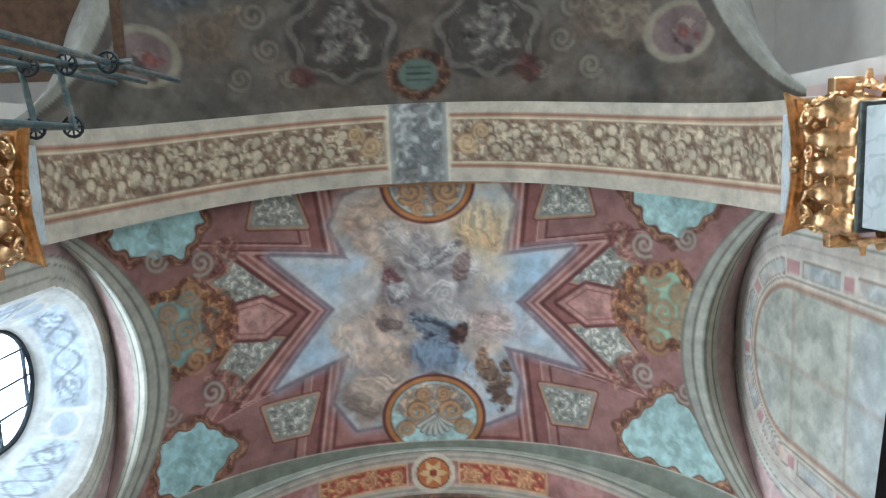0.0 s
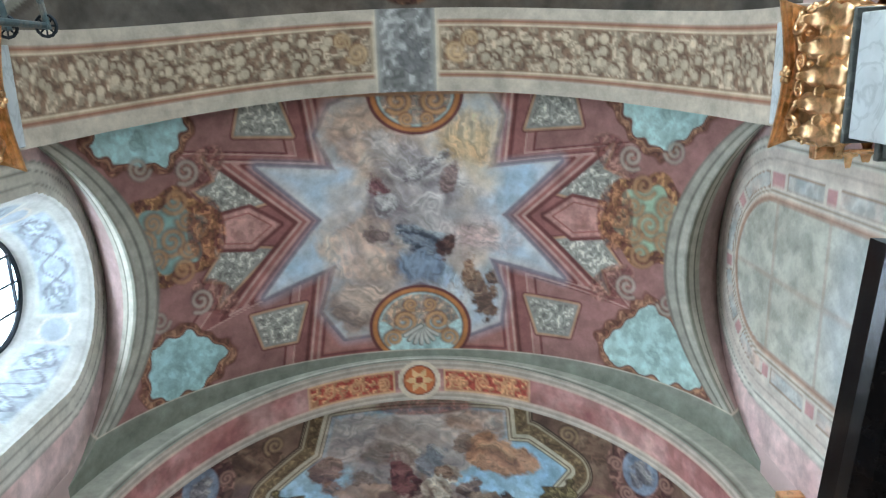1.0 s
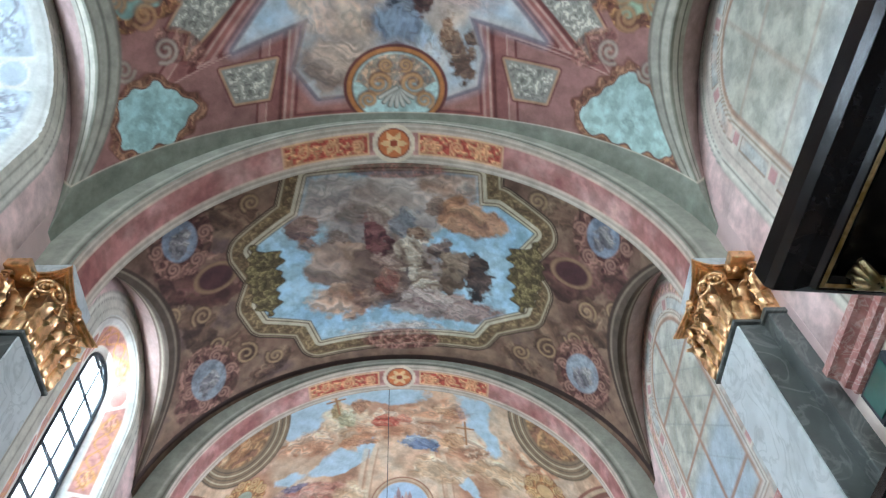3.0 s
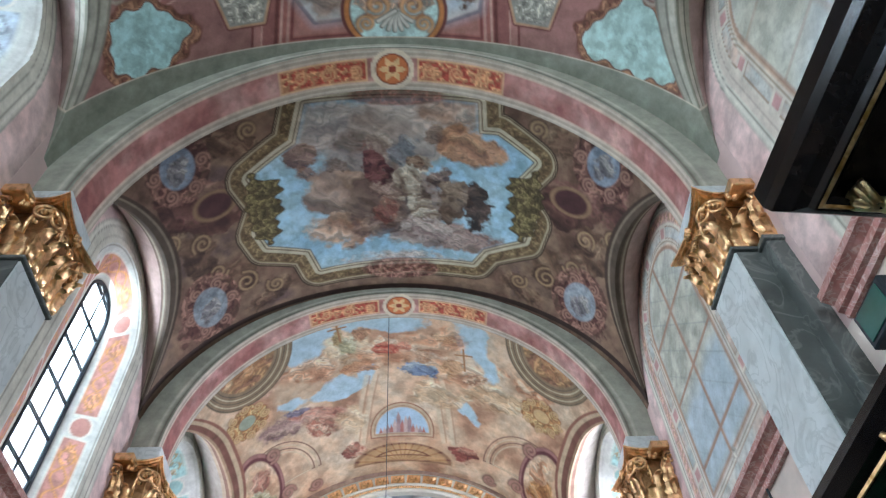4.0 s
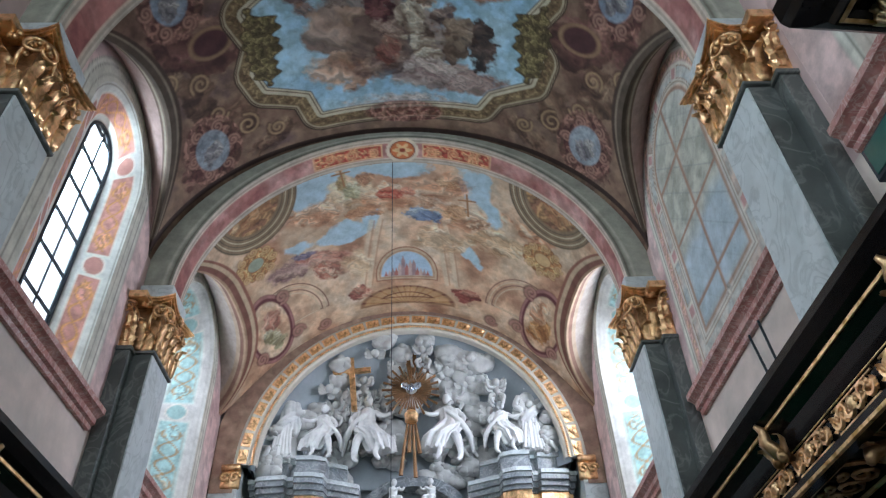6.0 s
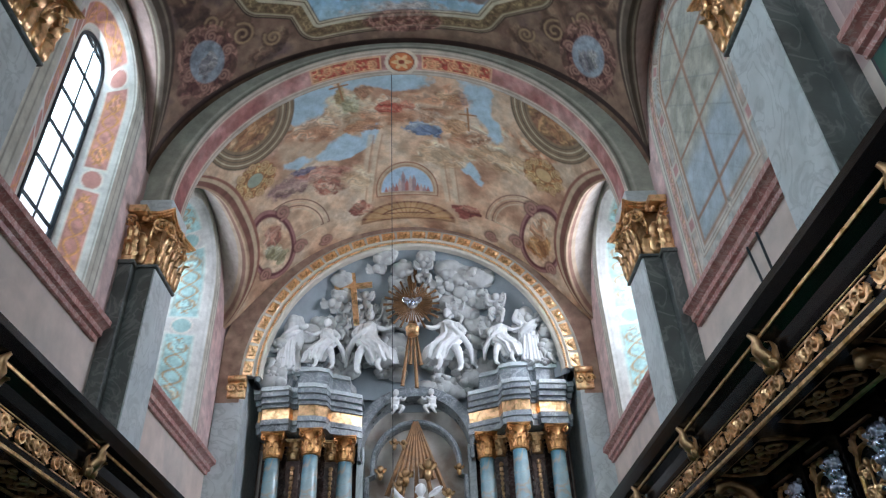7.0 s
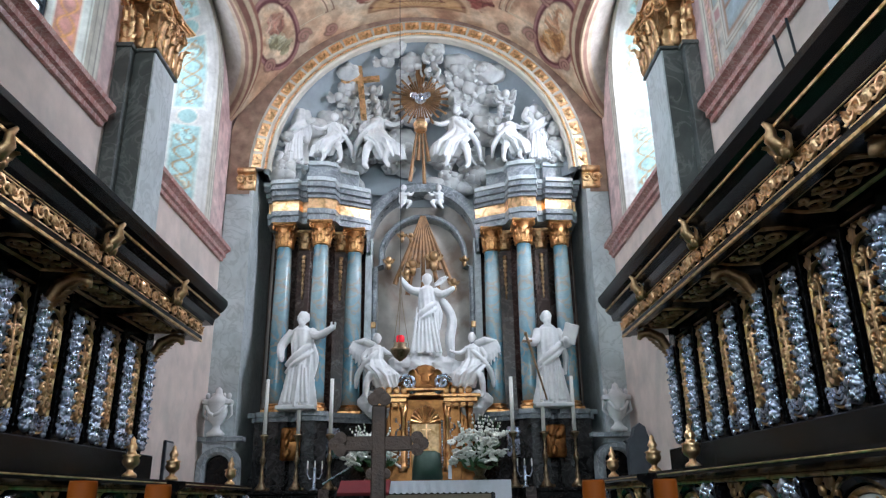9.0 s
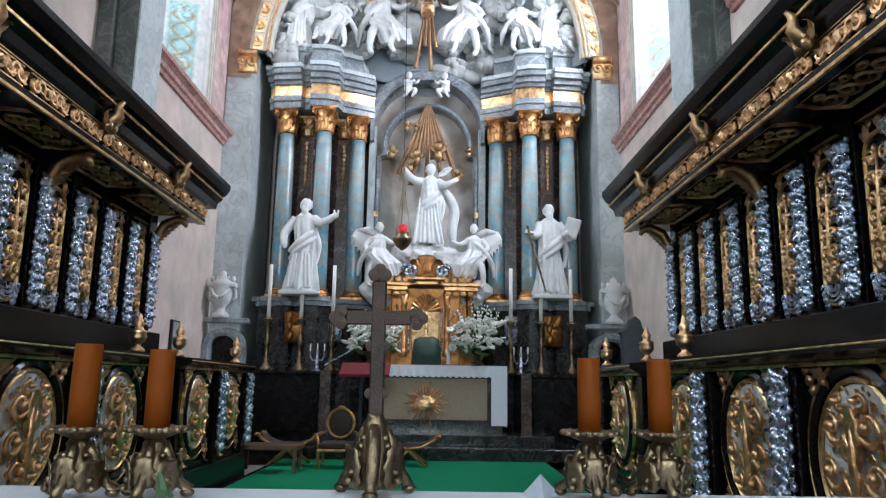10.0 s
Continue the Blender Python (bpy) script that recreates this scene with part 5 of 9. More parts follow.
# ------------------------------------------------------------ carved work
def leaf(bm, m, h, w, curl=0.35, rows=7):
    """A carved acanthus leaf standing in m's xz plane, its tip curling towards -y."""
    front, back = [], []
    for i in range(rows + 1):
        k = i / rows
        wide = w * (0.55 + 0.6 * math.sin(math.pi * min(1, k * 0.9 + 0.08))) * (1 - 0.55 * k ** 3) * (1.18 if i % 2 else 0.86)
        y = -0.06 * h * math.sin(k * 2.2) - curl * h * max(0, k - 0.55) ** 2 * 4
        z = h * (k - max(0, k - 0.72) ** 2 * 2.6)
        f, b = [], []
        for j, q in enumerate((-1, -0.5, 0, 0.5, 1)):
            bulge = (0, 0.035, 0.015, 0.035, 0)[j] * h
            f.append(bm.verts.new(m @ Vector((q * wide / 2, y - bulge, z))))
            b.append(bm.verts.new(m @ Vector((q * wide / 2 * 0.92, y + 0.035 * h, z - 0.01 * h))))
        front.append(f)
        back.append(b)
    for i in range(rows):
        for j in range(4):
            bm.faces.new((front[i][j], front[i][j + 1], front[i + 1][j + 1], front[i + 1][j]))
            bm.faces.new((back[i][j + 1], back[i][j], back[i + 1][j], back[i + 1][j + 1]))
        for j in (0, 4):
            bm.faces.new((front[i][j], front[i + 1][j], back[i + 1][j], back[i][j]))
    for i in (0, rows):
        for j in range(4):
            bm.faces.new((front[i][j], front[i][j + 1], back[i][j + 1], back[i][j]))


def volute(bm, m, r, thick, turns=1.7, n=26, width=0.05):
    """A rolled scroll in m's xz plane, thick along y."""
    pts = [m @ Vector((a, 0, b)) for a, b, _ in spiral(r, turns, n)]
    tube(bm, pts, [width * (1 - 0.55 * i / n) for i in range(n)], 6)
    blob(bm, (0, 0, 0), (r * 0.22, thick, r * 0.22), 8, 5, m)


def pilaster_capital(bm, w, d, h):
    """Leaves, stems and volutes round three sides of a block w wide (y), standing d out from x = 0 towards -x."""
    faces = [(pose(-d, 0, 0, 0, 0, -90), w), (pose(-d / 2, -w / 2, 0), d), (pose(-d / 2, w / 2, 0, 0, 0, 180), d)]
    for m, wide in faces:
        n = 4 if wide > 0.6 else 2
        for i in range(n):
            u = (i + 0.5) / n * wide - wide / 2
            leaf(bm, m @ pose(u, -0.01, 0.0), h * 0.42, wide / n * 0.95)
        for i in range(n + 1 if wide > 0.6 else 1):
            u = (i / n - 0.5) * wide * 0.96 if wide > 0.6 else 0
            leaf(bm, m @ pose(u, -0.025, 0.02), h * 0.68, wide / n * 0.8, 0.3)
        for s in (-1, 1):
            u = s * wide * 0.46
            volute(bm, m @ pose(u, -0.07, h * 0.80, 0, 0, s * 25) @ Matrix.Diagonal((s, 1, 1, 1)), h * 0.155, 0.05, width=0.026)
            tube(bm, [m @ Vector(p) for p in ((s * wide * 0.16, -0.02, h * 0.45), (s * wide * 0.17, -0.05, h * 0.66), (s * wide * 0.28, -0.07, h * 0.84), (s * wide * 0.44, -0.08, h * 0.95))], 0.022, 6)
            if wide > 0.6:
                volute(bm, m @ pose(s * wide * 0.12, -0.06, h * 0.80) @ Matrix.Diagonal((-s, 1, 1, 1)), h * 0.09, 0.03, width=0.018)
        for k in range(5):
            a = 2 * math.pi * k / 5
            blob(bm, (0.045 * math.cos(a), -0.12, h * 0.96 + 0.045 * math.sin(a)), (0.035, 0.03, 0.035), 6, 4, m)
        for k in range(10 if wide > 0.6 else 4):
            rs = random.Random(k)
            blob(bm, (rs.uniform(-0.4, 0.4) * wide, -0.03, h * rs.uniform(0.45, 0.8)), (0.03, 0.035, 0.04), 6, 4, m, 0.3, k)


def abacus(bm, w, d, h, z):
    """The moulded slab on top, its sides hollowed and its corners proud."""
    def outline(g):
        pts = []
        for (x0, y0), (x1, y1) in (((0, -w / 2 - g), (-d - g, -w / 2 - g)), ((-d - g, -w / 2 - g), (-d - g, w / 2 + g)), ((-d - g, w / 2 + g), (0, w / 2 + g))):
            for i in range(8):
                k = i / 8
                hollow = 0.075 * math.sin(math.pi * k)
                nx, ny = (y1 - y0), -(x1 - x0)
                ln = math.hypot(nx, ny)
                pts.append((x0 + (x1 - x0) * k + nx / ln * hollow, y0 + (y1 - y0) * k + ny / ln * hollow))
        pts.append((0, w / 2 + g))
        return pts
    for g, a, b in ((0.10, z, z + h * 0.35), (0.135, z + h * 0.35, z + h * 0.7), (0.16, z + h * 0.7, z + h)):
        prism(bm, outline(g), "z", a, b)


def build_pilaster(z0, w):
    py = thing("pilaster", Matrix(), "grey marbled pilaster with a gilded Corinthian capital", "pilaster", "pilasters along the choir")
    d = WALL - PIER_X
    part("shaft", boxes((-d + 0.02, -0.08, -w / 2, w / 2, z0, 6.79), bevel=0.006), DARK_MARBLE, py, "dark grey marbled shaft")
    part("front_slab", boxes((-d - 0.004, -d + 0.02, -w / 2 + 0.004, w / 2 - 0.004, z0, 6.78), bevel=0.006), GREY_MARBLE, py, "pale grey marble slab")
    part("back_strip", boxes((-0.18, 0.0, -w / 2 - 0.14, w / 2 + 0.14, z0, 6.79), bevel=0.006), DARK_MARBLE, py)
    bm = bmesh.new()
    box(bm, -d - 0.035, 0, -w / 2 - 0.035, w / 2 + 0.035, 6.79, 6.83, 0.008)
    box(bm, -0.21, 0, -w / 2 - 0.17, w / 2 + 0.17, 6.77, 6.83, 0.008)
    part("neck_moulding", bm, DARK_MARBLE, py)
    cap = part("capital", boxes((-d + 0.03, 0, -w / 2 + 0.03, w / 2 - 0.03, 6.83, 7.57)), OLD_GOLD, py, "gilded Corinthian capital")
    bm = bmesh.new()
    pilaster_capital(bm, w, d, 0.74)
    bmesh.ops.translate(bm, verts=bm.verts, vec=(0, 0, 6.83))
    part("acanthus_leaves", bm, GOLD, cap, smooth=True)
    bm = bmesh.new()
    abacus(bm, w, d, 0.10, 7.57)
    part("abacus", bm, GOLD, cap)
    part("impost", boxes((-d - 0.03, 0, -w / 2 + 0.01, w / 2 - 0.01, 7.67, 7.95), bevel=0.01), GREY_MARBLE, py, "plain grey impost block")
    # the half-hidden capital of the strip behind
    for s in (-1, 1):
        bm = bmesh.new()
        m = pose(-0.09, s * (w / 2 + 0.10), 6.83, 0, 0, 0 if s < 0 else 180)
        leaf(bm, m, 0.34, 0.2)
        leaf(bm, m @ pose(0, -0.02, 0.1), 0.5, 0.16)
        volute(bm, m @ pose(-0.06 * s, -0.1, 0.6), 0.1, 0.04, width=0.02)
        box(bm, -0.24, 0, *sorted((s * (w / 2 - 0.02), s * (w / 2 + 0.26))), 7.55, 7.66, 0.01)
        part("strip_capital", bm, GOLD, cap)
    return py


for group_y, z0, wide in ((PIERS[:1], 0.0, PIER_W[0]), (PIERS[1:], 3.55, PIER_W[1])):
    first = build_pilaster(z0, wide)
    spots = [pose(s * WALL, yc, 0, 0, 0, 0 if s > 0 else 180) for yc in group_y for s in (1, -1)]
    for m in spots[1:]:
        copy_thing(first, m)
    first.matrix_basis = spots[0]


def spray(bm, h, w, seed=1, thick=0.022, tiers=5):
    """A carved upright spray: a stem with pairs of curling leaves, in the xz plane, relief towards -y."""
    tube(bm, [(0, -0.02, 0), (0.012, -0.035, h * 0.35), (-0.012, -0.035, h * 0.7), (0, -0.02, h)], [thick, thick, thick * 0.8, thick * 0.4], 6)
    rs = random.Random(seed)
    for i in range(tiers):
        z = h * (0.08 + 0.8 * i / tiers)
        r = w * 0.30 * (1 - 0.35 * i / tiers)
        for s in (-1, 1):
            m = pose(s * w * 0.26, -0.03, z + r * 0.6) @ Matrix.Diagonal((-s, 1, 1, 1)) @ pose(0, 0, 0, 0, 60 + rs.uniform(-15, 15), 0)
            pts = [m @ Vector((a, -0.012 * k / 14, b)) for k, (a, b, _) in enumerate(spiral(r, 1.15, 14))]
            tube(bm, [Vector((0, -0.02, z - r * 0.3))] + pts, [thick * 0.7] + [thick * (1.0 - 0.5 * k / 14) for k in range(14)], 5)
            blob(bm, (s * w * 0.26, -0.04, z + r * 0.6), (r * 0.3, 0.02, r * 0.3), 6, 4, lump=0.3, seed=i)
            for q in (0.25, 0.7):
                blob(bm, (s * w * (0.2 + 0.22 * q), -0.03, z + r * 1.3 * q), (r * 0.26, 0.018, r * 0.16), 6, 4, pose(0, 0, 0), 0.4, i + s)
    blob(bm, (0, -0.03, h), (w * 0.1, 0.025, w * 0.16), 6, 5)


def garland(bm, h, w, seed, n=70):
    """A carved hanging garland: bunches of round fruit between broad curling leaves."""
    rs = random.Random(seed)
    tiers = max(5, n // 14)
    for i in range(tiers):
        z = h * (i + 0.5) / tiers
        for q in range(7):
            a = 2 * math.pi * q / 7 + i
            r = rs.uniform(0.13, 0.20) * w
            blob(bm, (0.27 * w * math.cos(a), -0.03 - 0.022 * rs.random(), z + 0.34 * h / tiers * math.sin(a)), (r, r, r), 7, 5)
        blob(bm, (0, -0.06, z), (0.2 * w, 0.03, 0.2 * w), 8, 6, lump=0.3, seed=i)
        for s in (-1, 1):
            leaf(bm, pose(s * 0.20 * w, -0.03, z - 0.3 * h / tiers, 0, s * rs.uniform(35, 70), 0), 0.55 * w, 0.34 * w, 0.4, rows=5)
            blob(bm, (s * 0.40 * w, -0.025, z + 0.5 * h / tiers), (0.12 * w, 0.02, 0.14 * w), 6, 4, lump=0.4, seed=i)


def arch_moulding(bm, w, h, width, depth, top=True, bottom=True, n=12):
    """A closed narrow frame with rounded ends in the xz plane: inside w by h."""
    def ring(g):
        r = w / 2 + g
        pts = []
        hz = h / 2 - w / 2
        for k in range(n + 1):
            a = math.pi * k / n
            pts.append((r * math.cos(a), hz + r * math.sin(a)))
        for k in range(n + 1):
            a = math.pi + math.pi * k / n
            pts.append((r * math.cos(a), -hz + r * math.sin(a)))
        return pts
    a, b = ring(0), ring(width)
    va = [[bm.verts.new((x, y, z)) for x, z in ring(g)] for g, y in ((0, 0), (0, -depth * 0.5), (width * 0.35, -depth), (width * 0.65, -depth), (width, -depth * 0.4), (width, 0))]
    m = len(a)
    for p, q in zip(va, va[1:]):
        for i in range(m):
            bm.faces.new((p[i], p[(i + 1) % m], q[(i + 1) % m], q[i]))


def oval_ring(bm, rx, rz, width, depth, n=36, lobes=0.0):
    va = []
    for g, y in ((0, 0), (0, -depth * 0.6), (width * 0.4, -depth), (width * 0.8, -depth * 0.7), (width, 0)):
        va.append([bm.verts.new(((rx + g) * math.cos(a) * (1 + lobes * max(0, math.cos(4 * a)) ** 6), y, (rz + g) * math.sin(a) * (1 + lobes * max(0, math.cos(4 * a)) ** 6))) for a in [2 * math.pi * k / n for k in range(n)]])
    for p, q in zip(va, va[1:]):
        for i in range(n):
            bm.faces.new((p[i], p[(i + 1) % n], q[(i + 1) % n], q[i]))


def frieze_scroll(bm, w, h, n=3):
    """A low openwork band of leafy scrolls either side of a boss, w long and h high, in the xz plane."""
    blob(bm, (0, -0.03, 0), (0.04, 0.03, 0.05), 8, 6, lump=0.3, seed=1)
    for s in (-1, 1):
        for i in range(n):
            x = s * (i + 0.65) / (n + 0.4) * w / 2
            up = 1 if i % 2 else -1
            tube(bm, [(x + s * a, -0.02, up * b) for a, b, _ in spiral(h * 0.42, 1.3, 14)], [0.019 - 0.0008 * k for k in range(14)], 5)
            blob(bm, (x, -0.03, 0), (0.017, 0.02, 0.017), 6, 4)
            for t in (-40, 35):
                leaf(bm, pose(x + s * 0.03, -0.012, up * h * 0.12, 0, (90 + t) * s, 0), h * 0.52, h * 0.26, 0.3, rows=4)
        leaf(bm, pose(s * w * 0.44, -0.015, -h * 0.35, 0, s * 20, 0), h * 0.75, h * 0.35, 0.3, rows=5)
    for z in (-h * 0.5, h * 0.5):
        tube(bm, [(-w * 0.5, -0.008, z), (w * 0.5, -0.008, z)], 0.008, 5)


# ------------------------------------------------------------ choir stalls
def mirrored(bm, side):
    # local x runs along +y of the room; local -y points into the room
    m = Matrix(((0, side, 0, 0), (1, 0, 0, 0), (0, 0, 1, 0), (0, 0, 0, 1)))
    bmesh.ops.transform(bm, matrix=m, verts=bm.verts)
    return bm


GILT_LINE = mat("gilt_moulding", (0.66, 0.45, 0.22), 0.36, 1.0, vary=0.3, scale=20, second=(0.35, 0.2, 0.06), bump=0.2)
PALE_GROUND = mat("silver_grey_panel", (0.68, 0.69, 0.69), 0.5, 0.0, vary=0.15, scale=18, second=(0.48, 0.49, 0.48), bump=0.2, bump_scale=120)


def moulding(bm, prof, y0, y1, side, x_wall=3.60):
    """A long moulding with the section (out from the wall, z), along the wall."""
    return prism(bm, [(side * (x_wall - p), z) for p, z in prof], "y", y0, y1)


def choir_stall(side, y0, y1, panels_from):
    st = thing("choir_stall", pose(side * 3.60, (y0 + y1) / 2, 0), "black polished choir stall with gilt and silvered carving under a canopy", "choir stall", "choir stalls along the walls")
    off = Matrix.Translation((-side * 3.60, -(y0 + y1) / 2, 0))

    def p(name, bm, material, parent=st, label="", smooth=False):
        if parent is st:
            bmesh.ops.transform(bm, matrix=off, verts=bm.verts)
        return part(name, bm, material, parent, label, smooth)

    bm = bmesh.new()
    box(bm, *sorted_box(side * 3.36, side * 3.58, y0, y1 - 0.55, 0.0, 3.45))
    box(bm, *sorted_box(side * 3.20, side * 3.36, y0, y1 - 0.55, 1.62, 1.94), 0.01)
    box(bm, *sorted_box(side * 3.10, side * 3.40, y0, y1 - 0.5, 1.54, 1.62), 0.012)
    p("back", bm, BLACK_WOOD, label="black polished back boards")
    p("seat", boxes(sorted_box(side * 2.85, side * 3.36, y0, y1 - 0.6, 0.45, 0.55), sorted_box(side * 2.95, side * 3.36, y0, y1 - 0.62, 0.0, 0.45)), BLACK_WOOD)
    # canopy: soffit, fascia, cornice
    bm = bmesh.new()
    moulding(bm, [(0.02, 3.42), (0.70, 3.42), (0.70, 3.40), (0.80, 3.40), (0.80, 3.47), (0.77, 3.49), (0.77, 3.64), (0.80, 3.66), (0.82, 3.70), (0.02, 3.70)], y0, y1 - 0.38, side)
    canopy = p("canopy", bm, BLACK_WOOD, label="black wooden canopy with gilt frieze")
    bm = bmesh.new()
    moulding(bm, [(0.02, 3.70), (0.82, 3.70), (0.84, 3.78), (0.90, 3.83), (0.90, 3.87), (0.95, 3.90), (1.00, 3.98), (1.00, 4.04), (0.02, 4.04)], y0, y1 - 0.02, side)
    p("cornice", bm, BLACK_WOOD)
    for out, z in ((0.806, 3.405), (0.79, 3.665), (0.905, 3.85)):
        bm = bmesh.new()
        moulding(bm, [(out - 0.02, z - 0.012), (out + 0.008, z - 0.012), (out + 0.008, z + 0.012), (out - 0.02, z + 0.012)], y0, y1 - (0.03 if z > 3.8 else 0.385), side)
        p("gilt_line", bm, GILT_LINE)
    # frieze panels with scrolls
    n = 0
    y = y1 - 0.62
    first_fr = first_eagle = None
    while y > y0 + 0.4:
        if first_fr is None:
            bm = bmesh.new()
            frieze_scroll(bm, 0.52, 0.15)
            mirrored(bm, side)
            first_fr = part("frieze_scroll", bm, GOLD, canopy, "gilded carved scroll band")
            fr = first_fr
        else:
            fr = again("frieze_scroll", first_fr, canopy)
        fr.matrix_basis = off @ Matrix.Translation((side * 2.83, y, 3.565))
        if n % 3 == 1:
            if first_eagle is None:
                bm = bmesh.new()
                tube(bm, [(0, 0.05, -0.05), (0, -0.06, -0.02), (0, -0.13, 0.06), (0, -0.12, 0.15), (0, -0.17, 0.19)], [0.05, 0.06, 0.05, 0.035, 0.015], 7)
                for s2 in (-1, 1):
                    leaf(bm, pose(s2 * 0.03, -0.05, -0.1, 0, s2 * 35, 0), 0.24, 0.09)
                    blob(bm, (s2 * 0.05, -0.06, -0.06), (0.04, 0.05, 0.05), 6, 5, lump=0.3, seed=2)
                mirrored(bm, side)
                first_eagle = part("cornice_bracket", bm, OLD_GOLD, canopy, "small gilded leaf bracket", smooth=True)
                eg = first_eagle
            else:
                eg = again("cornice_bracket", first_eagle, canopy)
            eg.matrix_basis = off @ Matrix.Translation((side * 2.80, y - 0.33, 3.70))
        n += 1
        y -= 0.62
    # gilt ornaments under the soffit
    y, first_o = y1 - 1.35, None
    while y > y0 + 0.5:
        if first_o is None:
            bm = bmesh.new()
            for s2 in (-1, 1):
                for k in range(2):
                    tube(bm, [(s2 * (0.10 + 0.2 * k) + a, b, -0.015) for a, b, _ in spiral(0.11, 1.5, 14)], 0.017, 5)
                    tube(bm, [(s2 * (0.06 + 0.2 * k) + a, -0.12 + b * 0.6, -0.012) for a, b, _ in spiral(0.07, 1.2, 10)], 0.014, 5)
            for q in ((0.42, 0.19), (0.45, 0.215)):
                pts = [(-q[0], -q[1], -0.004), (q[0], -q[1], -0.004), (q[0] + 0.05, 0, -0.004), (q[0], q[1], -0.004), (-q[0], q[1], -0.004), (-q[0] - 0.05, 0, -0.004), (-q[0], -q[1], -0.004)]
                tube(bm, pts, 0.012, 5)
            mirrored(bm, side)
            first_o = part("soffit_ornament", bm, OLD_GOLD, canopy, "gilded carved panel on the soffit")
            o = first_o
        else:
            o = again("soffit_ornament", first_o, canopy)
        o.matrix_basis = off @ Matrix.Translation((side * 3.10, y, 3.418))
        y -= 1.3
    # back: panels with sprays between silver garlands
    y, k, fs, fg, ff, fa, fb = y1 - 0.80, 0, None, None, None, None, None
    while y > panels_from:
        if fs is None:
            bm = bmesh.new()
            garland(bm, 1.17, 0.20, 3, 190)
            mirrored(bm, side)
            fg = tagged(part("silver_garland", bm, SILVER, st, "silvered carved fruit garland", True), kind="stuff")
            g = fg
            bm = bmesh.new()
            spray(bm, 0.86, 0.22, 4)
            for s2 in (-1, 1):
                for q in range(6):
                    zz = 0.06 + 0.15 * q
                    tube(bm, [(s2 * (0.075 + a), -0.012 - 0.004 * (q % 2), zz + b) for a, b, _ in spiral(0.062, 1.4, 12)], [0.016 - 0.0007 * e for e in range(12)], 5)
                    leaf(bm, pose(s2 * 0.05, -0.01, zz - 0.04, 0, s2 * 55, 0), 0.11, 0.05)
            mirrored(bm, side)
            fs = part("gilt_spray", bm, GOLD, st, "gilded carved leaf spray", True)
            sp = fs
            bm = bmesh.new()
            arch_moulding(bm, 0.27, 1.12, 0.03, 0.035)
            mirrored(bm, side)
            ff = part("panel_frame", bm, GILT_LINE, st)
            fr = ff
            bm = bmesh.new()
            for g2 in (0.02, 0.06, 0.10):
                tube(bm, [((0.145 - g2) * math.cos(math.pi + math.pi * q / 12), -0.03, (0.145 - g2) * math.sin(math.pi + math.pi * q / 12)) for q in range(13)], 0.014, 5)
            for s2 in (-1, 1):
                for q in range(4):
                    blob(bm, (s2 * (0.1 + 0.015 * q), -0.03, -0.16 + 0.05 * q), (0.035, 0.025, 0.03), 6, 4, lump=0.4, seed=q)
            mirrored(bm, side)
            fa = part("silver_foot", bm, SILVER, st, "silvered rounded foot of a panel")
            ft = fa
            bm = bmesh.new()
            for s2 in (-1, 1):
                leaf(bm, pose(s2 * 0.12, -0.02, 0.0, 0, -s2 * 30, 0), 0.16, 0.08)
                for q in range(3):
                    blob(bm, (s2 * (0.06 + 0.04 * q), -0.02, 0.12 - 0.03 * q), (0.03, 0.02, 0.03), 6, 4, lump=0.4, seed=q)
            box(bm, -0.2, 0.2, -0.03, 0.0, 0.17, 0.185)
            mirrored(bm, side)
            fb = part("gilt_spandrel", bm, OLD_GOLD, st)
            sa = fb
        else:
            g, sp, fr, ft, sa = again("silver_garland", fg, st), again("gilt_spray", fs, st), again("panel_frame", ff, st), again("silver_foot", fa, st), again("gilt_spandrel", fb, st)
        g.matrix_basis = off @ Matrix.Translation((side * 3.30, y, 2.0))
        sp.matrix_basis = off @ Matrix.Translation((side * 3.35, y - 0.325, 2.16))
        fr.matrix_basis = off @ Matrix.Translation((side * 3.358, y - 0.325, 2.57))
        ft.matrix_basis = off @ Matrix.Translation((side * 3.35, y - 0.325, 2.15))
        sa.matrix_basis = off @ Matrix.Translation((side * 3.35, y - 0.325, 3.10))
        part("upright", boxes(sorted_box(side * 3.32, side * 3.36, y - 0.085, y + 0.085, 1.94, 3.42), bevel=0.008), BLACK_WOOD, st).matrix_basis = off
        if k % 4 == 0:
            bm = bmesh.new()
            pts = [(0, 0.0, -0.55), (0, -0.06, -0.42), (0, -0.08, -0.25), (0, -0.16, -0.1), (0, -0.32, -0.02), (0, -0.42, -0.06), (0, -0.44, -0.12)]
            tube(bm, pts, [0.03, 0.05, 0.06, 0.07, 0.06, 0.05, 0.025], 7)
            for q in range(9):
                leaf(bm, pose(0, -0.04 - 0.04 * q, -0.35 + 0.04 * q, 60, 0, 0), 0.12, 0.1)
            mirrored(bm, side)
            br = part("canopy_bracket", bm, OLD_GOLD, st, "gilded carved bracket under the canopy", True)
            br.matrix_basis = off @ Matrix.Translation((side * 3.34, y + 0.02, 3.40))
        y -= 0.65
        k += 1
    return st


choir_stall(-1, 0.6, 9.78, 1.2)
choir_stall(1, 1.9, 9.78, 2.3)


def finial(bm):
    lathe(bm, [(0.055, 0), (0.06, 0.02), (0.045, 0.035), (0.025, 0.05), (0.025, 0.07), (0.06, 0.10), (0.07, 0.13), (0.06, 0.16), (0.075, 0.175), (0.04, 0.19), (0.03, 0.215), (0.045, 0.235), (0.03, 0.265), (0.018, 0.285), (0.022, 0.3), (0.0, 0.33)], 12)


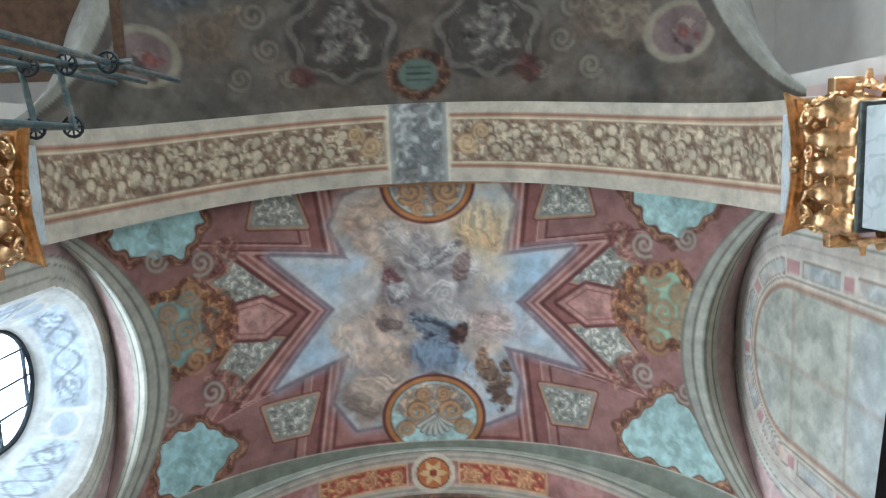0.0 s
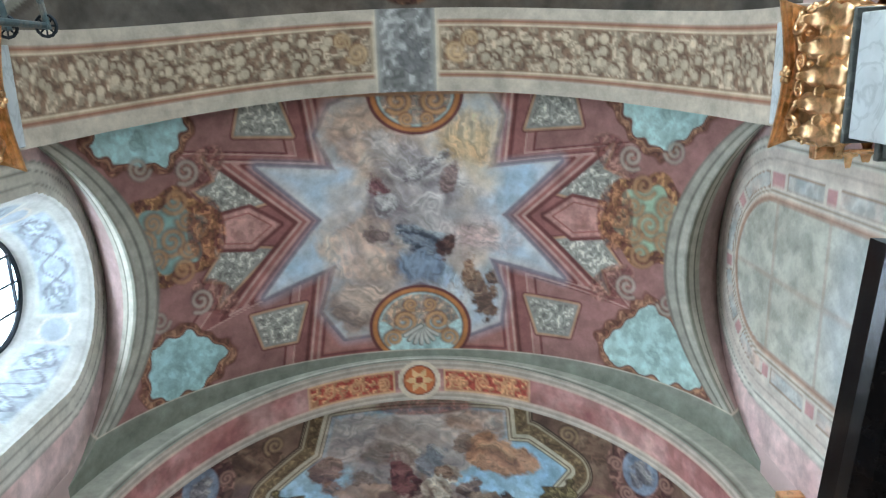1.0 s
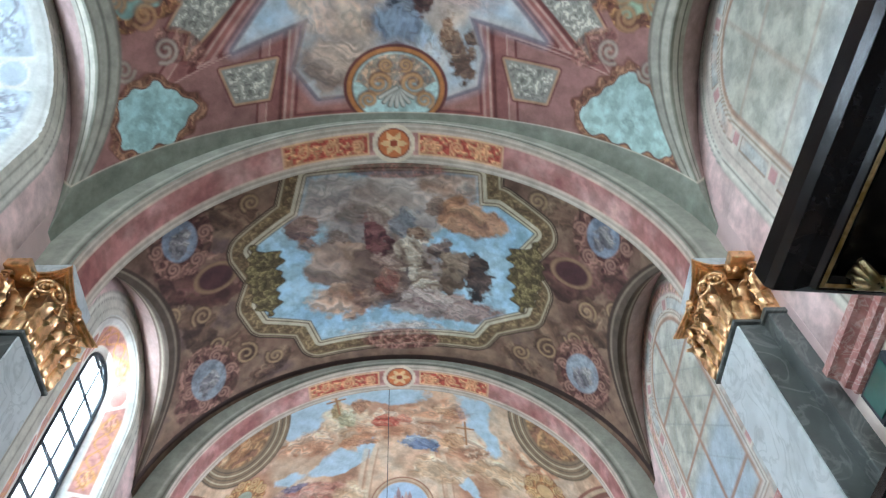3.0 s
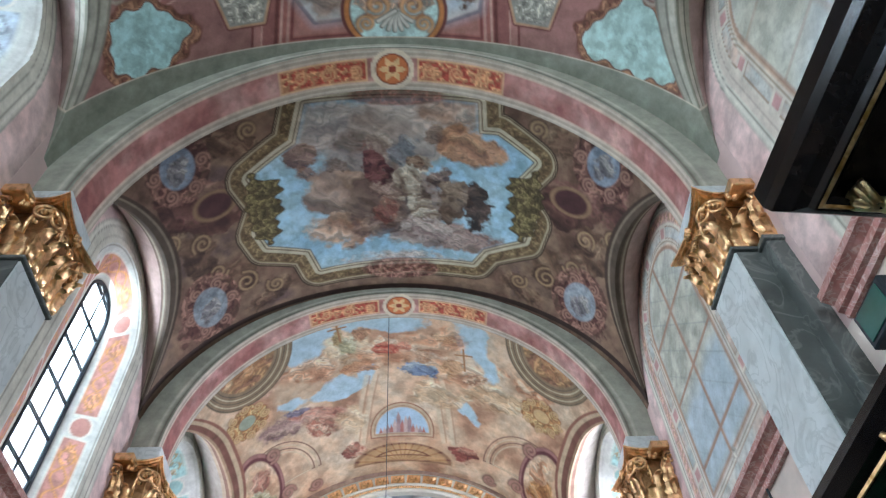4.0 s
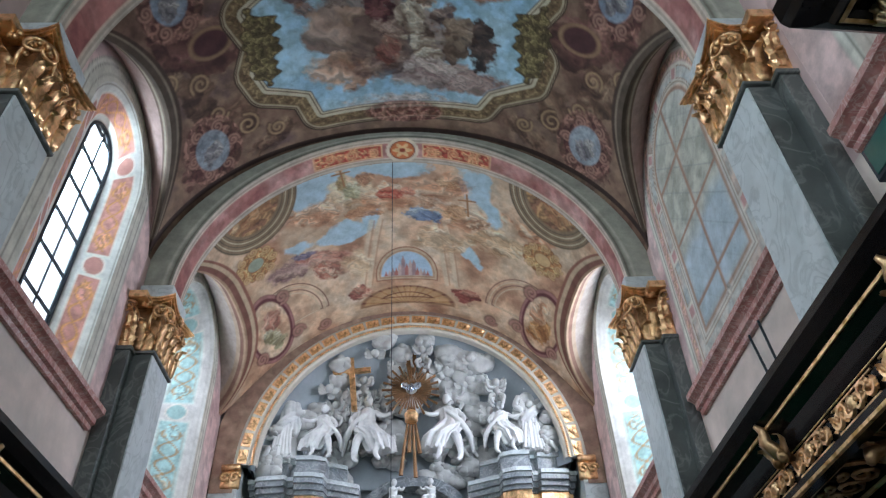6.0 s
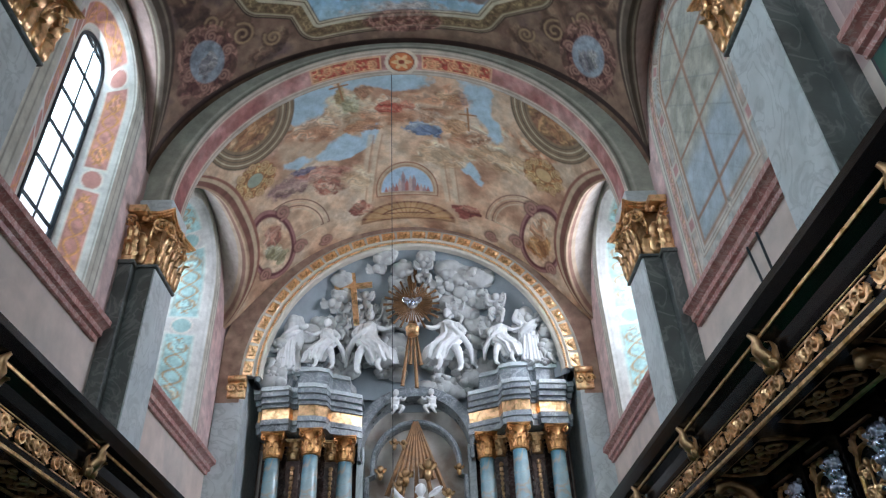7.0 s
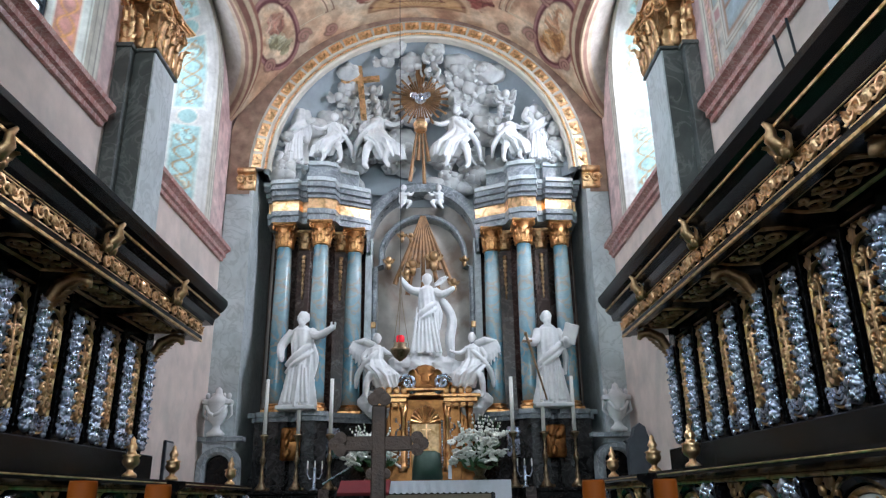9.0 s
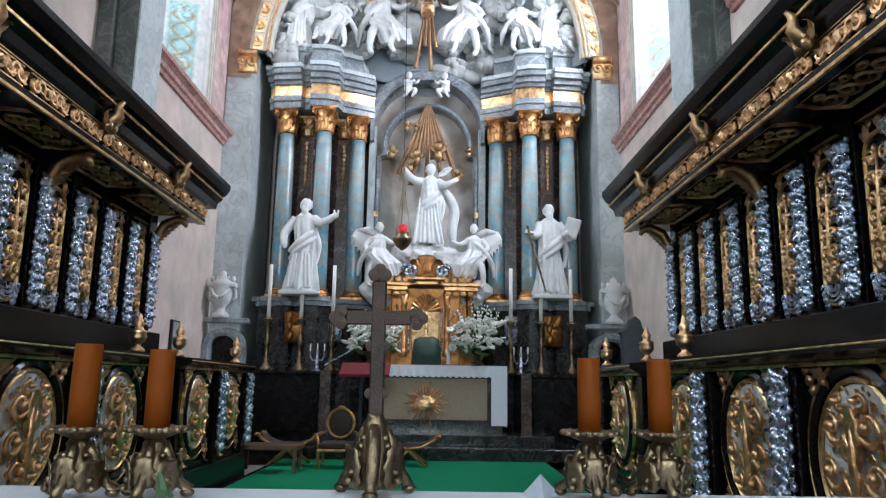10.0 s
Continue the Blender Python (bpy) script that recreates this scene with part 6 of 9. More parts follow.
def prayer_desk(side, y0, y1, ovals, garlands, finials, label):
    ym = (y0 + y1) / 2
    dk = thing("prayer_desk", pose(side * 2.25, ym, 0), label, "prayer desk", "prayer desks before the stalls")
    off = Matrix.Translation((-side * 2.25, -ym, 0))

    def p(name, bm, material, lab="", at=None, smooth=False):
        ob = part(name, bm, material, dk, lab, smooth)
        ob.matrix_basis = off if at is None else off @ Matrix.Translation(at)
        return ob

    p("body", boxes(sorted_box(side * 2.12, side * 2.40, y0, y1, 0.0, 1.46), sorted_box(side * 2.06, side * 2.44, y0 - 0.03, y1 + 0.03, 0.0, 0.5), bevel=0.01), BLACK_WOOD, "black polished panelled front")
    bm = bmesh.new()
    prism(bm, [(side * q, z) for q, z in ((2.14, 1.44), (2.08, 1.46), (2.08, 1.48), (2.0, 1.52), (2.0, 1.57), (2.5, 1.60), (2.5, 1.46))], "y", y0 - 0.06, y1 + 0.06)
    p("ledge", bm, BLACK_WOOD, "black book ledge with gilt edge")
    bm = bmesh.new()
    tube(bm, [(side * 2.07, y0, 1.475), (side * 2.07, y1, 1.475)], 0.012, 6)
    tube(bm, [(side * 2.003, y0 - 0.05, 1.545), (side * 2.003, y1 + 0.05, 1.545)], 0.006, 6)
    p("gilt_line", bm, GILT_LINE)
    shared = {}

    def put(name, make, material, lab, at, smooth=False):
        if name not in shared:
            bm = bmesh.new()
            make(bm)
            mirrored(bm, side)
            shared[name] = p(name, bm, material, lab, at, smooth)
            if name == "silver_garland":
                shared[name]["kind"] = "stuff"
        else:
            o = again(name, shared[name], dk)
            o.matrix_basis = off @ Matrix.Translation(at)

    def ground(bm):
        vs = [bm.verts.new((0.30 * math.cos(a), -0.012, 0.335 * math.sin(a))) for a in [2 * math.pi * k / 36 for k in range(36)]]
        vb = [bm.verts.new((v.co.x, 0.01, v.co.z)) for v in vs]
        bm.faces.new(vs)
        for k in range(36):
            bm.faces.new((vs[k], vs[(k + 1) % 36], vb[(k + 1) % 36], vb[k]))

    def lily(bm):
        """A bold carved lily: a tall middle leaf and two pairs of great scrolls with curling leaves."""
        leaf(bm, pose(0, -0.03, 0.30), 0.28, 0.09, 0.1, rows=9)
        tube(bm, [(0, -0.02, 0.0), (0, -0.045, 0.3), (0, -0.03, 0.5)], [0.030, 0.022, 0.012], 7)
        for s2 in (-1, 1):
            for r, cx, cz, t, w in ((0.082, 0.135, 0.44, 150, 0.018), (0.088, 0.165, 0.24, 170, 0.019), (0.060, 0.100, 0.08, 120, 0.015), (0.048, 0.075, 0.55, 140, 0.013)):
                m = pose(s2 * cx, -0.03, cz) @ Matrix.Diagonal((s2, 1, 1, 1)) @ pose(0, 0, 0, 0, t, 0)
                pts = [m @ Vector((a, -0.03 * k / 16, b)) for k, (a, b, _) in enumerate(spiral(r, 1.25, 16))]
                tube(bm, [Vector((0, -0.03, max(0.02, cz - 0.20)))] + pts, [w * 0.8] + [w * (1.1 - 0.6 * k / 16) for k in range(16)], 6)
                blob(bm, (s2 * cx, -0.06, cz), (r * 0.34, 0.028, r * 0.34), 8, 6, lump=0.3, seed=3)
                for k in range(5):
                    a = math.radians(-60 + 48 * k)
                    leaf(bm, pose(s2 * (cx + r * 0.85 * math.cos(a)), -0.02, cz + r * 0.85 * math.sin(a), 0, s2 * (90 - math.degrees(a)), 0), r * 0.62, r * 0.5, rows=5)
            for q in range(4):
                leaf(bm, pose(s2 * 0.02, -0.035, 0.06 + 0.12 * q, 0, s2 * 42, 0), 0.11, 0.05, 0.3, rows=4)

    def corner(bm):
        for sx in (-1, 1):
            for sz in (-1, 1):
                for k in range(3):
                    leaf(bm, pose(sx * (0.40 - 0.05 * k), -0.015, sz * (0.40 - 0.02 * k), 0, -sx * (40 + 30 * k) if sz > 0 else 180 + sx * (40 + 30 * k), 0), 0.16, 0.07)
                    blob(bm, (sx * (0.34 + 0.03 * k), -0.02, sz * (0.30 + 0.05 * k)), (0.03, 0.02, 0.03), 6, 4, lump=0.4, seed=k)

    for y in ovals:
        a = (side * 2.12, y, 1.05)
        put("oval_ground", ground, PALE_GROUND, "silver-grey oval panel", a)
        put("oval_frame", lambda bm: oval_ring(bm, 0.305, 0.34, 0.03, 0.035, 48), GILT_LINE, "", a)
        put("outer_frame", lambda bm: oval_ring(bm, 0.345, 0.38, 0.06, 0.05, 48), BLACK_WOOD, "", a)
        put("gilt_edge", lambda bm: oval_ring(bm, 0.415, 0.45, 0.016, 0.03, 48), GILT_LINE, "", a)
        put("gilt_spray", lily, GOLD, "gilded carved leaf scrolls", (side * 2.11, y, 0.76), True)
        put("corner_leaves", corner, OLD_GOLD, "", a, True)
    for y in garlands:
        p("upright", boxes(sorted_box(side * 2.06, side * 2.14, y - 0.08, y + 0.08, 0.5, 1.45), bevel=0.01), BLACK_WOOD)
        put("silver_garland", lambda bm: garland(bm, 0.82, 0.19, 9, 130), SILVER, "silvered carved garland", (side * 2.05, y, 0.62), True)
    for y in finials:
        bm = bmesh.new()
        finial(bm)
        p("finial", bm, GOLD, "gilded urn-shaped finial", (side * 2.22, y, 1.585), True)
    return dk


prayer_desk(-1, 1.0, 6.35, (1.9, 3.1, 4.35, 5.6), (2.5, 3.72, 4.98, 6.2), (6.15,), "long black prayer desk with gilded ovals")
prayer_desk(-1, 6.95, 9.35, (7.45, 8.65), (8.05, 9.2), (7.15, 9.2), "short black prayer desk with gilded ovals")
prayer_desk(1, 1.0, 5.75, (2.05, 3.15, 4.22, 5.35), (2.6, 3.68, 4.80), (5.6,), "long black prayer desk with gilded ovals")
prayer_desk(1, 6.45, 8.3, (7.1,), (7.75,), (6.6, 8.15), "short black prayer desk with gilded ovals")

# ------------------------------------------------------------ high altar
BLUE_MARBLE = mat("blue_green_scagliola", (0.13, 0.30, 0.38), 0.2, vary=0.3, scale=1.6, second=(0.34, 0.44, 0.45), vein=(0.40, 0.33, 0.24), bump=0.02, coat=0.5)
BROWN_MARBLE = mat("dark_brown_marble", (0.055, 0.03, 0.025), 0.25, vary=0.3, scale=4, second=(0.03, 0.02, 0.018), vein=(0.12, 0.08, 0.065), bump=0.03, coat=0.3)
BLACK_MARBLE = mat("black_grey_marble", (0.014, 0.013, 0.013), 0.2, vary=0.35, scale=5, second=(0.026, 0.024, 0.024), vein=(0.06, 0.06, 0.06), bump=0.02, coat=0.2)
SLATE = mat("slate_grey_marble", (0.24, 0.27, 0.29), 0.3, vary=0.25, scale=5, second=(0.15, 0.17, 0.185), vein=(0.42, 0.45, 0.47), bump=0.04)
NICHE = mat("pale_stucco_niche", (0.50, 0.47, 0.43), 0.6, vary=0.3, scale=2.2, second=(0.33, 0.25, 0.20), bump=0.1)
CLOUD = mat("pale_stucco_clouds", (0.54, 0.55, 0.54), 0.65, vary=0.12, scale=5, second=(0.44, 0.45, 0.45), bump=0.15)
WAX = mat("white_wax", (0.80, 0.79, 0.74), 0.5, vary=0.04, bump=0.03)
AMBER = mat("amber_wax", (0.20, 0.046, 0.003), 0.6, vary=0.12, scale=10, bump=0.05, spec=0.15)
AMBER.node_tree.nodes["Principled BSDF"].inputs["Subsurface Weight"].default_value = 0.1
AMBER.node_tree.nodes["Principled BSDF"].inputs["Subsurface Radius"].default_value = (0.02, 0.008, 0.003)
ALTAR_GOLD = mat("copper_toned_gilding", (0.74, 0.40, 0.17), 0.34, 1.0, vary=0.3, scale=14, second=(0.40, 0.18, 0.07), bump=0.35, bump_scale=70)
BRASS = mat("old_brass", (0.27, 0.20, 0.125), 0.36, 1.0, vary=0.35, scale=20, second=(0.12, 0.08, 0.045), bump=0.3, bump_scale=120)
BRONZE = mat("dark_bronze", (0.055, 0.033, 0.024), 0.5, 0.4, vary=0.3, scale=25, second=(0.03, 0.02, 0.016), bump=0.3, bump_scale=150)
AY = 13.25            # front of the column screen
AX = 0.08             # middle of the altar


def round_capital(bm, r, h):
    """A small Corinthian capital on a round shaft."""
    lathe(bm, [(r * 0.95, 0), (r * 1.12, h * 0.04), (r * 0.95, h * 0.08), (r * 1.0, h * 0.5), (r * 1.25, h * 0.86)], 12)
    for k in range(8):
        a = k * 45
        leaf(bm, pose(0, 0, h * 0.06, 0, 0, a) @ pose(0, -r * 0.98, 0), h * 0.42, r * 0.8)
        leaf(bm, pose(0, 0, h * 0.2, 0, 0, a + 22.5) @ pose(0, -r * 1.02, 0), h * 0.5, r * 0.75)
    for k in range(4):
        volute(bm, pose(0, 0, h * 0.78, 0, 0, 45 + 90 * k) @ pose(0, -r * 1.45, 0, 0, 0, 90), h * 0.15, 0.03, width=h * 0.035)
    for g, a, b in ((1.35, 0.88, 0.94), (1.5, 0.94, 1.0)):
        pts = []
        for k in range(4):
            t = math.radians(45 + 90 * k)
            c = (r * g * 1.25 * math.cos(t), r * g * 1.25 * math.sin(t))
            t2 = math.radians(90 + 90 * k)
            pts += [c, (r * g * 0.82 * math.cos(t2), r * g * 0.82 * math.sin(t2))]
        prism(bm, pts, "z", h * a, h * b)


def column(parent, x, y, z0, z1, r, first=None):
    """Attic base, swelling shaft and gilded capital, as parts of the retable."""
    col = new("column")
    col.parent = parent
    col.matrix_basis = Matrix.Translation((x, y, 0))
    h = 0.48
    if first:
        for o in first.children:
            again(o.name.split(".")[0], o, col, o.matrix_basis)
        return col
    bm = bmesh.new()
    lathe(bm, [(r * (1 - 0.14 * (k / 10) ** 2), z0 + 0.16 + (z1 - h - z0 - 0.16) * k / 10) for k in range(11)], 24)
    part("shaft", bm, BLUE_MARBLE, col, "blue and cream scagliola shaft", True)
    bm = bmesh.new()
    box(bm, -r * 1.3, r * 1.3, -r * 1.3, r * 1.3, z0, z0 + 0.05, 0.006)
    lathe(bm, [(r * 1.28, z0 + 0.05), (r * 1.34, z0 + 0.07), (r * 1.28, z0 + 0.095), (r * 1.1, z0 + 0.105), (r * 1.08, z0 + 0.125), (r * 1.18, z0 + 0.14), (r * 1.1, z0 + 0.16), (r, z0 + 0.165)], 20)
    part("base", bm, ALTAR_GOLD, col, "gilded moulded base")
    bm = bmesh.new()
    round_capital(bm, r * 1.02, h)
    bmesh.ops.translate(bm, verts=bm.verts, vec=(0, 0, z1 - h))
    part("capital", bm, ALTAR_GOLD, col, "gilded Corinthian capital", True)
    return col


def curve_front(x):
    """How far the altar's wings come forward, by the distance from the middle."""
    a = abs(x)
    return AY + 0.55 - 0.55 * min(1.0, max(0, (a - 0.9) / 1.0)) ** 0.8 + 0.10 * max(0, (a - 2.1)) ** 2


def wing_slab(bm, side, x0, x1, grow, z0, z1, breaks=((1.95, 0.30, 0.22), (2.68, 0.30, 0.12)), n=40):
    """A slab whose front follows the altar's curve and breaks forward over the columns."""
    pts = []
    for k in range(n + 1):
        a = x0 + (x1 - x0) * k / n
        y = curve_front(a) - grow
        for c, w, out in breaks:
            if abs(a - c) < w:
                y -= out
        pts.append((AX + side * a, y))
    pts += [(AX + side * (x1 + grow * 0.3), pts[-1][1]), (AX + side * (x1 + grow * 0.3), 14.3), (AX + side * x0, 14.3)]
    prism(bm, pts, "z", z0, z1)


retable = thing("high_altar_retable", pose(AX, 13.9, 0), "tall marble retable with blue columns and gilded capitals", "altar retable")
R0 = Matrix.Translation((-AX, -13.9, 0))


def rpart(name, bm, material, label="", smooth=False, parent=None):
    ob = part(name, bm, material, parent or retable, label, smooth)
    if parent is None:
        ob.matrix_basis = R0
    return ob


for s in (-1, 1):
    bm = bmesh.new()
    wing_slab(bm, s, 0.95, 3.05, 0.25, 0.0, 1.62)
    rpart("altar_base", bm, BLACK_MARBLE, "black marble base")
    bm = bmesh.new()
    wing_slab(bm, s, 0.95, 3.0, 0.20, 1.62, 1.78)
    wing_slab(bm, s, 0.95, 2.95, 0.14, 1.78, 2.72)
    rpart("pedestal", bm, BLACK_MARBLE, "black-grey marble pedestals")
    bm = bmesh.new()
    wing_slab(bm, s, 0.95, 3.0, 0.20, 2.72, 2.80)
    wing_slab(bm, s, 0.95, 3.05, 0.26, 2.80, 2.88)
    rpart("pedestal_cornice", bm, SLATE)
    # back screen behind the columns
    bm = bmesh.new()
    wing_slab(bm, s, 1.12, 3.0, -0.42, 2.88, 6.5, breaks=())
    rpart("back_screen", bm, BROWN_MARBLE, "dark brown marble screen")
    for c in (1.62, 2.33):
        bm = boxes(sorted_box(AX + s * (c - 0.13), AX + s * (c + 0.13), curve_front(c) + 0.12, curve_front(c) + 0.5, 2.88, 6.5), bevel=0.01)
        rpart("inner_pilaster", bm, BROWN_MARBLE)
        bm = bmesh.new()
        for k in range(10):
            blob(bm, (AX + s * c, curve_front(c) + 0.10, 5.9 - 0.09 * k), (0.05 - 0.003 * k, 0.03, 0.05), 6, 4, lump=0.4, seed=k)
        rpart("gilt_pendant", bm, OLD_GOLD)
        bm = bmesh.new()
        round_capital(bm, 0.13, 0.4)
        bmesh.ops.translate(bm, verts=bm.verts, vec=(AX + s * c, curve_front(c) + 0.2, 6.05))
        rpart("pilaster_capital", bm, OLD_GOLD)
    # entablature: architrave, gilded frieze, stepped cornice
    for g, z0, z1, m, nm in ((0.18, 6.50, 6.62, SLATE, "architrave"), (0.22, 6.62, 6.72, SLATE, "architrave"), (0.17, 6.72, 6.95, GOLD, "frieze"), (0.22, 6.95, 7.02, SLATE, "cornice"), (0.30, 7.02, 7.12, SLATE, "cornice"), (0.38, 7.12, 7.22, SLATE, "cornice"), (0.42, 7.22, 7.30, GREY_MARBLE, "cornice"), (0.2, 7.30, 7.62, SLATE, "attic"), (0.26, 7.62, 7.70, GREY_MARBLE, "attic")):
        bm = bmesh.new()
        wing_slab(bm, s, 1.05 if nm != "attic" else 1.3, 2.98, g, z0, z1)
        rpart(nm, bm, m, "gilded frieze" if nm == "frieze" else "")

first_col = None
for s in (-1, 1):
    for a, fwd in ((1.36, 0.0), (1.95, 0.20), (2.68, 0.10)):
        c = column(retable, s * a, curve_front(a) - fwd - 13.9 + 0.02, 2.88, 6.50, 0.165, first_col)
        first_col = first_col or c

# the niche between, with its arched moulding
def arched(bm, half, z_spring, z0, x_mid, y0, y1, width, n=28, ear=0.0):
    """A moulded arch band: upright jambs and a round head."""
    def line(g):
        pts = [(x_mid - half - g, z0), (x_mid - half - g, z_spring - 0.25)]
        if ear:
            pts += [(x_mid - half - g + ear, z_spring - 0.2), (x_mid - half - g + ear, z_spring)]
        r = half + g - ear
        pts += [(x_mid - r * math.cos(math.pi * k / n), z_spring + r * math.sin(math.pi * k / n)) for k in range(n + 1)]
        if ear:
            pts += [(x_mid + half + g - ear, z_spring - 0.2)]
        return pts + [(x_mid + half + g, z_spring - 0.25), (x_mid + half + g, z0)]
    rows = [[bm.verts.new((x, y, z)) for x, z in line(g)] for g, y in ((0, y1), (0, y0 + 0.03), (width * 0.3, y0), (width * 0.7, y0), (width, y0 + 0.04), (width, y1))]
    for p, q in zip(rows, rows[1:]):
        for i in range(len(p) - 1):
            bm.faces.new((p[i], p[i + 1], q[i + 1], q[i]))


bm = boxes((AX - 1.15, AX + 1.15, 14.0, 14.3, 1.6, 7.5))
rpart("niche_back", bm, NICHE, "pale stained stucco niche")
bm = bmesh.new()
arched(bm, 0.92, 6.05, 2.88, AX, 13.72, 14.05, 0.10, ear=0.12)
rpart("niche_frame", bm, SLATE, "slate-grey moulded niche frame")
bm = bmesh.new()
arched(bm, 1.06, 6.30, 6.4, AX, 13.5, 14.2, 0.22)
rpart("niche_arch", bm, SLATE, "slate-grey arch over the niche")
for s in (-1, 1):
    rpart("niche_side", boxes(sorted_box(AX + s * 1.02, AX + s * 1.16, 13.7, 14.1, 2.88, 6.4), bevel=0.01), GREY_MARBLE)
    rpart("gilt_clasp", boxes(sorted_box(AX + s * 0.93, AX + s * 1.03, 13.69, 13.8, 4.55, 4.68), bevel=0.015), GOLD)


def rays(bm, cx, y, cz, r0, r1, a0, a1, n, wide=0.03, seed=1):
    """Gilded rays fanning in the xz plane."""
    rs = random.Random(seed)
    for k in range(n):
        a = a0 + (a1 - a0) * k / max(1, n - 1)
        r = r1 * (0.72 if k % 2 else 1.0) * rs.uniform(0.92, 1.05)
        c, s = math.cos(a), math.sin(a)
        p, q = Vector((cx + c * r0, y, cz + s * r0)), Vector((cx + c * r, y, cz + s * r))
        t = Vector((-s, 0, c))
        w0, w1 = wide * 0.35, wide
        vs = [p - t * w0, p + t * w0, q + t * w1, q - t * w1]
        f = [bm.verts.new(v + Vector((0, -0.01, 0))) for v in vs]
        b = [bm.verts.new(v + Vector((0, 0.02, 0))) for v in vs]
        m0, m1 = bm.verts.new(p + Vector((0, -0.02, 0))), bm.verts.new(q + Vector((0, -0.035, 0)))
        for face in ((f[0], m0, m1, f[3]), (m0, f[1], f[2], m1), (f[1], b[1], b[2], f[2]), (b[0], f[0], f[3], b[3]), (f[3], m1, f[2], b[2], b[3]), (b[1], b[0], b[3], b[2]), (f[0], b[0], b[1], f[1], m0)):
            bm.faces.new(face)


gl = thing("niche_glory", pose(AX, 13.62, 5.0), "gilded rays with small gilded cherubs behind the statue", "altar ornament")
bm = bmesh.new()
rays(bm, 0, 0.0, 1.95, 0.1, 1.75, math.radians(-110), math.radians(-70), 9, 0.05)
RAY_GILT = mat("dull_bronze_gilding", (0.25, 0.13, 0.055), 0.6, 0.35, vary=0.3, scale=12, second=(0.15, 0.08, 0.035), bump=0.2)
tagged(part("ray_fan", bm, RAY_GILT, gl, "fan of gilded rays"), kind="stuff")
rs = random.Random(4)
for x, z, q in ((-0.42, 1.42, 0.10), (-0.24, 1.40, 0.09), (-0.68, 0.88, 0.12), (0.82, 0.90, 0.10), (-0.20, 0.80, 0.15), (0.22, 0.95, 0.18), (0.60, 0.42, 0.12), (-0.32, 0.62, 0.13)):
    bm = bmesh.new()
    blob(bm, (x, -0.12, z), (q * 0.55, q * 0.5, q * 0.6), 8, 6, lump=0.2, seed=int(q * 100))
    for s in (-1, 1):
        leaf(bm, pose(x + s * q * 0.3, -0.08, z - q * 0.5, 0, s * 45, 0), q * 1.1, q * 0.5)
    blob(bm, (x, -0.1, z - q), (q * 0.5, q * 0.4, q * 0.7), 7, 5, lump=0.4, seed=3)
    part("cherub_ornament", bm, OLD_GOLD, gl, smooth=True)


# ------------------------------------------------------------ statues: single plain meshes
def drapery(bm, pts, radii, folds=9, depth=0.16, seed=0, seg=56, flat=0.8):
    """A robe: rings along a bent line, gathered into folds that deepen towards the hem."""
    rows = []
    n = len(pts)
    for i, (p, r) in enumerate(zip(pts, radii)):
        k = 1 - i / (n - 1)
        row = []
        for j in range(seg):
            a = 2 * math.pi * j / seg
            w = 1 + depth * 1.5 * k * ((1 - 2 * abs(math.sin(folds * 0.5 * a + seed + 1.3 * k))) * 0.6 + math.sin((folds + 4) * a + 2 * seed - 2 * k) * 0.35) + 0.08 * noise.noise(Vector((math.cos(a) * 1.6, math.sin(a) * 1.6, p[2] * 3 + seed)))
            row.append(bm.verts.new((p[0] + r * w * math.cos(a), p[1] + r * w * flat * math.sin(a), p[2] + 0.03 * k * math.sin(3 * a + seed))))
        rows.append(row)
    for a, b in zip(rows, rows[1:]):
        for j in range(seg):
            bm.faces.new((a[j], a[(j + 1) % seg], b[(j + 1) % seg], b[j]))
    bm.faces.new(rows[0][::-1])
    bm.faces.new(rows[-1])


def limb(bm, pts, radii, seg=9):
    """A sleeved or bare limb, smoothed along its line."""
    out, rr = [], []
    P = [Vector(p) for p in pts]
    for i in range(len(P) - 1):
        p0, p1, p2, p3 = P[max(0, i - 1)], P[i], P[i + 1], P[min(len(P) - 1, i + 2)]
        for k in range(4):
            t = k / 4
            out.append(0.5 * ((2 * p1) + (p2 - p0) * t + (2 * p0 - 5 * p1 + 4 * p2 - p3) * t * t + (3 * p1 - p0 - 3 * p2 + p3) * t ** 3))
            rr.append(radii[i] + (radii[i + 1] - radii[i]) * t)
    out.append(P[-1])
    rr.append(radii[-1])
    tube(bm, out, rr, seg)


def wing(bm, base, tip, size, sgn):
    """A feathered wing: a fan of overlapping flat feathers."""
    b, t = Vector(base), Vector(tip)
    for k in range(9):
        q = k / 8
        root = b.lerp(t, q)
        end = root + Vector((sgn * 0.06 * size * k * 0.35, 0.02, -size * (0.45 + 0.35 * math.sin(math.pi * q))))
        tube(bm, [root, root.lerp(end, 0.5) + Vector((0, -0.02, 0)), end], [0.035 * size * 2, 0.05 * size * 2, 0.012 * size], 7, 0.35)
    tube(bm, [b, b.lerp(t, 0.5) + Vector((0, -0.03, 0.05 * size)), t], [0.05 * size * 2, 0.06 * size * 2, 0.03 * size], 8)


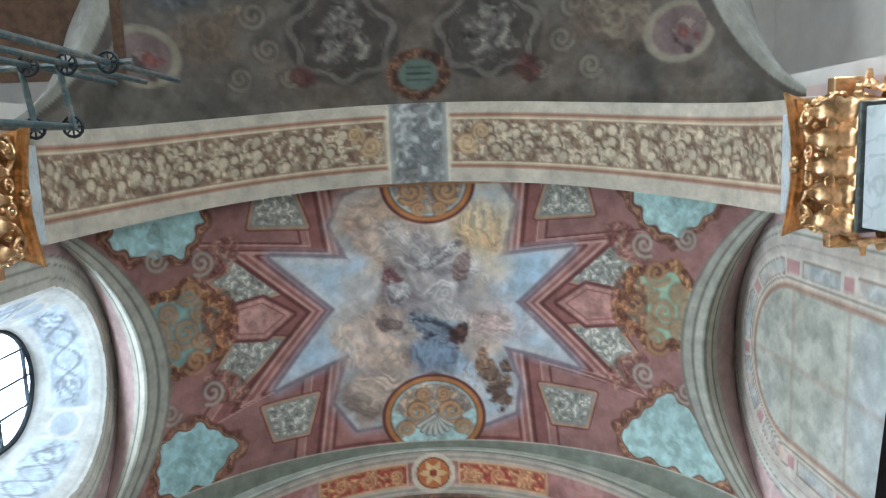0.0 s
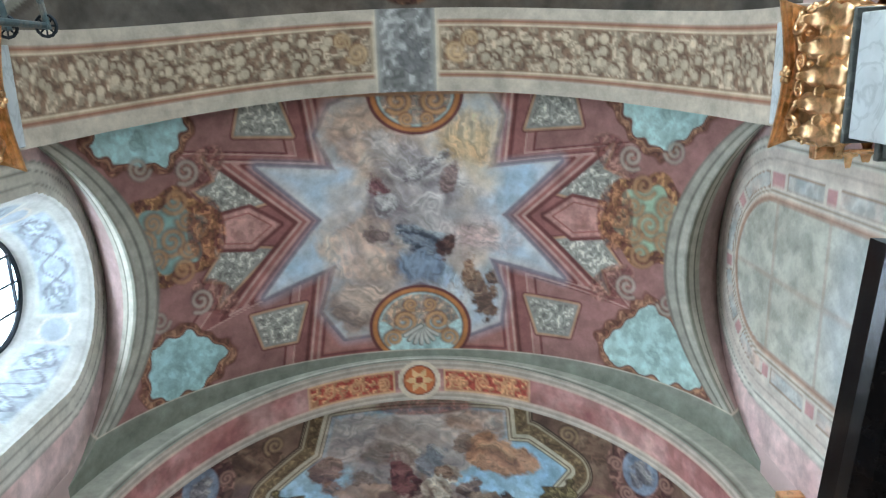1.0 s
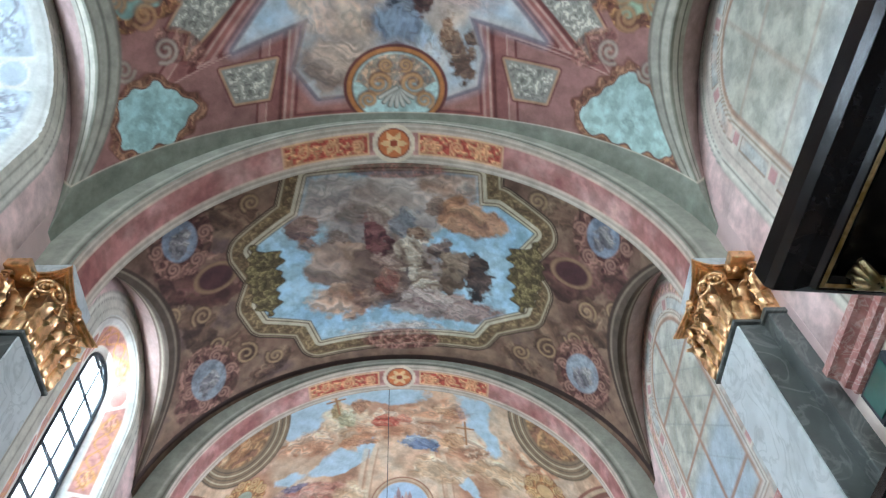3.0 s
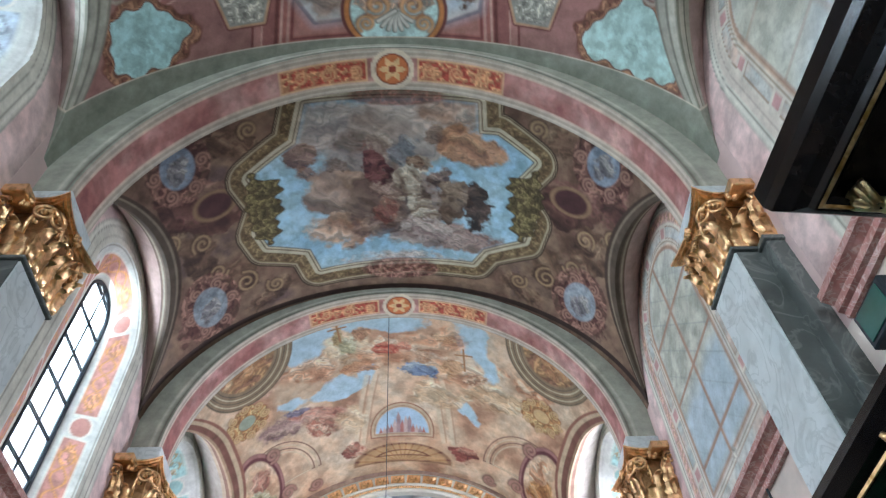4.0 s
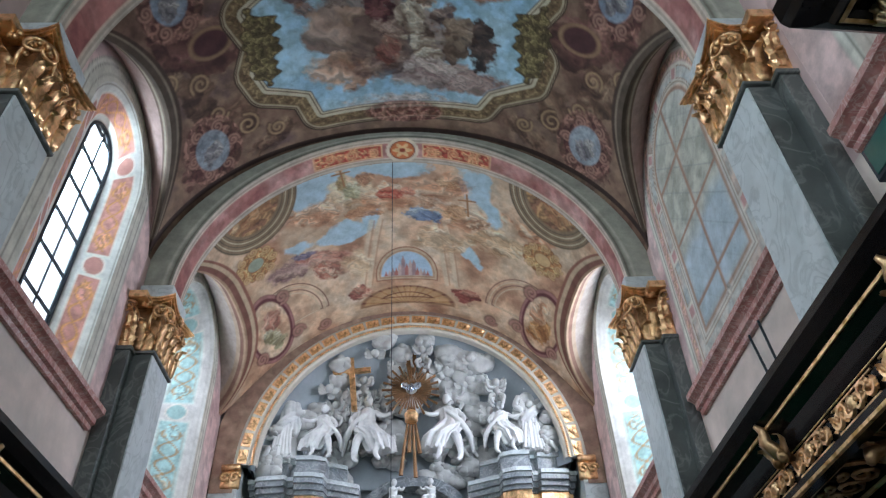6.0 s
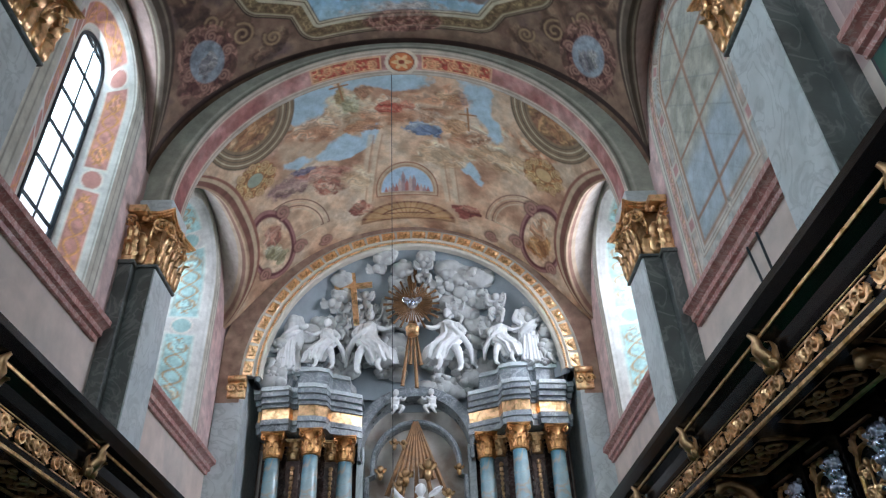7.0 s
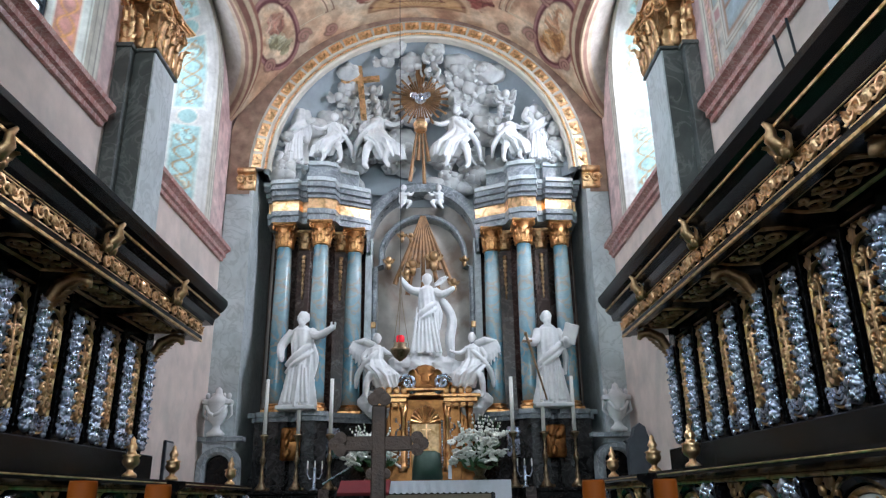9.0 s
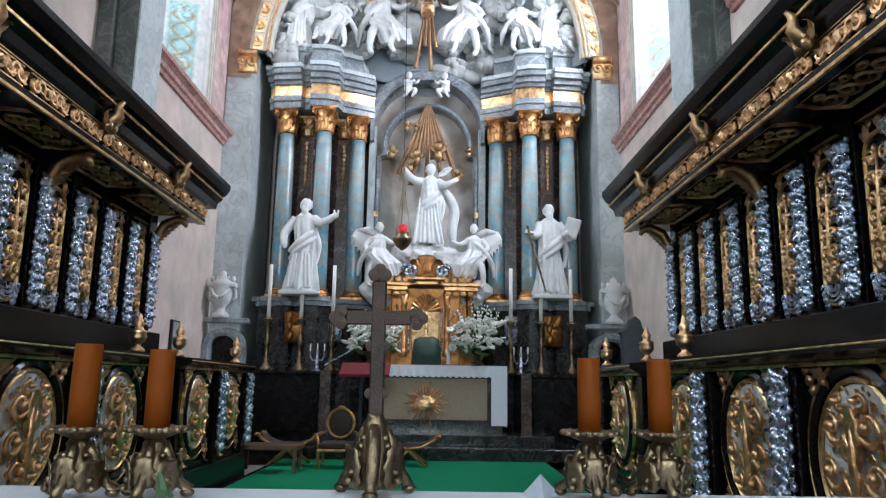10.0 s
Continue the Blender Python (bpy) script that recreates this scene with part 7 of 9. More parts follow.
def standing(bm, h, lean=0.0, left=None, right=None, seed=0, cloak=True, beard=False):
    """A draped standing figure of height h at the origin, with plain head and arms."""
    k = h / 1.8
    line = [(0.0, 0, 0), (0.02 * seed % 0.03, 0, 0.3), (lean * 0.4, -0.03, 0.65), (lean, -0.02, 0.95), (lean * 0.8, 0, 1.2), (lean * 0.5, 0, 1.42), (lean * 0.5, 0, 1.52)]
    drapery(bm, [(x * k, y * k, z * k) for x, y, z in line], [q * k for q in (0.30, 0.26, 0.23, 0.20, 0.22, 0.20, 0.09)], 8, 0.22, seed)
    hx = lean * 0.5
    blob(bm, (hx * k, -0.02 * k, 1.66 * k), (0.095 * k, 0.11 * k, 0.135 * k), 12, 9)
    blob(bm, (hx * k, 0.03 * k, 1.69 * k), (0.115 * k, 0.11 * k, 0.125 * k), 10, 8, lump=0.35, seed=seed)
    if beard:
        blob(bm, (hx * k, -0.09 * k, 1.55 * k), (0.075 * k, 0.06 * k, 0.11 * k), 9, 7, lump=0.4, seed=seed + 1)
    for pts, s in ((left, -1), (right, 1)):
        if pts:
            p = [(hx + s * 0.17, 0, 1.40), *pts]
            limb(bm, [(x * k, y * k, z * k) for x, y, z in p], [0.10 * k, 0.085 * k, 0.055 * k, 0.03 * k][:len(p)] if len(p) <= 4 else [0.07 * k] * len(p))
            e = p[-1]
            blob(bm, (e[0] * k, e[1] * k, e[2] * k), (0.05 * k, 0.04 * k, 0.06 * k), 8, 6, lump=0.3, seed=seed)
    if cloak:
        limb(bm, [(x * k, y * k, z * k) for x, y, z in ((-0.22, -0.10, 0.75), (-0.05, -0.21, 0.90), (0.12, -0.18, 1.05), (0.24, 0.0, 1.18))], [0.05 * k, 0.065 * k, 0.06 * k, 0.04 * k], 9)
        limb(bm, [(x * k, y * k, z * k) for x, y, z in ((-0.24, -0.06, 0.62), (-0.04, -0.215, 0.78), (0.14, -0.19, 0.92), (0.25, -0.02, 1.06))], [0.03 * k, 0.045 * k, 0.045 * k, 0.03 * k], 8)
        limb(bm, [(x * k, y * k, z * k) for x, y, z in ((0.22, -0.02, 1.2), (0.30, 0.0, 0.9), (0.27, 0.0, 0.55))], [0.04 * k, 0.065 * k, 0.03 * k], 8)
        for q in range(6):
            limb(bm, [(x * k, y * k, z * k) for x, y, z in ((-0.13 + 0.055 * q, -0.18, 0.82 - 0.06 * (q % 3)), (-0.17 + 0.066 * q, -0.20, 0.45), (-0.22 + 0.085 * q, -0.215, 0.06))], [0.012 * k, 0.026 * k, 0.036 * k], 7)


def seated(bm, h, s, seed=0):
    """A draped figure half reclining on a cloud, facing towards s."""
    k = h / 1.2
    drapery(bm, [(x * s * k, y * k, z * k) for x, y, z in ((0.30, -0.14, -0.15), (0.2, -0.2, 0.12), (0.03, -0.12, 0.3), (-0.02, -0.06, 0.5), (0.0, -0.05, 0.75), (0.02, -0.05, 0.85))], [q * k for q in (0.26, 0.29, 0.29, 0.2, 0.18, 0.07)], 9, 0.28, seed)
    limb(bm, [(x * s * k, y * k, z * k) for x, y, z in ((0.05, -0.1, 0.2), (0.32, -0.28, 0.15), (0.2, -0.3, -0.2), (0.28, -0.32, -0.38))], [0.12 * k, 0.085 * k, 0.055 * k, 0.035 * k])
    limb(bm, [(x * s * k, y * k, z * k) for x, y, z in ((-0.05, -0.12, 0.2), (-0.16, -0.3, 0.02), (-0.20, -0.26, -0.3), (-0.13, -0.32, -0.42))], [0.12 * k, 0.085 * k, 0.055 * k, 0.03 * k])
    limb(bm, [(x * s * k, y * k, z * k) for x, y, z in ((0.15, -0.06, 0.74), (0.34, -0.15, 0.62), (0.55, -0.2, 0.68))], [0.065 * k, 0.05 * k, 0.03 * k])
    limb(bm, [(x * s * k, y * k, z * k) for x, y, z in ((-0.15, -0.06, 0.74), (-0.3, -0.1, 0.55), (-0.2, -0.2, 0.4))], [0.08 * k, 0.065 * k, 0.04 * k])
    for q in range(4):
        limb(bm, [(x * s * k, y * k, z * k) for x, y, z in ((-0.20 + 0.06 * q, -0.22, 0.36 - 0.03 * q), (0.06 + 0.05 * q, -0.33 - 0.01 * q, 0.26 - 0.07 * q), (0.30 + 0.02 * q, -0.30, 0.10 - 0.09 * q))], [0.02 * k, 0.04 * k, 0.025 * k], 7)
    limb(bm, [(x * s * k, y * k, z * k) for x, y, z in ((0.18, -0.02, 0.80), (-0.05, -0.22, 0.60), (-0.26, -0.18, 0.40), (-0.42, -0.05, 0.15), (-0.46, 0.0, -0.15))], [0.03 * k, 0.05 * k, 0.06 * k, 0.07 * k, 0.03 * k], 9)
    blob(bm, (0.03 * s * k, -0.07 * k, 1.0 * k), (0.085 * k, 0.095 * k, 0.12 * k), 11, 8)
    blob(bm, (0.01 * s * k, -0.03 * k, 1.03 * k), (0.1 * k, 0.1 * k, 0.11 * k), 10, 7, lump=0.4, seed=seed)


def putto(bm, h, s, seed=0):
    k = h / 0.7
    blob(bm, (0, 0, 0.28 * k), (0.12 * k, 0.10 * k, 0.18 * k), 10, 8)
    blob(bm, (0.02 * s * k, -0.03 * k, 0.56 * k), (0.09 * k, 0.09 * k, 0.10 * k), 10, 8, lump=0.15, seed=seed)
    for q in (-1, 1):
        limb(bm, [(q * 0.1 * k, 0, 0.4 * k), ((q * 0.1 + s * 0.14) * k, -0.08 * k, 0.32 * k), ((q * 0.06 + s * 0.24) * k, -0.1 * k, 0.4 * k)], [0.05 * k, 0.04 * k, 0.025 * k])
        limb(bm, [(q * 0.07 * k, 0, 0.14 * k), ((q * 0.1 + s * 0.12) * k, -0.12 * k, 0.08 * k), (q * 0.1 * k, -0.1 * k, -0.1 * k)], [0.08 * k, 0.06 * k, 0.03 * k])


def statue(name, build, m, label, category="statue", group="", material=None):
    bm = bmesh.new()
    build(bm)
    ob = part(name, bm, material or WHITE_STUCCO, None, label, True)
    ob.matrix_basis = m
    fuse = ob.modifiers.new("fuse", "REMESH")
    fuse.mode, fuse.voxel_size, fuse.use_smooth_shade = "VOXEL", 0.0125, True
    return tagged(ob, label, category, group)


def peter(bm):
    box(bm, -0.34, 0.34, -0.26, 0.26, 0, 0.07, 0.01)
    b2 = bmesh.new()
    standing(b2, 1.72, 0.05, left=[(-0.34, -0.05, 1.12), (-0.30, -0.2, 0.85)], right=[(0.36, -0.15, 1.30), (0.62, -0.25, 1.42)], seed=2, beard=True)
    bmesh.ops.translate(b2, verts=b2.verts, vec=(0, 0, 0.06))
    me = bpy.data.meshes.new("tmp")
    b2.to_mesh(me)
    bm.from_mesh(me)
    bpy.data.meshes.remove(me)
    for q in range(2):
        tube(bm, [(0.58 + 0.06 * q, -0.25, 1.38), (0.58 + 0.07 * q, -0.26, 1.52)], 0.02, 6)


def paul(bm):
    box(bm, -0.34, 0.34, -0.26, 0.26, 0, 0.07, 0.01)
    b2 = bmesh.new()
    standing(b2, 1.70, -0.04, left=[(-0.30, -0.14, 1.15), (-0.48, -0.28, 1.18)], right=[(0.34, -0.08, 1.12), (0.28, -0.24, 1.18)], seed=5, beard=True)
    bmesh.ops.translate(b2, verts=b2.verts, vec=(0, 0, 0.06))
    me = bpy.data.meshes.new("tmp")
    b2.to_mesh(me)
    bm.from_mesh(me)
    bpy.data.meshes.remove(me)
    bmesh.ops.create_cube(bm, size=1, matrix=pose(0.36, -0.2, 1.28, 15, 20, -15) @ Matrix.Diagonal((0.26, 0.07, 0.36, 1)))


def mary(bm):
    standing(bm, 1.62, 0.06, left=[(-0.34, -0.12, 1.42), (-0.52, -0.2, 1.62)], right=[(0.36, -0.12, 1.30), (0.58, -0.2, 1.40)], seed=7)
    limb(bm, [(0.1, 0.05, 1.3), (0.38, 0.08, 1.0), (0.5, 0.1, 0.7), (0.45, 0.05, 0.3), (0.5, 0, -0.15)], [0.05, 0.09, 0.10, 0.10, 0.05])
    for q in range(7):
        limb(bm, [(-0.16 + 0.05 * q, -0.17, 0.92 - 0.05 * (q % 3)), (-0.20 + 0.065 * q, -0.20, 0.5), (-0.26 + 0.09 * q + 0.02 * (q % 2), -0.215, 0.02)], [0.012, 0.024, 0.034], 7)
    wing(bm, (0.18, 0.12, 1.45), (0.42, 0.12, 1.62), 0.2, 1)
    for k, (x, z, r) in enumerate(((-0.45, -0.15, 0.28), (-0.1, -0.22, 0.34), (0.3, -0.25, 0.34), (0.6, -0.3, 0.28), (-0.7, -0.4, 0.22), (0.05, -0.5, 0.3), (-0.35, -0.55, 0.3), (0.5, -0.6, 0.3))):
        blob(bm, (x, 0.0, z), (r, r * 0.7, r * 0.75), 12, 8, lump=0.3, seed=k)


statue("statue_of_saint", peter, pose(-2.12, 12.78, 2.88), "white stucco statue of a robed saint holding keys", group="saints of the altar")
statue("statue_of_saint", paul, pose(2.36, 12.80, 2.88), "white stucco statue of a robed saint with a book", group="saints of the altar")
statue("statue_of_virgin", mary, pose(0.13, 13.35, 3.92), "white stucco statue of a robed woman with outstretched arms on clouds")
bm = bmesh.new()
tube(bm, [(1.92, 12.5, 4.12), (2.22, 12.48, 2.98)], [0.025, 0.016], 8)
box(bm, 1.84, 2.02, 12.48, 12.52, 4.0, 4.03, 0.004)
blob(bm, (1.91, 12.5, 4.15), (0.035, 0.035, 0.035), 8, 6)
tagged(part("sword", bm, BRASS), "long brass-hilted sword leaning on the saint's plinth", "sword")
for s, x in ((-1, -0.78), (1, 1.0)):
    def angel(bm, s=s):
        seated(bm, 0.95, -s, 3 + s)
        wing(bm, (s * 0.05, 0.1, 0.70), (s * 0.42, 0.12, 0.78), 0.62, s)
        wing(bm, (-s * 0.02, 0.12, 0.66), (s * 0.30, 0.16, 0.72), 0.5, s)
        for k in range(3):
            blob(bm, (s * (0.1 - 0.12 * k), 0.05, -0.35 - 0.1 * k), (0.24, 0.2, 0.2), 10, 7, lump=0.3, seed=k)
    statue("statue_of_angel", angel, pose(x - 0.0, 13.15, 3.42), "white stucco kneeling angel with spread wings", group="angels by the tabernacle")

# gloria over the cornice: grey ground, stucco clouds and figures
def gloria_y(x, z):
    """Depth of the shallow apse behind the altar top."""
    r2 = ((x - 0.05) / 3.0) ** 2 + ((z - 7.42) / 3.05) ** 2
    return 12.70 + 1.2 * max(0.0, 1 - r2) ** 0.7


bm = bmesh.new()
rows = [[bm.verts.new((0.05 + 3.06 * r * math.cos(a), gloria_y(0.05 + 3.06 * r * math.cos(a), 7.42 + 3.1 * r * math.sin(a)), 7.42 + 3.1 * r * math.sin(a))) for a in [math.pi * k / 48 for k in range(49)]] for r in [q / 16 for q in range(1, 17)]]
for p, q in zip(rows, rows[1:]):
    for k in range(48):
        bm.faces.new((p[k], p[k + 1], q[k + 1], q[k]))
bm.faces.new(rows[0])
tagged(part("wall_apse", bm, mat("pale_blue_grey_stucco", (0.33, 0.38, 0.41), 0.7, vary=0.15, scale=2.5), None, "", True), "pale blue-grey stuccoed apse behind the altar top", "wall", kind="structure")
tagged(part("wall_gloria", boxes((-3.4, 3.5, 13.98, 14.5, 7.2, 11.6)), mat("blue_grey_stucco", (0.36, 0.40, 0.43), 0.7, vary=0.15, scale=2.5)), "blue-grey stuccoed wall behind the altar top", "wall", kind="structure")
cl = thing("stucco_clouds", pose(AX, 13.86, 9.0), "pale stucco clouds rising round gilded rays", "altar relief")
rs = random.Random(11)
for k in range(120):
    a = rs.uniform(0.0, math.pi)
    q = rs.random() ** 0.6
    x, z = 2.85 * q * math.cos(a), 7.5 + 2.85 * q * math.sin(a)
    if (abs(x) < 0.25 and z < 8.6) or (q > 0.86 and 0.9 < abs(math.cos(a)) + 0.12 < 1.0):
        continue
    r = rs.uniform(0.11, 0.30)
    bm = bmesh.new()
    blob(bm, (0, 0, 0), (r * 1.15, 0.15, r * 0.9), 16, 10, lump=0.25, seed=k)
    for j in range(3):
        t = rs.uniform(0, 6.28)
        blob(bm, (r * 0.8 * math.cos(t), -0.04, r * 0.6 * math.sin(t)), (r * 0.5, 0.12, r * 0.42), 12, 8, lump=0.2, seed=k + j)
    o = part("cloud", bm, CLOUD, cl, smooth=True)
    o.matrix_basis = Matrix.Translation((x, gloria_y(AX + x, z) - 13.86 - 0.04 - 0.12 * rs.random(), z - 9.0))
for k in range(46):
    a = rs.uniform(0.45, math.pi - 0.45)
    q = rs.uniform(0.58, 0.93)
    x, z = 2.85 * q * math.cos(a), 7.5 + 2.85 * q * math.sin(a)
    bm = bmesh.new()
    r = 0.085
    blob(bm, (0, 0, 0), (r, r, r * 1.15), 10, 8)
    blob(bm, (0.01, 0.03, 0.03), (r * 1.15, r, r), 9, 7, lump=0.4, seed=k)
    for s in (-1, 1):
        for e in range(3):
            leaf(bm, pose(s * r * 0.6, 0.02, -r * 0.8, 0, s * (40 + 30 * e), 0), 0.26 - 0.03 * e, 0.10)
    if k % 3 == 0:
        blob(bm, (0.03, 0.02, -0.2), (0.09, 0.07, 0.15), 9, 7, lump=0.3, seed=k)
        for s in (-1, 1):
            limb(bm, [(s * 0.06, -0.02, -0.28), (s * 0.14, -0.08, -0.36), (s * 0.08, -0.05, -0.5)], [0.055, 0.045, 0.025], 7)
            limb(bm, [(s * 0.07, -0.02, -0.12), (s * 0.17, -0.08, -0.12), (s * 0.20, -0.12, 0.02)], [0.04, 0.03, 0.02], 7)
    o = part("cherub_head", bm, CLOUD, cl, smooth=True)
    o.matrix_basis = Matrix.Translation((x, gloria_y(AX + x, z) - 13.86 - 0.24, z - 9.0))
gy = thing("gilded_sunburst", pose(0.05, 12.95, 9.18), "gilded sunburst with a silver dove and a crown", "altar ornament")
bm = bmesh.new()
rays(bm, 0, 0, 0, 0.12, 0.60, 0, 2 * math.pi * 43 / 44, 44, 0.022, 3)
tagged(part("ray_ring", bm, RAY_GILT, gy, "ring of gilded rays"), kind="stuff")
bm = bmesh.new()
rays(bm, 0, 0.03, 0, 0.3, 0.95, math.radians(85), math.radians(95), 3, 0.045, 2)
rays(bm, 0, 0.03, -0.1, 0.3, 1.75, math.radians(-97), math.radians(-83), 4, 0.04, 5)
tagged(part("long_ray_fan", bm, RAY_GILT, gy), kind="stuff")
bm = bmesh.new()
blob(bm, (0, -0.08, 0), (0.06, 0.06, 0.10), 9, 7)
for s in (-1, 1):
    leaf(bm, pose(s * 0.03, -0.08, 0, 0, s * 70, 0), 0.22, 0.14)
part("dove", bm, SILVER, gy, "silvered dove")
bm = bmesh.new()
lathe(bm, [(0.10, -0.85), (0.13, -0.83), (0.13, -0.78), (0.15, -0.70), (0.10, -0.62), (0.03, -0.58)], 12, pose(0, -0.2, 0))
part("crown", bm, GOLD, gy, "gilded crown")
bm = bmesh.new()
box(bm, -0.06, 0.06, -0.05, 0.05, -0.75, 0.50, 0.01)
box(bm, -0.40, 0.40, -0.044, 0.044, 0.12, 0.23, 0.01)
cr = part("gilded_cross", bm, GOLD)
cr.matrix_basis = pose(-1.18, 12.95, 9.46, 0, -6, 0)
tagged(cr, "large gilded wooden cross standing on the clouds", "cross")
for nm, f, x, y, z, lab in (("statue_of_seated_figure", lambda bm: seated(bm, 1.22, 1, 12), -0.86, 13.25, 8.04, "white stucco seated draped figure holding up a crown"),
                            ("statue_of_seated_figure", lambda bm: seated(bm, 1.22, -1, 15), 0.80, 13.25, 8.04, "white stucco seated robed figure holding up a crown")):
    statue(nm, f, pose(x, y, z), lab, group="figures of the gloria")
statue("statue_of_prophet", lambda bm: standing(bm, 1.55, 0.05, left=[(-0.3, -0.1, 1.35), (-0.2, -0.2, 1.5)], right=[(0.3, -0.1, 1.15), (0.42, -0.2, 1.1)], seed=3), pose(-2.46, 13.0, 7.70), "white stucco robed figure standing on the cornice", group="figures of the gloria")
statue("statue_of_prophet", lambda bm: standing(bm, 1.60, -0.05, left=[(-0.3, -0.1, 1.15), (-0.2, -0.2, 1.0)], right=[(0.3, -0.1, 1.2), (0.2, -0.22, 1.05)], seed=6), pose(2.44, 13.0, 7.70), "white stucco robed figure standing on the cornice", group="figures of the gloria")
for x, z, s, h in ((-2.92, 7.78, 1, 0.7), (2.98, 7.78, -1, 0.7), (-0.32, 7.0, 1, 0.5), (0.42, 7.0, -1, 0.5), (1.28, 7.95, -1, 0.6)):
    statue("statue_of_putto", lambda bm, s=s, h=h: putto(bm, h, s), pose(x, 12.92 if abs(x) > 2 else 13.45, z), "small white stucco winged-child figure on the altar", group="putti of the altar")
for s in (-1, 1):
    statue("statue_of_angel", lambda bm, s=s: seated(bm, 0.95, s, 20 + s), pose(AX + s * 1.78, 13.08, 8.02), "white stucco angel seated on a scroll", group="figures of the gloria")
    bm = bmesh.new()
    pts = spiral(0.26, 1.9, 34)
    tube(bm, [(a * s, 0, b) for a, b, _ in pts], [0.07 - 0.04 * k / 34 for k in range(34)], 8)
    o = part("scroll_volute", bm, SLATE, None, "", True)
    o.matrix_basis = pose(AX + s * 1.96, 13.0, 7.95)
    tagged(o, "slate-grey stone scroll resting on the altar cornice", "volute", "scrolls on the cornice")

# gold arch with small square panels, closing the choir vault
GAX, GAH, GAZ = 3.04, 3.12, 7.42
ga = thing("gold_arch", pose(0.05, 12.55, GAZ), "pale moulded arch set with gilded square panels over the altar", "arch")
bm = bmesh.new()
n = 72
rows = []
for g, y in ((-0.15, 0.16), (-0.15, 0.02), (-0.12, -0.01), (-0.03, -0.01), (0.0, -0.03), (0.03, -0.03), (0.20, -0.03), (0.23, 0.0), (0.27, 0.02)):
    rows.append([bm.verts.new(((GAX + g) * math.cos(math.pi * k / n), y, (GAH + g) * math.sin(math.pi * k / n))) for k in range(n + 1)])
for p, q in zip(rows, rows[1:]):
    for k in range(n):
        bm.faces.new((p[k], p[k + 1], q[k + 1], q[k]))
part("arch_band", bm, mat("cream_stucco", (0.60, 0.56, 0.48), 0.6, vary=0.1, scale=6), ga, smooth=False)
bm = bmesh.new()
rows = [[bm.verts.new(((GAX + g) * math.cos(math.pi * k / n), y, (GAH + g) * math.sin(math.pi * k / n) - (0.5 if k in (0, n) else 0))) for k in range(n + 1)] for g, y in ((0.22, 0.03), (0.75, 0.03), (0.75, 0.09), (0.22, 0.09))]
for p, q in zip(rows, rows[1:] + rows[:1]):
    for k in range(n):
        bm.faces.new((p[k], p[k + 1], q[k + 1], q[k]))
part("spandrel", bm, mat("painted_brown_plaster", (0.34, 0.21, 0.16), 0.75, vary=0.3, scale=5, second=(0.44, 0.30, 0.22)), ga, "brown painted plaster")
bm = bmesh.new()
for q in range(5):
    rs2 = random.Random(q)
    blob(bm, (rs2.uniform(-0.06, 0.06), -0.045, rs2.uniform(-0.04, 0.04)), (0.06, 0.03, 0.045), 8, 5, lump=0.4, seed=q)
box(bm, -0.14, 0.14, -0.04, -0.02, -0.095, 0.085, 0.006)
for q in range(9):
    blob(bm, (-0.15 + 0.0375 * q, -0.03, -0.19), (0.019, 0.022, 0.03), 6, 4)
firstp = None
for k in range(30):
    a = math.pi * (k + 0.5) / 30
    m = pose((GAX + 0.115) * math.cos(a), 0, (GAH + 0.115) * math.sin(a)) @ pose(0, 0, 0, 0, 90 - math.degrees(a), 0)
    if firstp is None:
        firstp = part("gilt_panel", bm, GOLD, ga)
        firstp.matrix_basis = m
    else:
        again("gilt_panel", firstp, ga, m)
# soffit between the gold arch and the altar wall, and the marbled jambs below
bm = bmesh.new()
rows = [[bm.verts.new((0.05 + GAX * math.cos(math.pi * k / n) * f, y, GAZ + GAH * math.sin(math.pi * k / n) * f)) for k in range(n + 1)] for y, f in ((12.64, 1.0), (14.3, 1.0), (14.3, 1.12), (12.64, 1.12))]
for p, q in zip(rows, rows[1:] + rows[:1]):
    for k in range(n):
        bm.faces.new((p[k], p[k + 1], q[k + 1], q[k]))
tagged(part("ceiling_altar", bm, mat("grey_stucco", (0.34, 0.37, 0.39), 0.7, vary=0.2, scale=3)), "blue-grey stuccoed soffit over the altar", "ceiling", kind="structure")
for s in (-1, 1):
    tagged(part("wall_jamb", boxes(sorted_box(s * 3.18 + 0.05, s * 3.66, 12.6, 14.3, 0.0, 7.45)), GREY_MARBLE), "pale grey marbled wall strip beside the altar", "wall", kind="structure")
    bm = bmesh.new()
    w = pose(s * 3.30 + 0.03, 12.55, 7.30)
    tube(bm, [w @ Vector((-0.17, -0.02, 0.08)), w @ Vector((0.17, -0.02, 0.08))], 0.07, 10)
    for q in (-1, 1):
        tube(bm, [w @ Vector((q * 0.09 + a, -0.05, b - 0.12)) for a, b, _ in spiral(0.10, 1.4, 14)], 0.03, 6)
    for q in range(3):
        leaf(bm, w @ pose(-0.1 + 0.1 * q, -0.03, -0.02, 180, 0, 0), 0.28, 0.12)
    box(bm, *sorted_box(s * 3.30 + 0.03 - 0.17, s * 3.30 + 0.03 + 0.17, 12.53, 12.66, 7.0, 7.42), 0.02)
    tagged(part("gilded_console", bm, GOLD, None, "", True), "gilded scrolled console under the arch", "console", "gilded consoles")

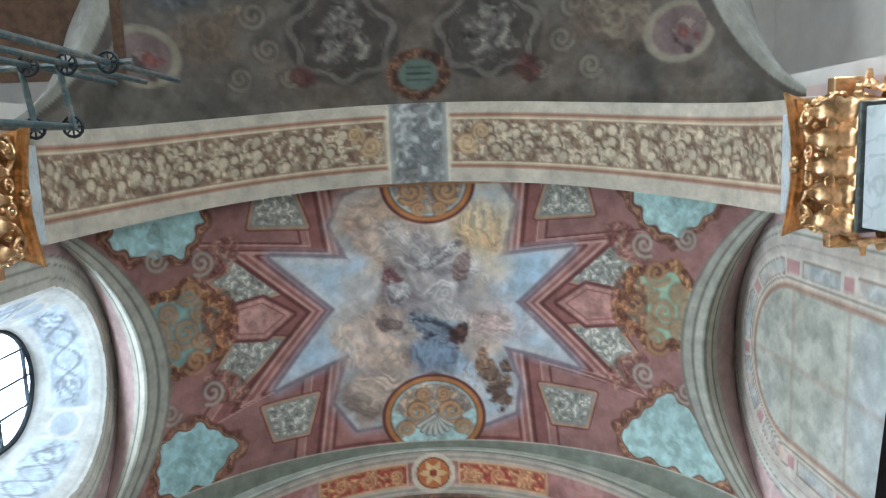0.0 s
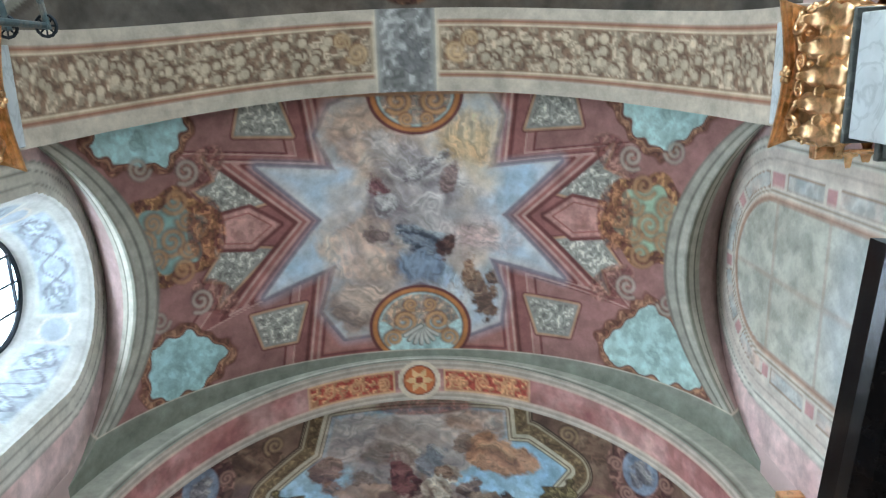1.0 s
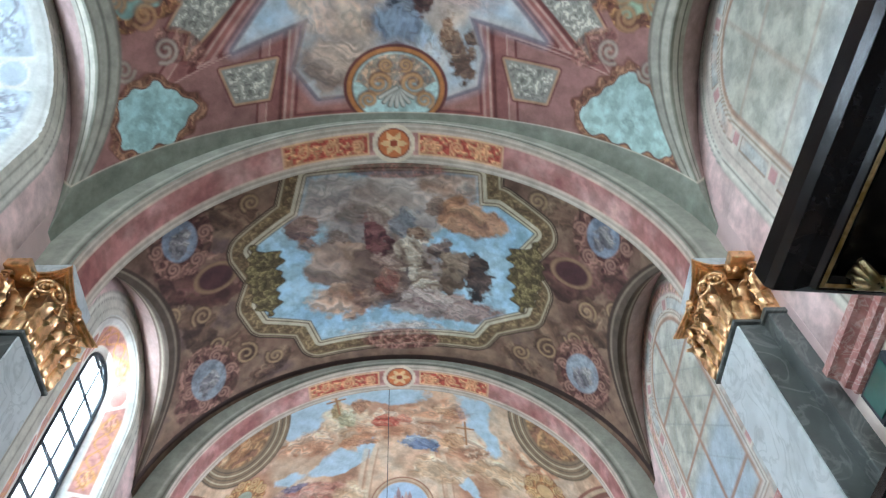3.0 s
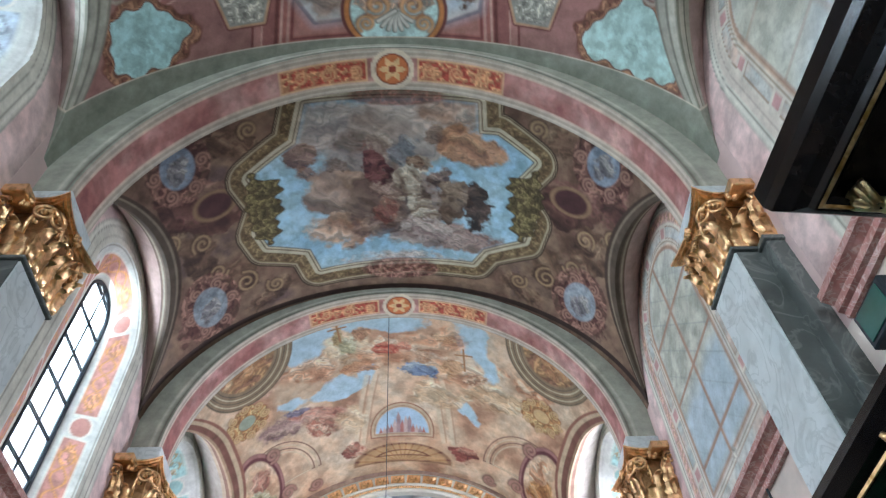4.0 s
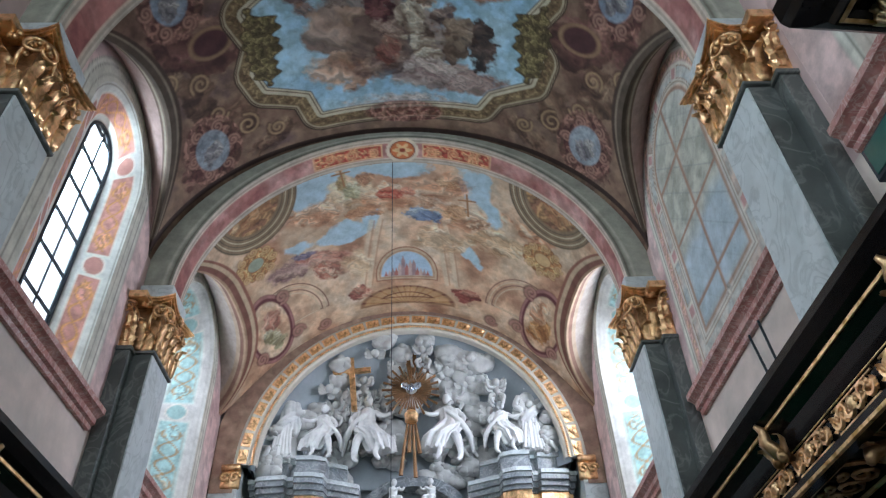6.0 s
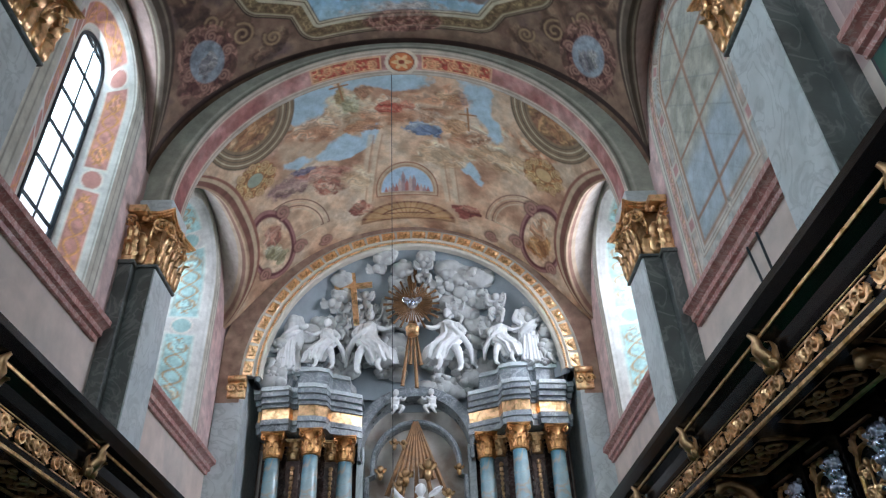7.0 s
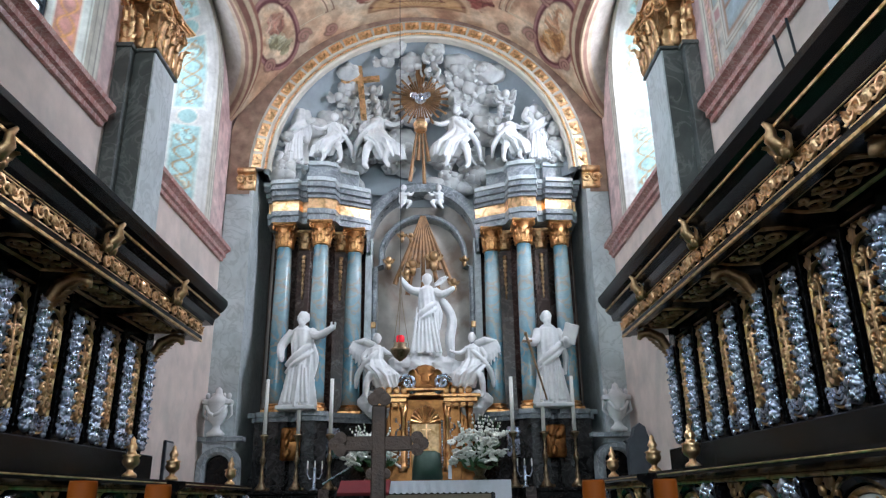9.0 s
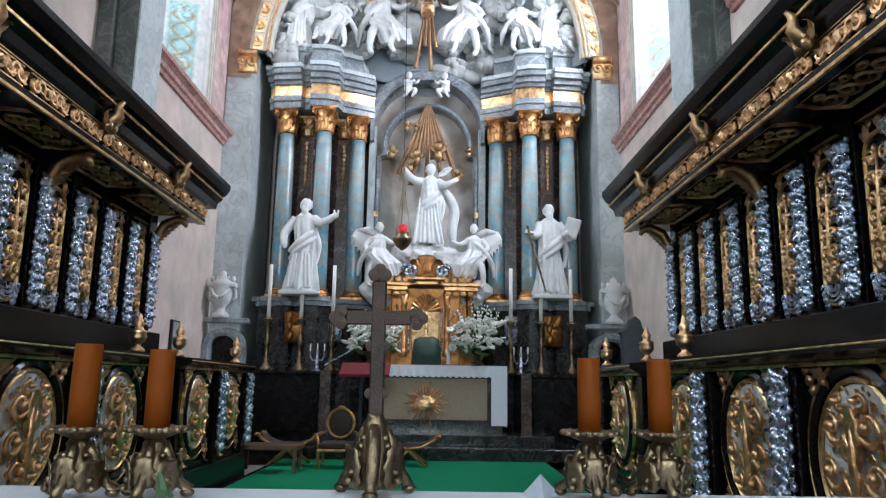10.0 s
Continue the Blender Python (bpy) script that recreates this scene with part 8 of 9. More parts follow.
# tabernacle
WARM_GOLD = mat("warm_gilding", (0.38, 0.17, 0.06), 0.38, 1.0, vary=0.3, scale=10, second=(0.20, 0.085, 0.03), bump=0.4, bump_scale=70)
tb = thing("tabernacle", pose(0.12, 12.95, 1.62), "gilded tabernacle with small columns and a domed top", "tabernacle")
part("body", boxes((-0.62, 0.62, -0.1, 0.45, 0.0, 1.45), bevel=0.02), WARM_GOLD, tb)
part("wing_body", boxes((-0.88, 0.88, 0.1, 0.5, 0.0, 1.3), bevel=0.02), WARM_GOLD, tb)
for x in (-0.78, -0.56, -0.38, 0.38, 0.56, 0.78):
    bm = bmesh.new()
    lathe(bm, [(0.07, 0.0), (0.07, 0.08), (0.05, 0.1), (0.045, 0.9), (0.06, 0.92), (0.05, 0.95), (0.085, 1.14)], 12, pose(x, -0.14 if abs(x) < 0.5 else 0.06, 0.22))
    part("small_column", bm, ALTAR_GOLD, tb, "", True)
for x, w in ((-0.62, 0.30), (0.62, 0.30), (0.0, 0.30)):
    part("cornice", boxes((x - w, x + w, -0.24 if abs(x) > 0.1 else -0.15, 0.5, 1.38 if abs(x) > 0.1 else 1.5, 1.46 if abs(x) > 0.1 else 1.57), (x - w - 0.05, x + w + 0.05, -0.28, 0.5, 1.46 if abs(x) > 0.1 else 1.57, 1.52 if abs(x) > 0.1 else 1.62), bevel=0.012), ALTAR_GOLD, tb)
for s in (-1, 1):
    bm = bmesh.new()
    spray(bm, 0.8, 0.2, 6 + s)
    o = part("carved_spray", bm, ALTAR_GOLD, tb, "", True)
    o.matrix_basis = pose(s * 0.68, 0.09, 0.3)
    bm = bmesh.new()
    for k in range(26):
        a = k * 0.9
        blob(bm, (s * 0.47 + 0.045 * math.cos(a), -0.13 + 0.045 * math.sin(a), 0.3 + 0.032 * k), (0.018, 0.018, 0.026), 6, 4)
    part("twisted_band", bm, SILVER, tb, "", True)
    bm = bmesh.new()
    for k in range(4):
        leaf(bm, pose(s * (0.40 + 0.13 * k), -0.30, 1.36, 180, 0, 0), 0.10, 0.10)
        leaf(bm, pose(s * (0.36 + 0.13 * k), -0.26, 1.52, 0, s * 12, 0), 0.14, 0.11)
    part("cresting", bm, ALTAR_GOLD, tb, "", True)
    bm = bmesh.new()
    leaf(bm, pose(s * 0.10, -0.2, 1.62, 0, s * 25, 0), 0.42, 0.18)
    leaf(bm, pose(s * 0.24, -0.16, 1.62, 0, s * 45, 0), 0.34, 0.16)
    volute(bm, pose(s * 0.36, -0.2, 1.66) @ Matrix.Diagonal((s, 1, 1, 1)), 0.10, 0.04, width=0.03)
    part("dome_leaves", bm, WARM_GOLD, tb, "", True)
bm = bmesh.new()
lathe(bm, [(0.34, 0.0), (0.36, 0.05), (0.30, 0.12), (0.22, 0.2), (0.24, 0.26), (0.16, 0.34), (0.2, 0.4), (0.14, 0.46), (0.0, 0.5)], 14, pose(0, 0.1, 1.60))
part("dome", bm, WARM_GOLD, tb, "", True)
bm = bmesh.new()
for k in range(11):
    a = math.pi * (k + 0.5) / 11
    tube(bm, [(0.02 * math.cos(a), -0.14, 1.02), (0.26 * math.cos(a), -0.2, 1.02 + 0.30 * math.sin(a))], [0.012, 0.035], 6)
part("shell", bm, ALTAR_GOLD, tb, "gilded shell over the door")
bm = bmesh.new()
box(bm, -0.24, 0.24, -0.16, -0.10, 0.3, 1.02, 0.01)
part("door", bm, OLD_GOLD, tb)
for s in (-1, 1):
    bm = bmesh.new()
    for k in range(16):
        blob(bm, (s * 0.29, -0.17, 0.3 + 0.05 * k), (0.022, 0.02, 0.026), 6, 4)
    part("pearl_strip", bm, SILVER, tb, "", True)
    bm = bmesh.new()
    tube(bm, [(s * (0.30 + a), -0.22, 1.72 + b) for a, b, _ in spiral(0.15, 1.4, 16)], 0.035, 7)
    leaf(bm, pose(s * 0.18, -0.2, 1.55, 0, s * 40, 0), 0.3, 0.16)
    part("silver_scroll", bm, SILVER, tb, "", True)
bm = bmesh.new()
lathe(bm, [(0.07, 0), (0.02, 0.03), (0.02, 0.12), (0.05, 0.15), (0.02, 0.18), (0.015, 0.3)], 10)
box(bm, -0.08, 0.08, -0.01, 0.01, 0.34, 0.36)
box(bm, -0.012, 0.012, -0.01, 0.01, 0.28, 0.44)
o = part("altar_crucifix", bm, GOLD)
o.matrix_basis = pose(0.14, 12.62, 2.17)
tagged(o, "small gilded crucifix standing over the veiled box", "crucifix")
bm = bmesh.new()
lathe(bm, [(0.26 * (1 + 0), 0.0), (0.25, 0.2), (0.22, 0.42), (0.15, 0.46), (0.0, 0.47)], 24)
for v in bm.verts:
    a = math.atan2(v.co.y, v.co.x)
    k = 1 + 0.09 * math.sin(12 * a) * (1 - v.co.z / 0.5)
    v.co.x, v.co.y = v.co.x * k, v.co.y * k * 0.7
o = part("green_veil", bm, mat("dark_green_silk", (0.035, 0.075, 0.055), 0.5, vary=0.2, scale=12, bump=0.2), None, "", True)
o.matrix_basis = pose(0.15, 12.62, 1.705)
tagged(o, "dark green pleated veil over a box on the altar", "veil")
o = tagged(part("white_card", boxes((0.50, 0.56, 12.50, 12.52, 1.705, 1.93), bevel=0.003), WHITE_CLOTH), "small white card standing on the altar", "card")

# altar table with its cloth, front panel and steps
mt = thing("altar_table", pose(0.42, 12.7, 0.55), "black altar table with a gilded sunburst on its pale front", "altar table")
part("body", boxes((-1.05, 1.05, -0.22, 0.4, 0.0, 1.08), bevel=0.01), BLACK_MARBLE, mt)
part("front_panel", boxes((-0.98, 0.78, -0.245, -0.22, 0.22, 0.92), bevel=0.01), mat("dull_gold_fabric", (0.34, 0.27, 0.19), 0.6, 0.2, vary=0.15, scale=30, bump=0.2), mt, "pale gold panel")
bm = bmesh.new()
rays(bm, -0.26, -0.26, 0.50, 0.12, 0.36, 0, 2 * math.pi * 27 / 28, 28, 0.018, 6)
blob(bm, (-0.26, -0.27, 0.50), (0.19, 0.04, 0.13), 14, 8, lump=0.3, seed=2)
part("sunburst", bm, GOLD, mt, "gilded sunburst")
part("table_top", boxes((-1.08, 1.08, -0.28, 0.42, 1.08, 1.12), bevel=0.008), BLACK_MARBLE, mt)
ac = thing("altar_cloth", pose(0.42, 12.7, 1.672), "white linen altar cloth with a scalloped lace edge", "altar cloth")
part("cloth_top", boxes((-1.10, 1.10, -0.30, 0.42, 0.0, 0.012), bevel=0.004), WHITE_CLOTH, ac)
bm = bmesh.new()
for side_x in (0, 1):
    top, bot = [], []
    for k in range(111):
        u = k / 110
        x = -1.10 + 2.20 * u
        w = 0.008 * math.sin(k * 0.8)
        top.append(bm.verts.new((x, -0.305 - 0.012 * side_x, 0.012)))
        bot.append(bm.verts.new((x, -0.315 + w - 0.012 * side_x, -0.17 - 0.025 * abs(math.sin(u * math.pi * 22)))))
    for k in range(110):
        bm.faces.new((top[k], top[k + 1], bot[k + 1], bot[k]))
part("lace_edge", bm, WHITE_CLOTH, ac, "white scalloped lace")
part("cloth_flap", boxes((0.84, 1.108, -0.335, -0.328, -0.98, 0.012)), WHITE_CLOTH, ac)
for s in (-1, 1):
    bm = bmesh.new()
    n = 22
    g = [[bm.verts.new((s * 1.10 + s * 0.02 * math.sin(k * 0.9), -0.30 + 0.70 * k / n, 0.012 - (1.0 + 0.02 * abs(math.sin(k * 1.4))) * j / 4)) for j in range(5)] for k in range(n + 1)]
    for k in range(n):
        for j in range(4):
            bm.faces.new((g[k][j], g[k + 1][j], g[k + 1][j + 1], g[k][j + 1]))
    bmesh.ops.solidify(bm, geom=bm.faces[:], thickness=0.006)
    part("cloth_side", bm, WHITE_CLOTH, ac)
for k, (w, y0, z0, z1) in enumerate(((2.3, 11.25, 0.22, 0.41), (1.9, 11.65, 0.41, 0.58))):
    tagged(part("altar_step", boxes((0.3 - w, 0.3 + w, y0, 14.0, z0, z1), bevel=0.012), BLACK_MARBLE), "polished black marble altar step", "step", "altar steps", "structure")


def altar_screen(x0, x1, post):
    """A low black screen: a boarded body with a raised panel, a coping and a stout end post."""
    sc2 = thing("altar_screen", pose((x0 + x1) / 2, 12.7, 0), "black wooden screen beside the altar", "screen", "screens beside the altar")
    m = (x0 + x1) / 2
    part("body", boxes((x0 - m, x1 - m, -0.25, 0.3, 0.0, 1.49), bevel=0.01), BLACK_WOOD, sc2)
    part("raised_panel", boxes((x0 - m + 0.22, x1 - m - 0.22, -0.275, -0.252, 0.55, 1.32), bevel=0.012), BLACK_WOOD, sc2)
    part("coping", boxes((x0 - m - 0.02, x1 - m + 0.02, -0.28, 0.31, 1.492, 1.55), bevel=0.012), BLACK_WOOD, sc2)
    part("post", boxes((post - 0.09 - m, post + 0.09 - m, -0.36, -0.282, 0.0, 1.57), bevel=0.01), BROWN_MARBLE, sc2, "dark brown end post")


altar_screen(-3.0, -1.45, -1.54)
altar_screen(1.75, 3.05, 1.85)

# gilded reliefs on the pedestals
for x, y, w, h, z in ((-2.20, 12.72, 0.17, 0.28, 2.32), (2.38, 12.74, 0.17, 0.28, 2.32), (-1.52, 13.0, 0.13, 0.26, 2.34), (1.68, 13.0, 0.13, 0.26, 2.34)):
    bm = bmesh.new()
    box(bm, -w, w, -0.02, 0.05, -h, h, 0.03)
    for k in range(9):
        q = random.Random(k)
        blob(bm, (q.uniform(-0.7, 0.7) * w, -0.03, q.uniform(-0.75, 0.75) * h), (w * 0.3, 0.035, h * 0.28), 8, 6, lump=0.5, seed=k)
    o = part("gilded_relief", bm, WARM_GOLD if w > 0.15 else SILVER, None, "", True)
    o.matrix_basis = pose(x, y + 0.02, z)
    tagged(o, "gilded relief plate on the altar pedestal" if w > 0.15 else "silvered relief plate on the altar pedestal", "relief plate", "relief plates")


# candlesticks
def tall_candle(x, y, z0, h_stick, h_wax):
    cs = thing("altar_candlestick", pose(x, y, z0), "tall old brass candlestick with a white candle", "candlestick", "altar candlesticks")
    k = h_stick / 0.9
    bm = bmesh.new()
    lathe(bm, [(0.11, 0), (0.12, 0.02), (0.06, 0.1), (0.035, 0.16), (0.05, 0.2), (0.03, 0.25), (0.025, 0.4), (0.045, 0.45), (0.05, 0.5), (0.025, 0.56), (0.022, 0.75), (0.04, 0.8), (0.075, 0.86), (0.08, 0.88), (0.03, 0.9)], 12)
    bmesh.ops.scale(bm, vec=(1, 1, k), verts=bm.verts)
    for q in range(3):
        a = 2 * math.pi * q / 3
        blob(bm, (0.11 * math.cos(a), 0.11 * math.sin(a), 0.025), (0.04, 0.04, 0.03), 7, 5)
    part("stem", bm, BRASS, cs, "", True)
    bm = bmesh.new()
    lathe(bm, [(0.034, h_stick), (0.033, h_stick + h_wax), (0.01, h_stick + h_wax + 0.004)], 12)
    part("candle", bm, WAX, cs, "white wax candle", True)
    return cs


for x, zt in ((-2.62, 3.5), (-2.05, 3.5), (-1.50, 3.45), (1.62, 3.42), (2.15, 3.42), (2.68, 3.45)):
    tall_candle(x, 12.62, 1.555, 0.92, 0.93)
for x in (-1.72, 1.78):
    cd = thing("small_candelabrum", pose(x, 12.5, 1.555), "small silver three-armed candelabrum", "candelabrum", "small candelabra")
    bm = bmesh.new()
    lathe(bm, [(0.08, 0), (0.03, 0.04), (0.02, 0.3), (0.03, 0.34), (0.015, 0.36)], 10)
    for s in (-1, 1):
        tube(bm, [(0, 0, 0.2), (s * 0.08, 0, 0.18), (s * 0.12, 0, 0.26), (s * 0.12, 0, 0.34)], 0.012, 6)
    part("stem", bm, SILVER, cd)
    for q in (-1, 0, 1):
        bm = bmesh.new()
        lathe(bm, [(0.012, 0.34), (0.012, 0.46), (0.0, 0.47)], 8, pose(q * 0.12, 0, 0))
        part("candle", bm, WAX, cd)

# flowers
LEAF = mat("green_leaves", (0.06, 0.13, 0.05), 0.5, vary=0.3, scale=20)
PETAL = mat("white_petals", (0.82, 0.82, 0.76), 0.6, vary=0.08, scale=20)


def bouquet(x, y, z, w, h, seed):
    bq = thing("flower_arrangement", pose(x, y, z), "large bouquet of white flowers and gladioli with green leaves", "flowers", "altar flowers")
    rs = random.Random(seed)
    bm = bmesh.new()
    lathe(bm, [(0.10, 0), (0.12, 0.02), (0.07, 0.08), (0.14, 0.2), (0.15, 0.22)], 12)
    part("vase", bm, BRASS, bq)
    bm, bg = bmesh.new(), bmesh.new()
    for k in range(85):
        q = rs.random()
        a = rs.uniform(-1.3, 1.3)
        r = w * 0.5 * math.sqrt(rs.random())
        px, pz = r * math.sin(a) * 1.3, 0.2 + h * 0.5 * q + 0.1 * math.cos(a)
        py = -0.18 + rs.uniform(-0.1, 0.2)
        d = rs.uniform(0.042, 0.07)
        m = pose(px, py, pz, rs.uniform(-50, 20), rs.uniform(-40, 40), rs.uniform(0, 90))
        for j in range(5):
            blob(bm, (d * 0.7 * math.cos(j * 1.257), d * 0.7 * math.sin(j * 1.257), 0), (d * 0.6, d * 0.6, d * 0.35), 6, 4, m)
    for k in range(12):
        a = rs.uniform(-0.9, 0.9)
        top = Vector((math.sin(a) * w * 0.6, rs.uniform(-0.1, 0.1), 0.25 + h * 0.8 * math.cos(a * 0.7)))
        for j in range(8):
            c = Vector((0, 0, 0.25)).lerp(top, 0.45 + 0.55 * j / 7)
            blob(bm, c + Vector((rs.uniform(-0.03, 0.03), -0.03, 0)), (0.035 - 0.003 * j, 0.03, 0.04 - 0.003 * j), 6, 4, lump=0.3, seed=j)
        tube(bg, [(0, 0, 0.15), tuple(Vector((0, 0, 0.2)).lerp(top, 0.5)), tuple(top)], 0.008, 4)
    for k in range(45):
        a = rs.uniform(-1.5, 1.5)
        leaf(bg, pose(rs.uniform(-0.4, 0.4) * w, rs.uniform(-0.16, 0.12), 0.15 + rs.uniform(0, 0.55) * h, rs.uniform(-60, 40), math.degrees(a), rs.uniform(-60, 60)), rs.uniform(0.12, 0.24), 0.05, rows=3)
    part("blossoms", bm, PETAL, bq, "white blossoms", True)
    part("foliage", bg, LEAF, bq, "green leaves and stems")


bouquet(-0.78, 12.45, 1.685, 0.80, 0.85, 3)
bouquet(1.02, 12.45, 1.685, 0.80, 1.0, 5)

# red sanctuary lamp on its long cord
lamp = thing("sanctuary_lamp", pose(-0.28, 11.8, 3.55), "hanging brass sanctuary lamp with a ruby glass on a long cord", "hanging lamp")
bm = bmesh.new()
lathe(bm, [(0.02, 0.0), (0.10, 0.06), (0.16, 0.16), (0.17, 0.2), (0.10, 0.24), (0.11, 0.3)], 14)
part("bowl", bm, BRASS, lamp, "", True)
bm = bmesh.new()
lathe(bm, [(0.05, 0.26), (0.07, 0.32), (0.075, 0.4), (0.06, 0.43)], 12)
RUBY = mat("ruby_glass", (0.65, 0.01, 0.03), 0.15, bump=0.02)
RUBY.node_tree.nodes["Principled BSDF"].inputs["Emission Color"].default_value = (0.9, 0.02, 0.04, 1)
RUBY.node_tree.nodes["Principled BSDF"].inputs["Emission Strength"].default_value = 0.35
part("ruby_glass", bm, RUBY, lamp, "glowing ruby glass", True)
bm = bmesh.new()
for q in range(3):
    a = 2 * math.pi * q / 3 + 0.4
    tube(bm, [(0.16 * math.cos(a), 0.16 * math.sin(a), 0.2), (0.03 * math.cos(a), 0.03 * math.sin(a), 1.0), (0, 0, 1.6)], 0.006, 5)
part("chains", bm, BRASS, lamp)
bm = bmesh.new()
tube(bm, [(0, 0, 1.6), (0.1, -3.5, 7.45)], 0.006, 5)
part("cord", bm, IRON, lamp, "thin dark cord")

# ------------------------------------------------------------ along the side walls
for s in (-1, 1):
    # a stone doorway with an urn over it
    dw = thing("side_doorway", pose(s * 3.30, 12.35, 0.0), "grey stone arched doorway beside the altar", "doorway", "side doorways")
    bm = bmesh.new()
    rows = []
    for g, y in ((0.0, 0.15), (0.0, -0.02), (0.05, -0.06), (0.13, -0.06), (0.16, 0.15)):
        r = 0.20 + g
        rows.append([bm.verts.new((x, y, z)) for x, z in [(-r, 0.0), (-r, 1.7)] + [(-r * math.cos(math.pi * k / 10), 1.95 + r * 0.9 * math.sin(math.pi * k / 10)) for k in range(11)] + [(r, 1.7), (r, 0.0)]])
    for p, q in zip(rows, rows[1:]):
        for k in range(len(p) - 1):
            bm.faces.new((p[k], p[k + 1], q[k + 1], q[k]))
    part("door_frame", bm, SLATE, dw, "grey moulded stone frame")
    part("door_leaf", boxes((-0.2, 0.2, 0.08, 0.12, 0, 2.14)), BLACK_WOOD, dw)
    part("lintel", boxes((-0.4, 0.4, -0.08, 0.16, 2.34, 2.42), bevel=0.012), SLATE, dw)
    ur = thing("stone_urn", pose(s * 3.36, 12.3, 2.42), "white stone urn with handles and garlands over a doorway", "urn", "stone urns")
    bm = bmesh.new()
    lathe(bm, [(0.14, 0), (0.15, 0.05), (0.07, 0.12), (0.06, 0.18), (0.14, 0.26), (0.17, 0.42), (0.15, 0.50), (0.18, 0.54), (0.18, 0.60), (0.12, 0.64), (0.06, 0.72), (0.05, 0.78), (0.0, 0.82)], 16)
    part("bowl", bm, WHITE_STUCCO, ur, "", True)
    bm = bmesh.new()
    box(bm, -0.24, 0.24, -0.10, 0.10, 0.52, 0.60, 0.01)
    for q in (-1, 1):
        tube(bm, [(q * 0.15, 0, 0.28), (q * 0.24, 0, 0.36), (q * 0.22, 0, 0.52)], 0.025, 7)
        garland_pts = [(q * 0.16, -0.12, 0.48), (q * 0.08, -0.2, 0.36), (0, -0.2, 0.32)]
        tube(bm, garland_pts, 0.03, 7)
    for q in range(-2, 3):
        blob(bm, (q * 0.09, 0, 0.66), (0.04, 0.04, 0.06), 8, 5)
    part("rim_and_handle", bm, WHITE_STUCCO, ur, "", True)
nt = thing("notice_board", pose(-3.62, 10.9, 1.95, 0, 0, 90), "small dark framed notice on the wall", "notice board")
part("frame", boxes((-0.16, 0.16, -0.02, 0.02, -0.3, 0.3), bevel=0.006), IRON, nt)
part("sheet", boxes((-0.13, 0.13, -0.026, -0.02, -0.27, 0.27)), mat("grey_paper", (0.30, 0.29, 0.28), 0.7), nt)
cf = thing("wall_cabinet", pose(3.45, 11.4, 1.55), "dark carved wall cabinet with a pointed top", "wall cabinet")
bm = bmesh.new()
prism(bm, [(-0.2, 0), (0.2, 0), (0.2, 0.62), (0.24, 0.66), (0.12, 0.72), (0.08, 0.86), (0.0, 0.92), (-0.08, 0.86), (-0.12, 0.72), (-0.24, 0.66), (-0.2, 0.62)], "y", -0.06, 0.12)
part("body", bm, mat("blue_black_wood", (0.05, 0.06, 0.075), 0.4, vary=0.2), cf)

# canopy over the seat of honour
tc = thing("throne_canopy", pose(2.87, 1.03, 4.4, 0, 0, 4.5), "black polished canopy with gilt lines over a seat of honour", "canopy")
bm = bmesh.new()
box(bm, -0.62, 0.85, -0.60, 0.53, 0.06, 0.12)
part("soffit", bm, BLACK_WOOD, tc, "plain black underside")


def ring_moulding(bm, x0, x1, y0, y1, prof):
    """A moulding round three sides of a canopy: front (x0) and both ends; prof: (outwards, z)."""
    rows = [[bm.verts.new(p) for p in ((x1, y0 - o, z), (x0 - o, y0 - o, z), (x0 - o, y1 + o, z), (x1, y1 + o, z))] for o, z in prof]
    for p, q in zip(rows, rows[1:] + rows[:1]):
        for k in range(3):
            bm.faces.new((p[k], p[k + 1], q[k + 1], q[k]))
    for k in (0, 3):
        bm.faces.new([r[k] for r in rows])


bm = bmesh.new()
ring_moulding(bm, -0.62, 0.85, -0.60, 0.53, [(-0.01, 0.06), (-0.01, -0.02), (0.02, -0.04), (0.06, -0.04), (0.07, 0.0), (0.12, 0.03), (0.17, 0.10), (0.185, 0.16), (0.185, 0.28), (-0.01, 0.28)])
part("cornice", bm, BLACK_WOOD, tc, "black moulded cornice")
bm = bmesh.new()
ring_moulding(bm, -0.62, 0.85, -0.60, 0.53, [(0.022, -0.041), (0.034, -0.052), (0.048, -0.041)])
part("gilt_line", bm, GILT_LINE, tc)
bm = bmesh.new()
tube(bm, [(0.78, 0.50, -0.40), (0.5, 0.50, -0.22), (0.1, 0.50, -0.14), (-0.3, 0.50, -0.12), (-0.52, 0.52, -0.04)], [0.06, 0.07, 0.06, 0.05, 0.03], 8)
for q in range(6):
    leaf(bm, pose(0.5 - 0.16 * q, 0.50, -0.18, 30, -60, 0), 0.2, 0.12)
for q in range(5):
    a = -0.7 + 0.35 * q
    tube(bm, [(-0.42, 0.51, -0.10), (-0.54, 0.51 + 0.05 * q - 0.1, -0.05 + 0.02 * q)], [0.03, 0.02], 6)
part("bracket", bm, mat("pale_gilding", (0.85, 0.70, 0.42), 0.3, 1.0, vary=0.3, scale=14, second=(0.5, 0.38, 0.16)), tc, "gilded leafy bracket", True)
part("back", boxes((0.68, 0.84, -0.55, 0.48, -4.39, 0.06), bevel=0.01), BLACK_WOOD, tc)

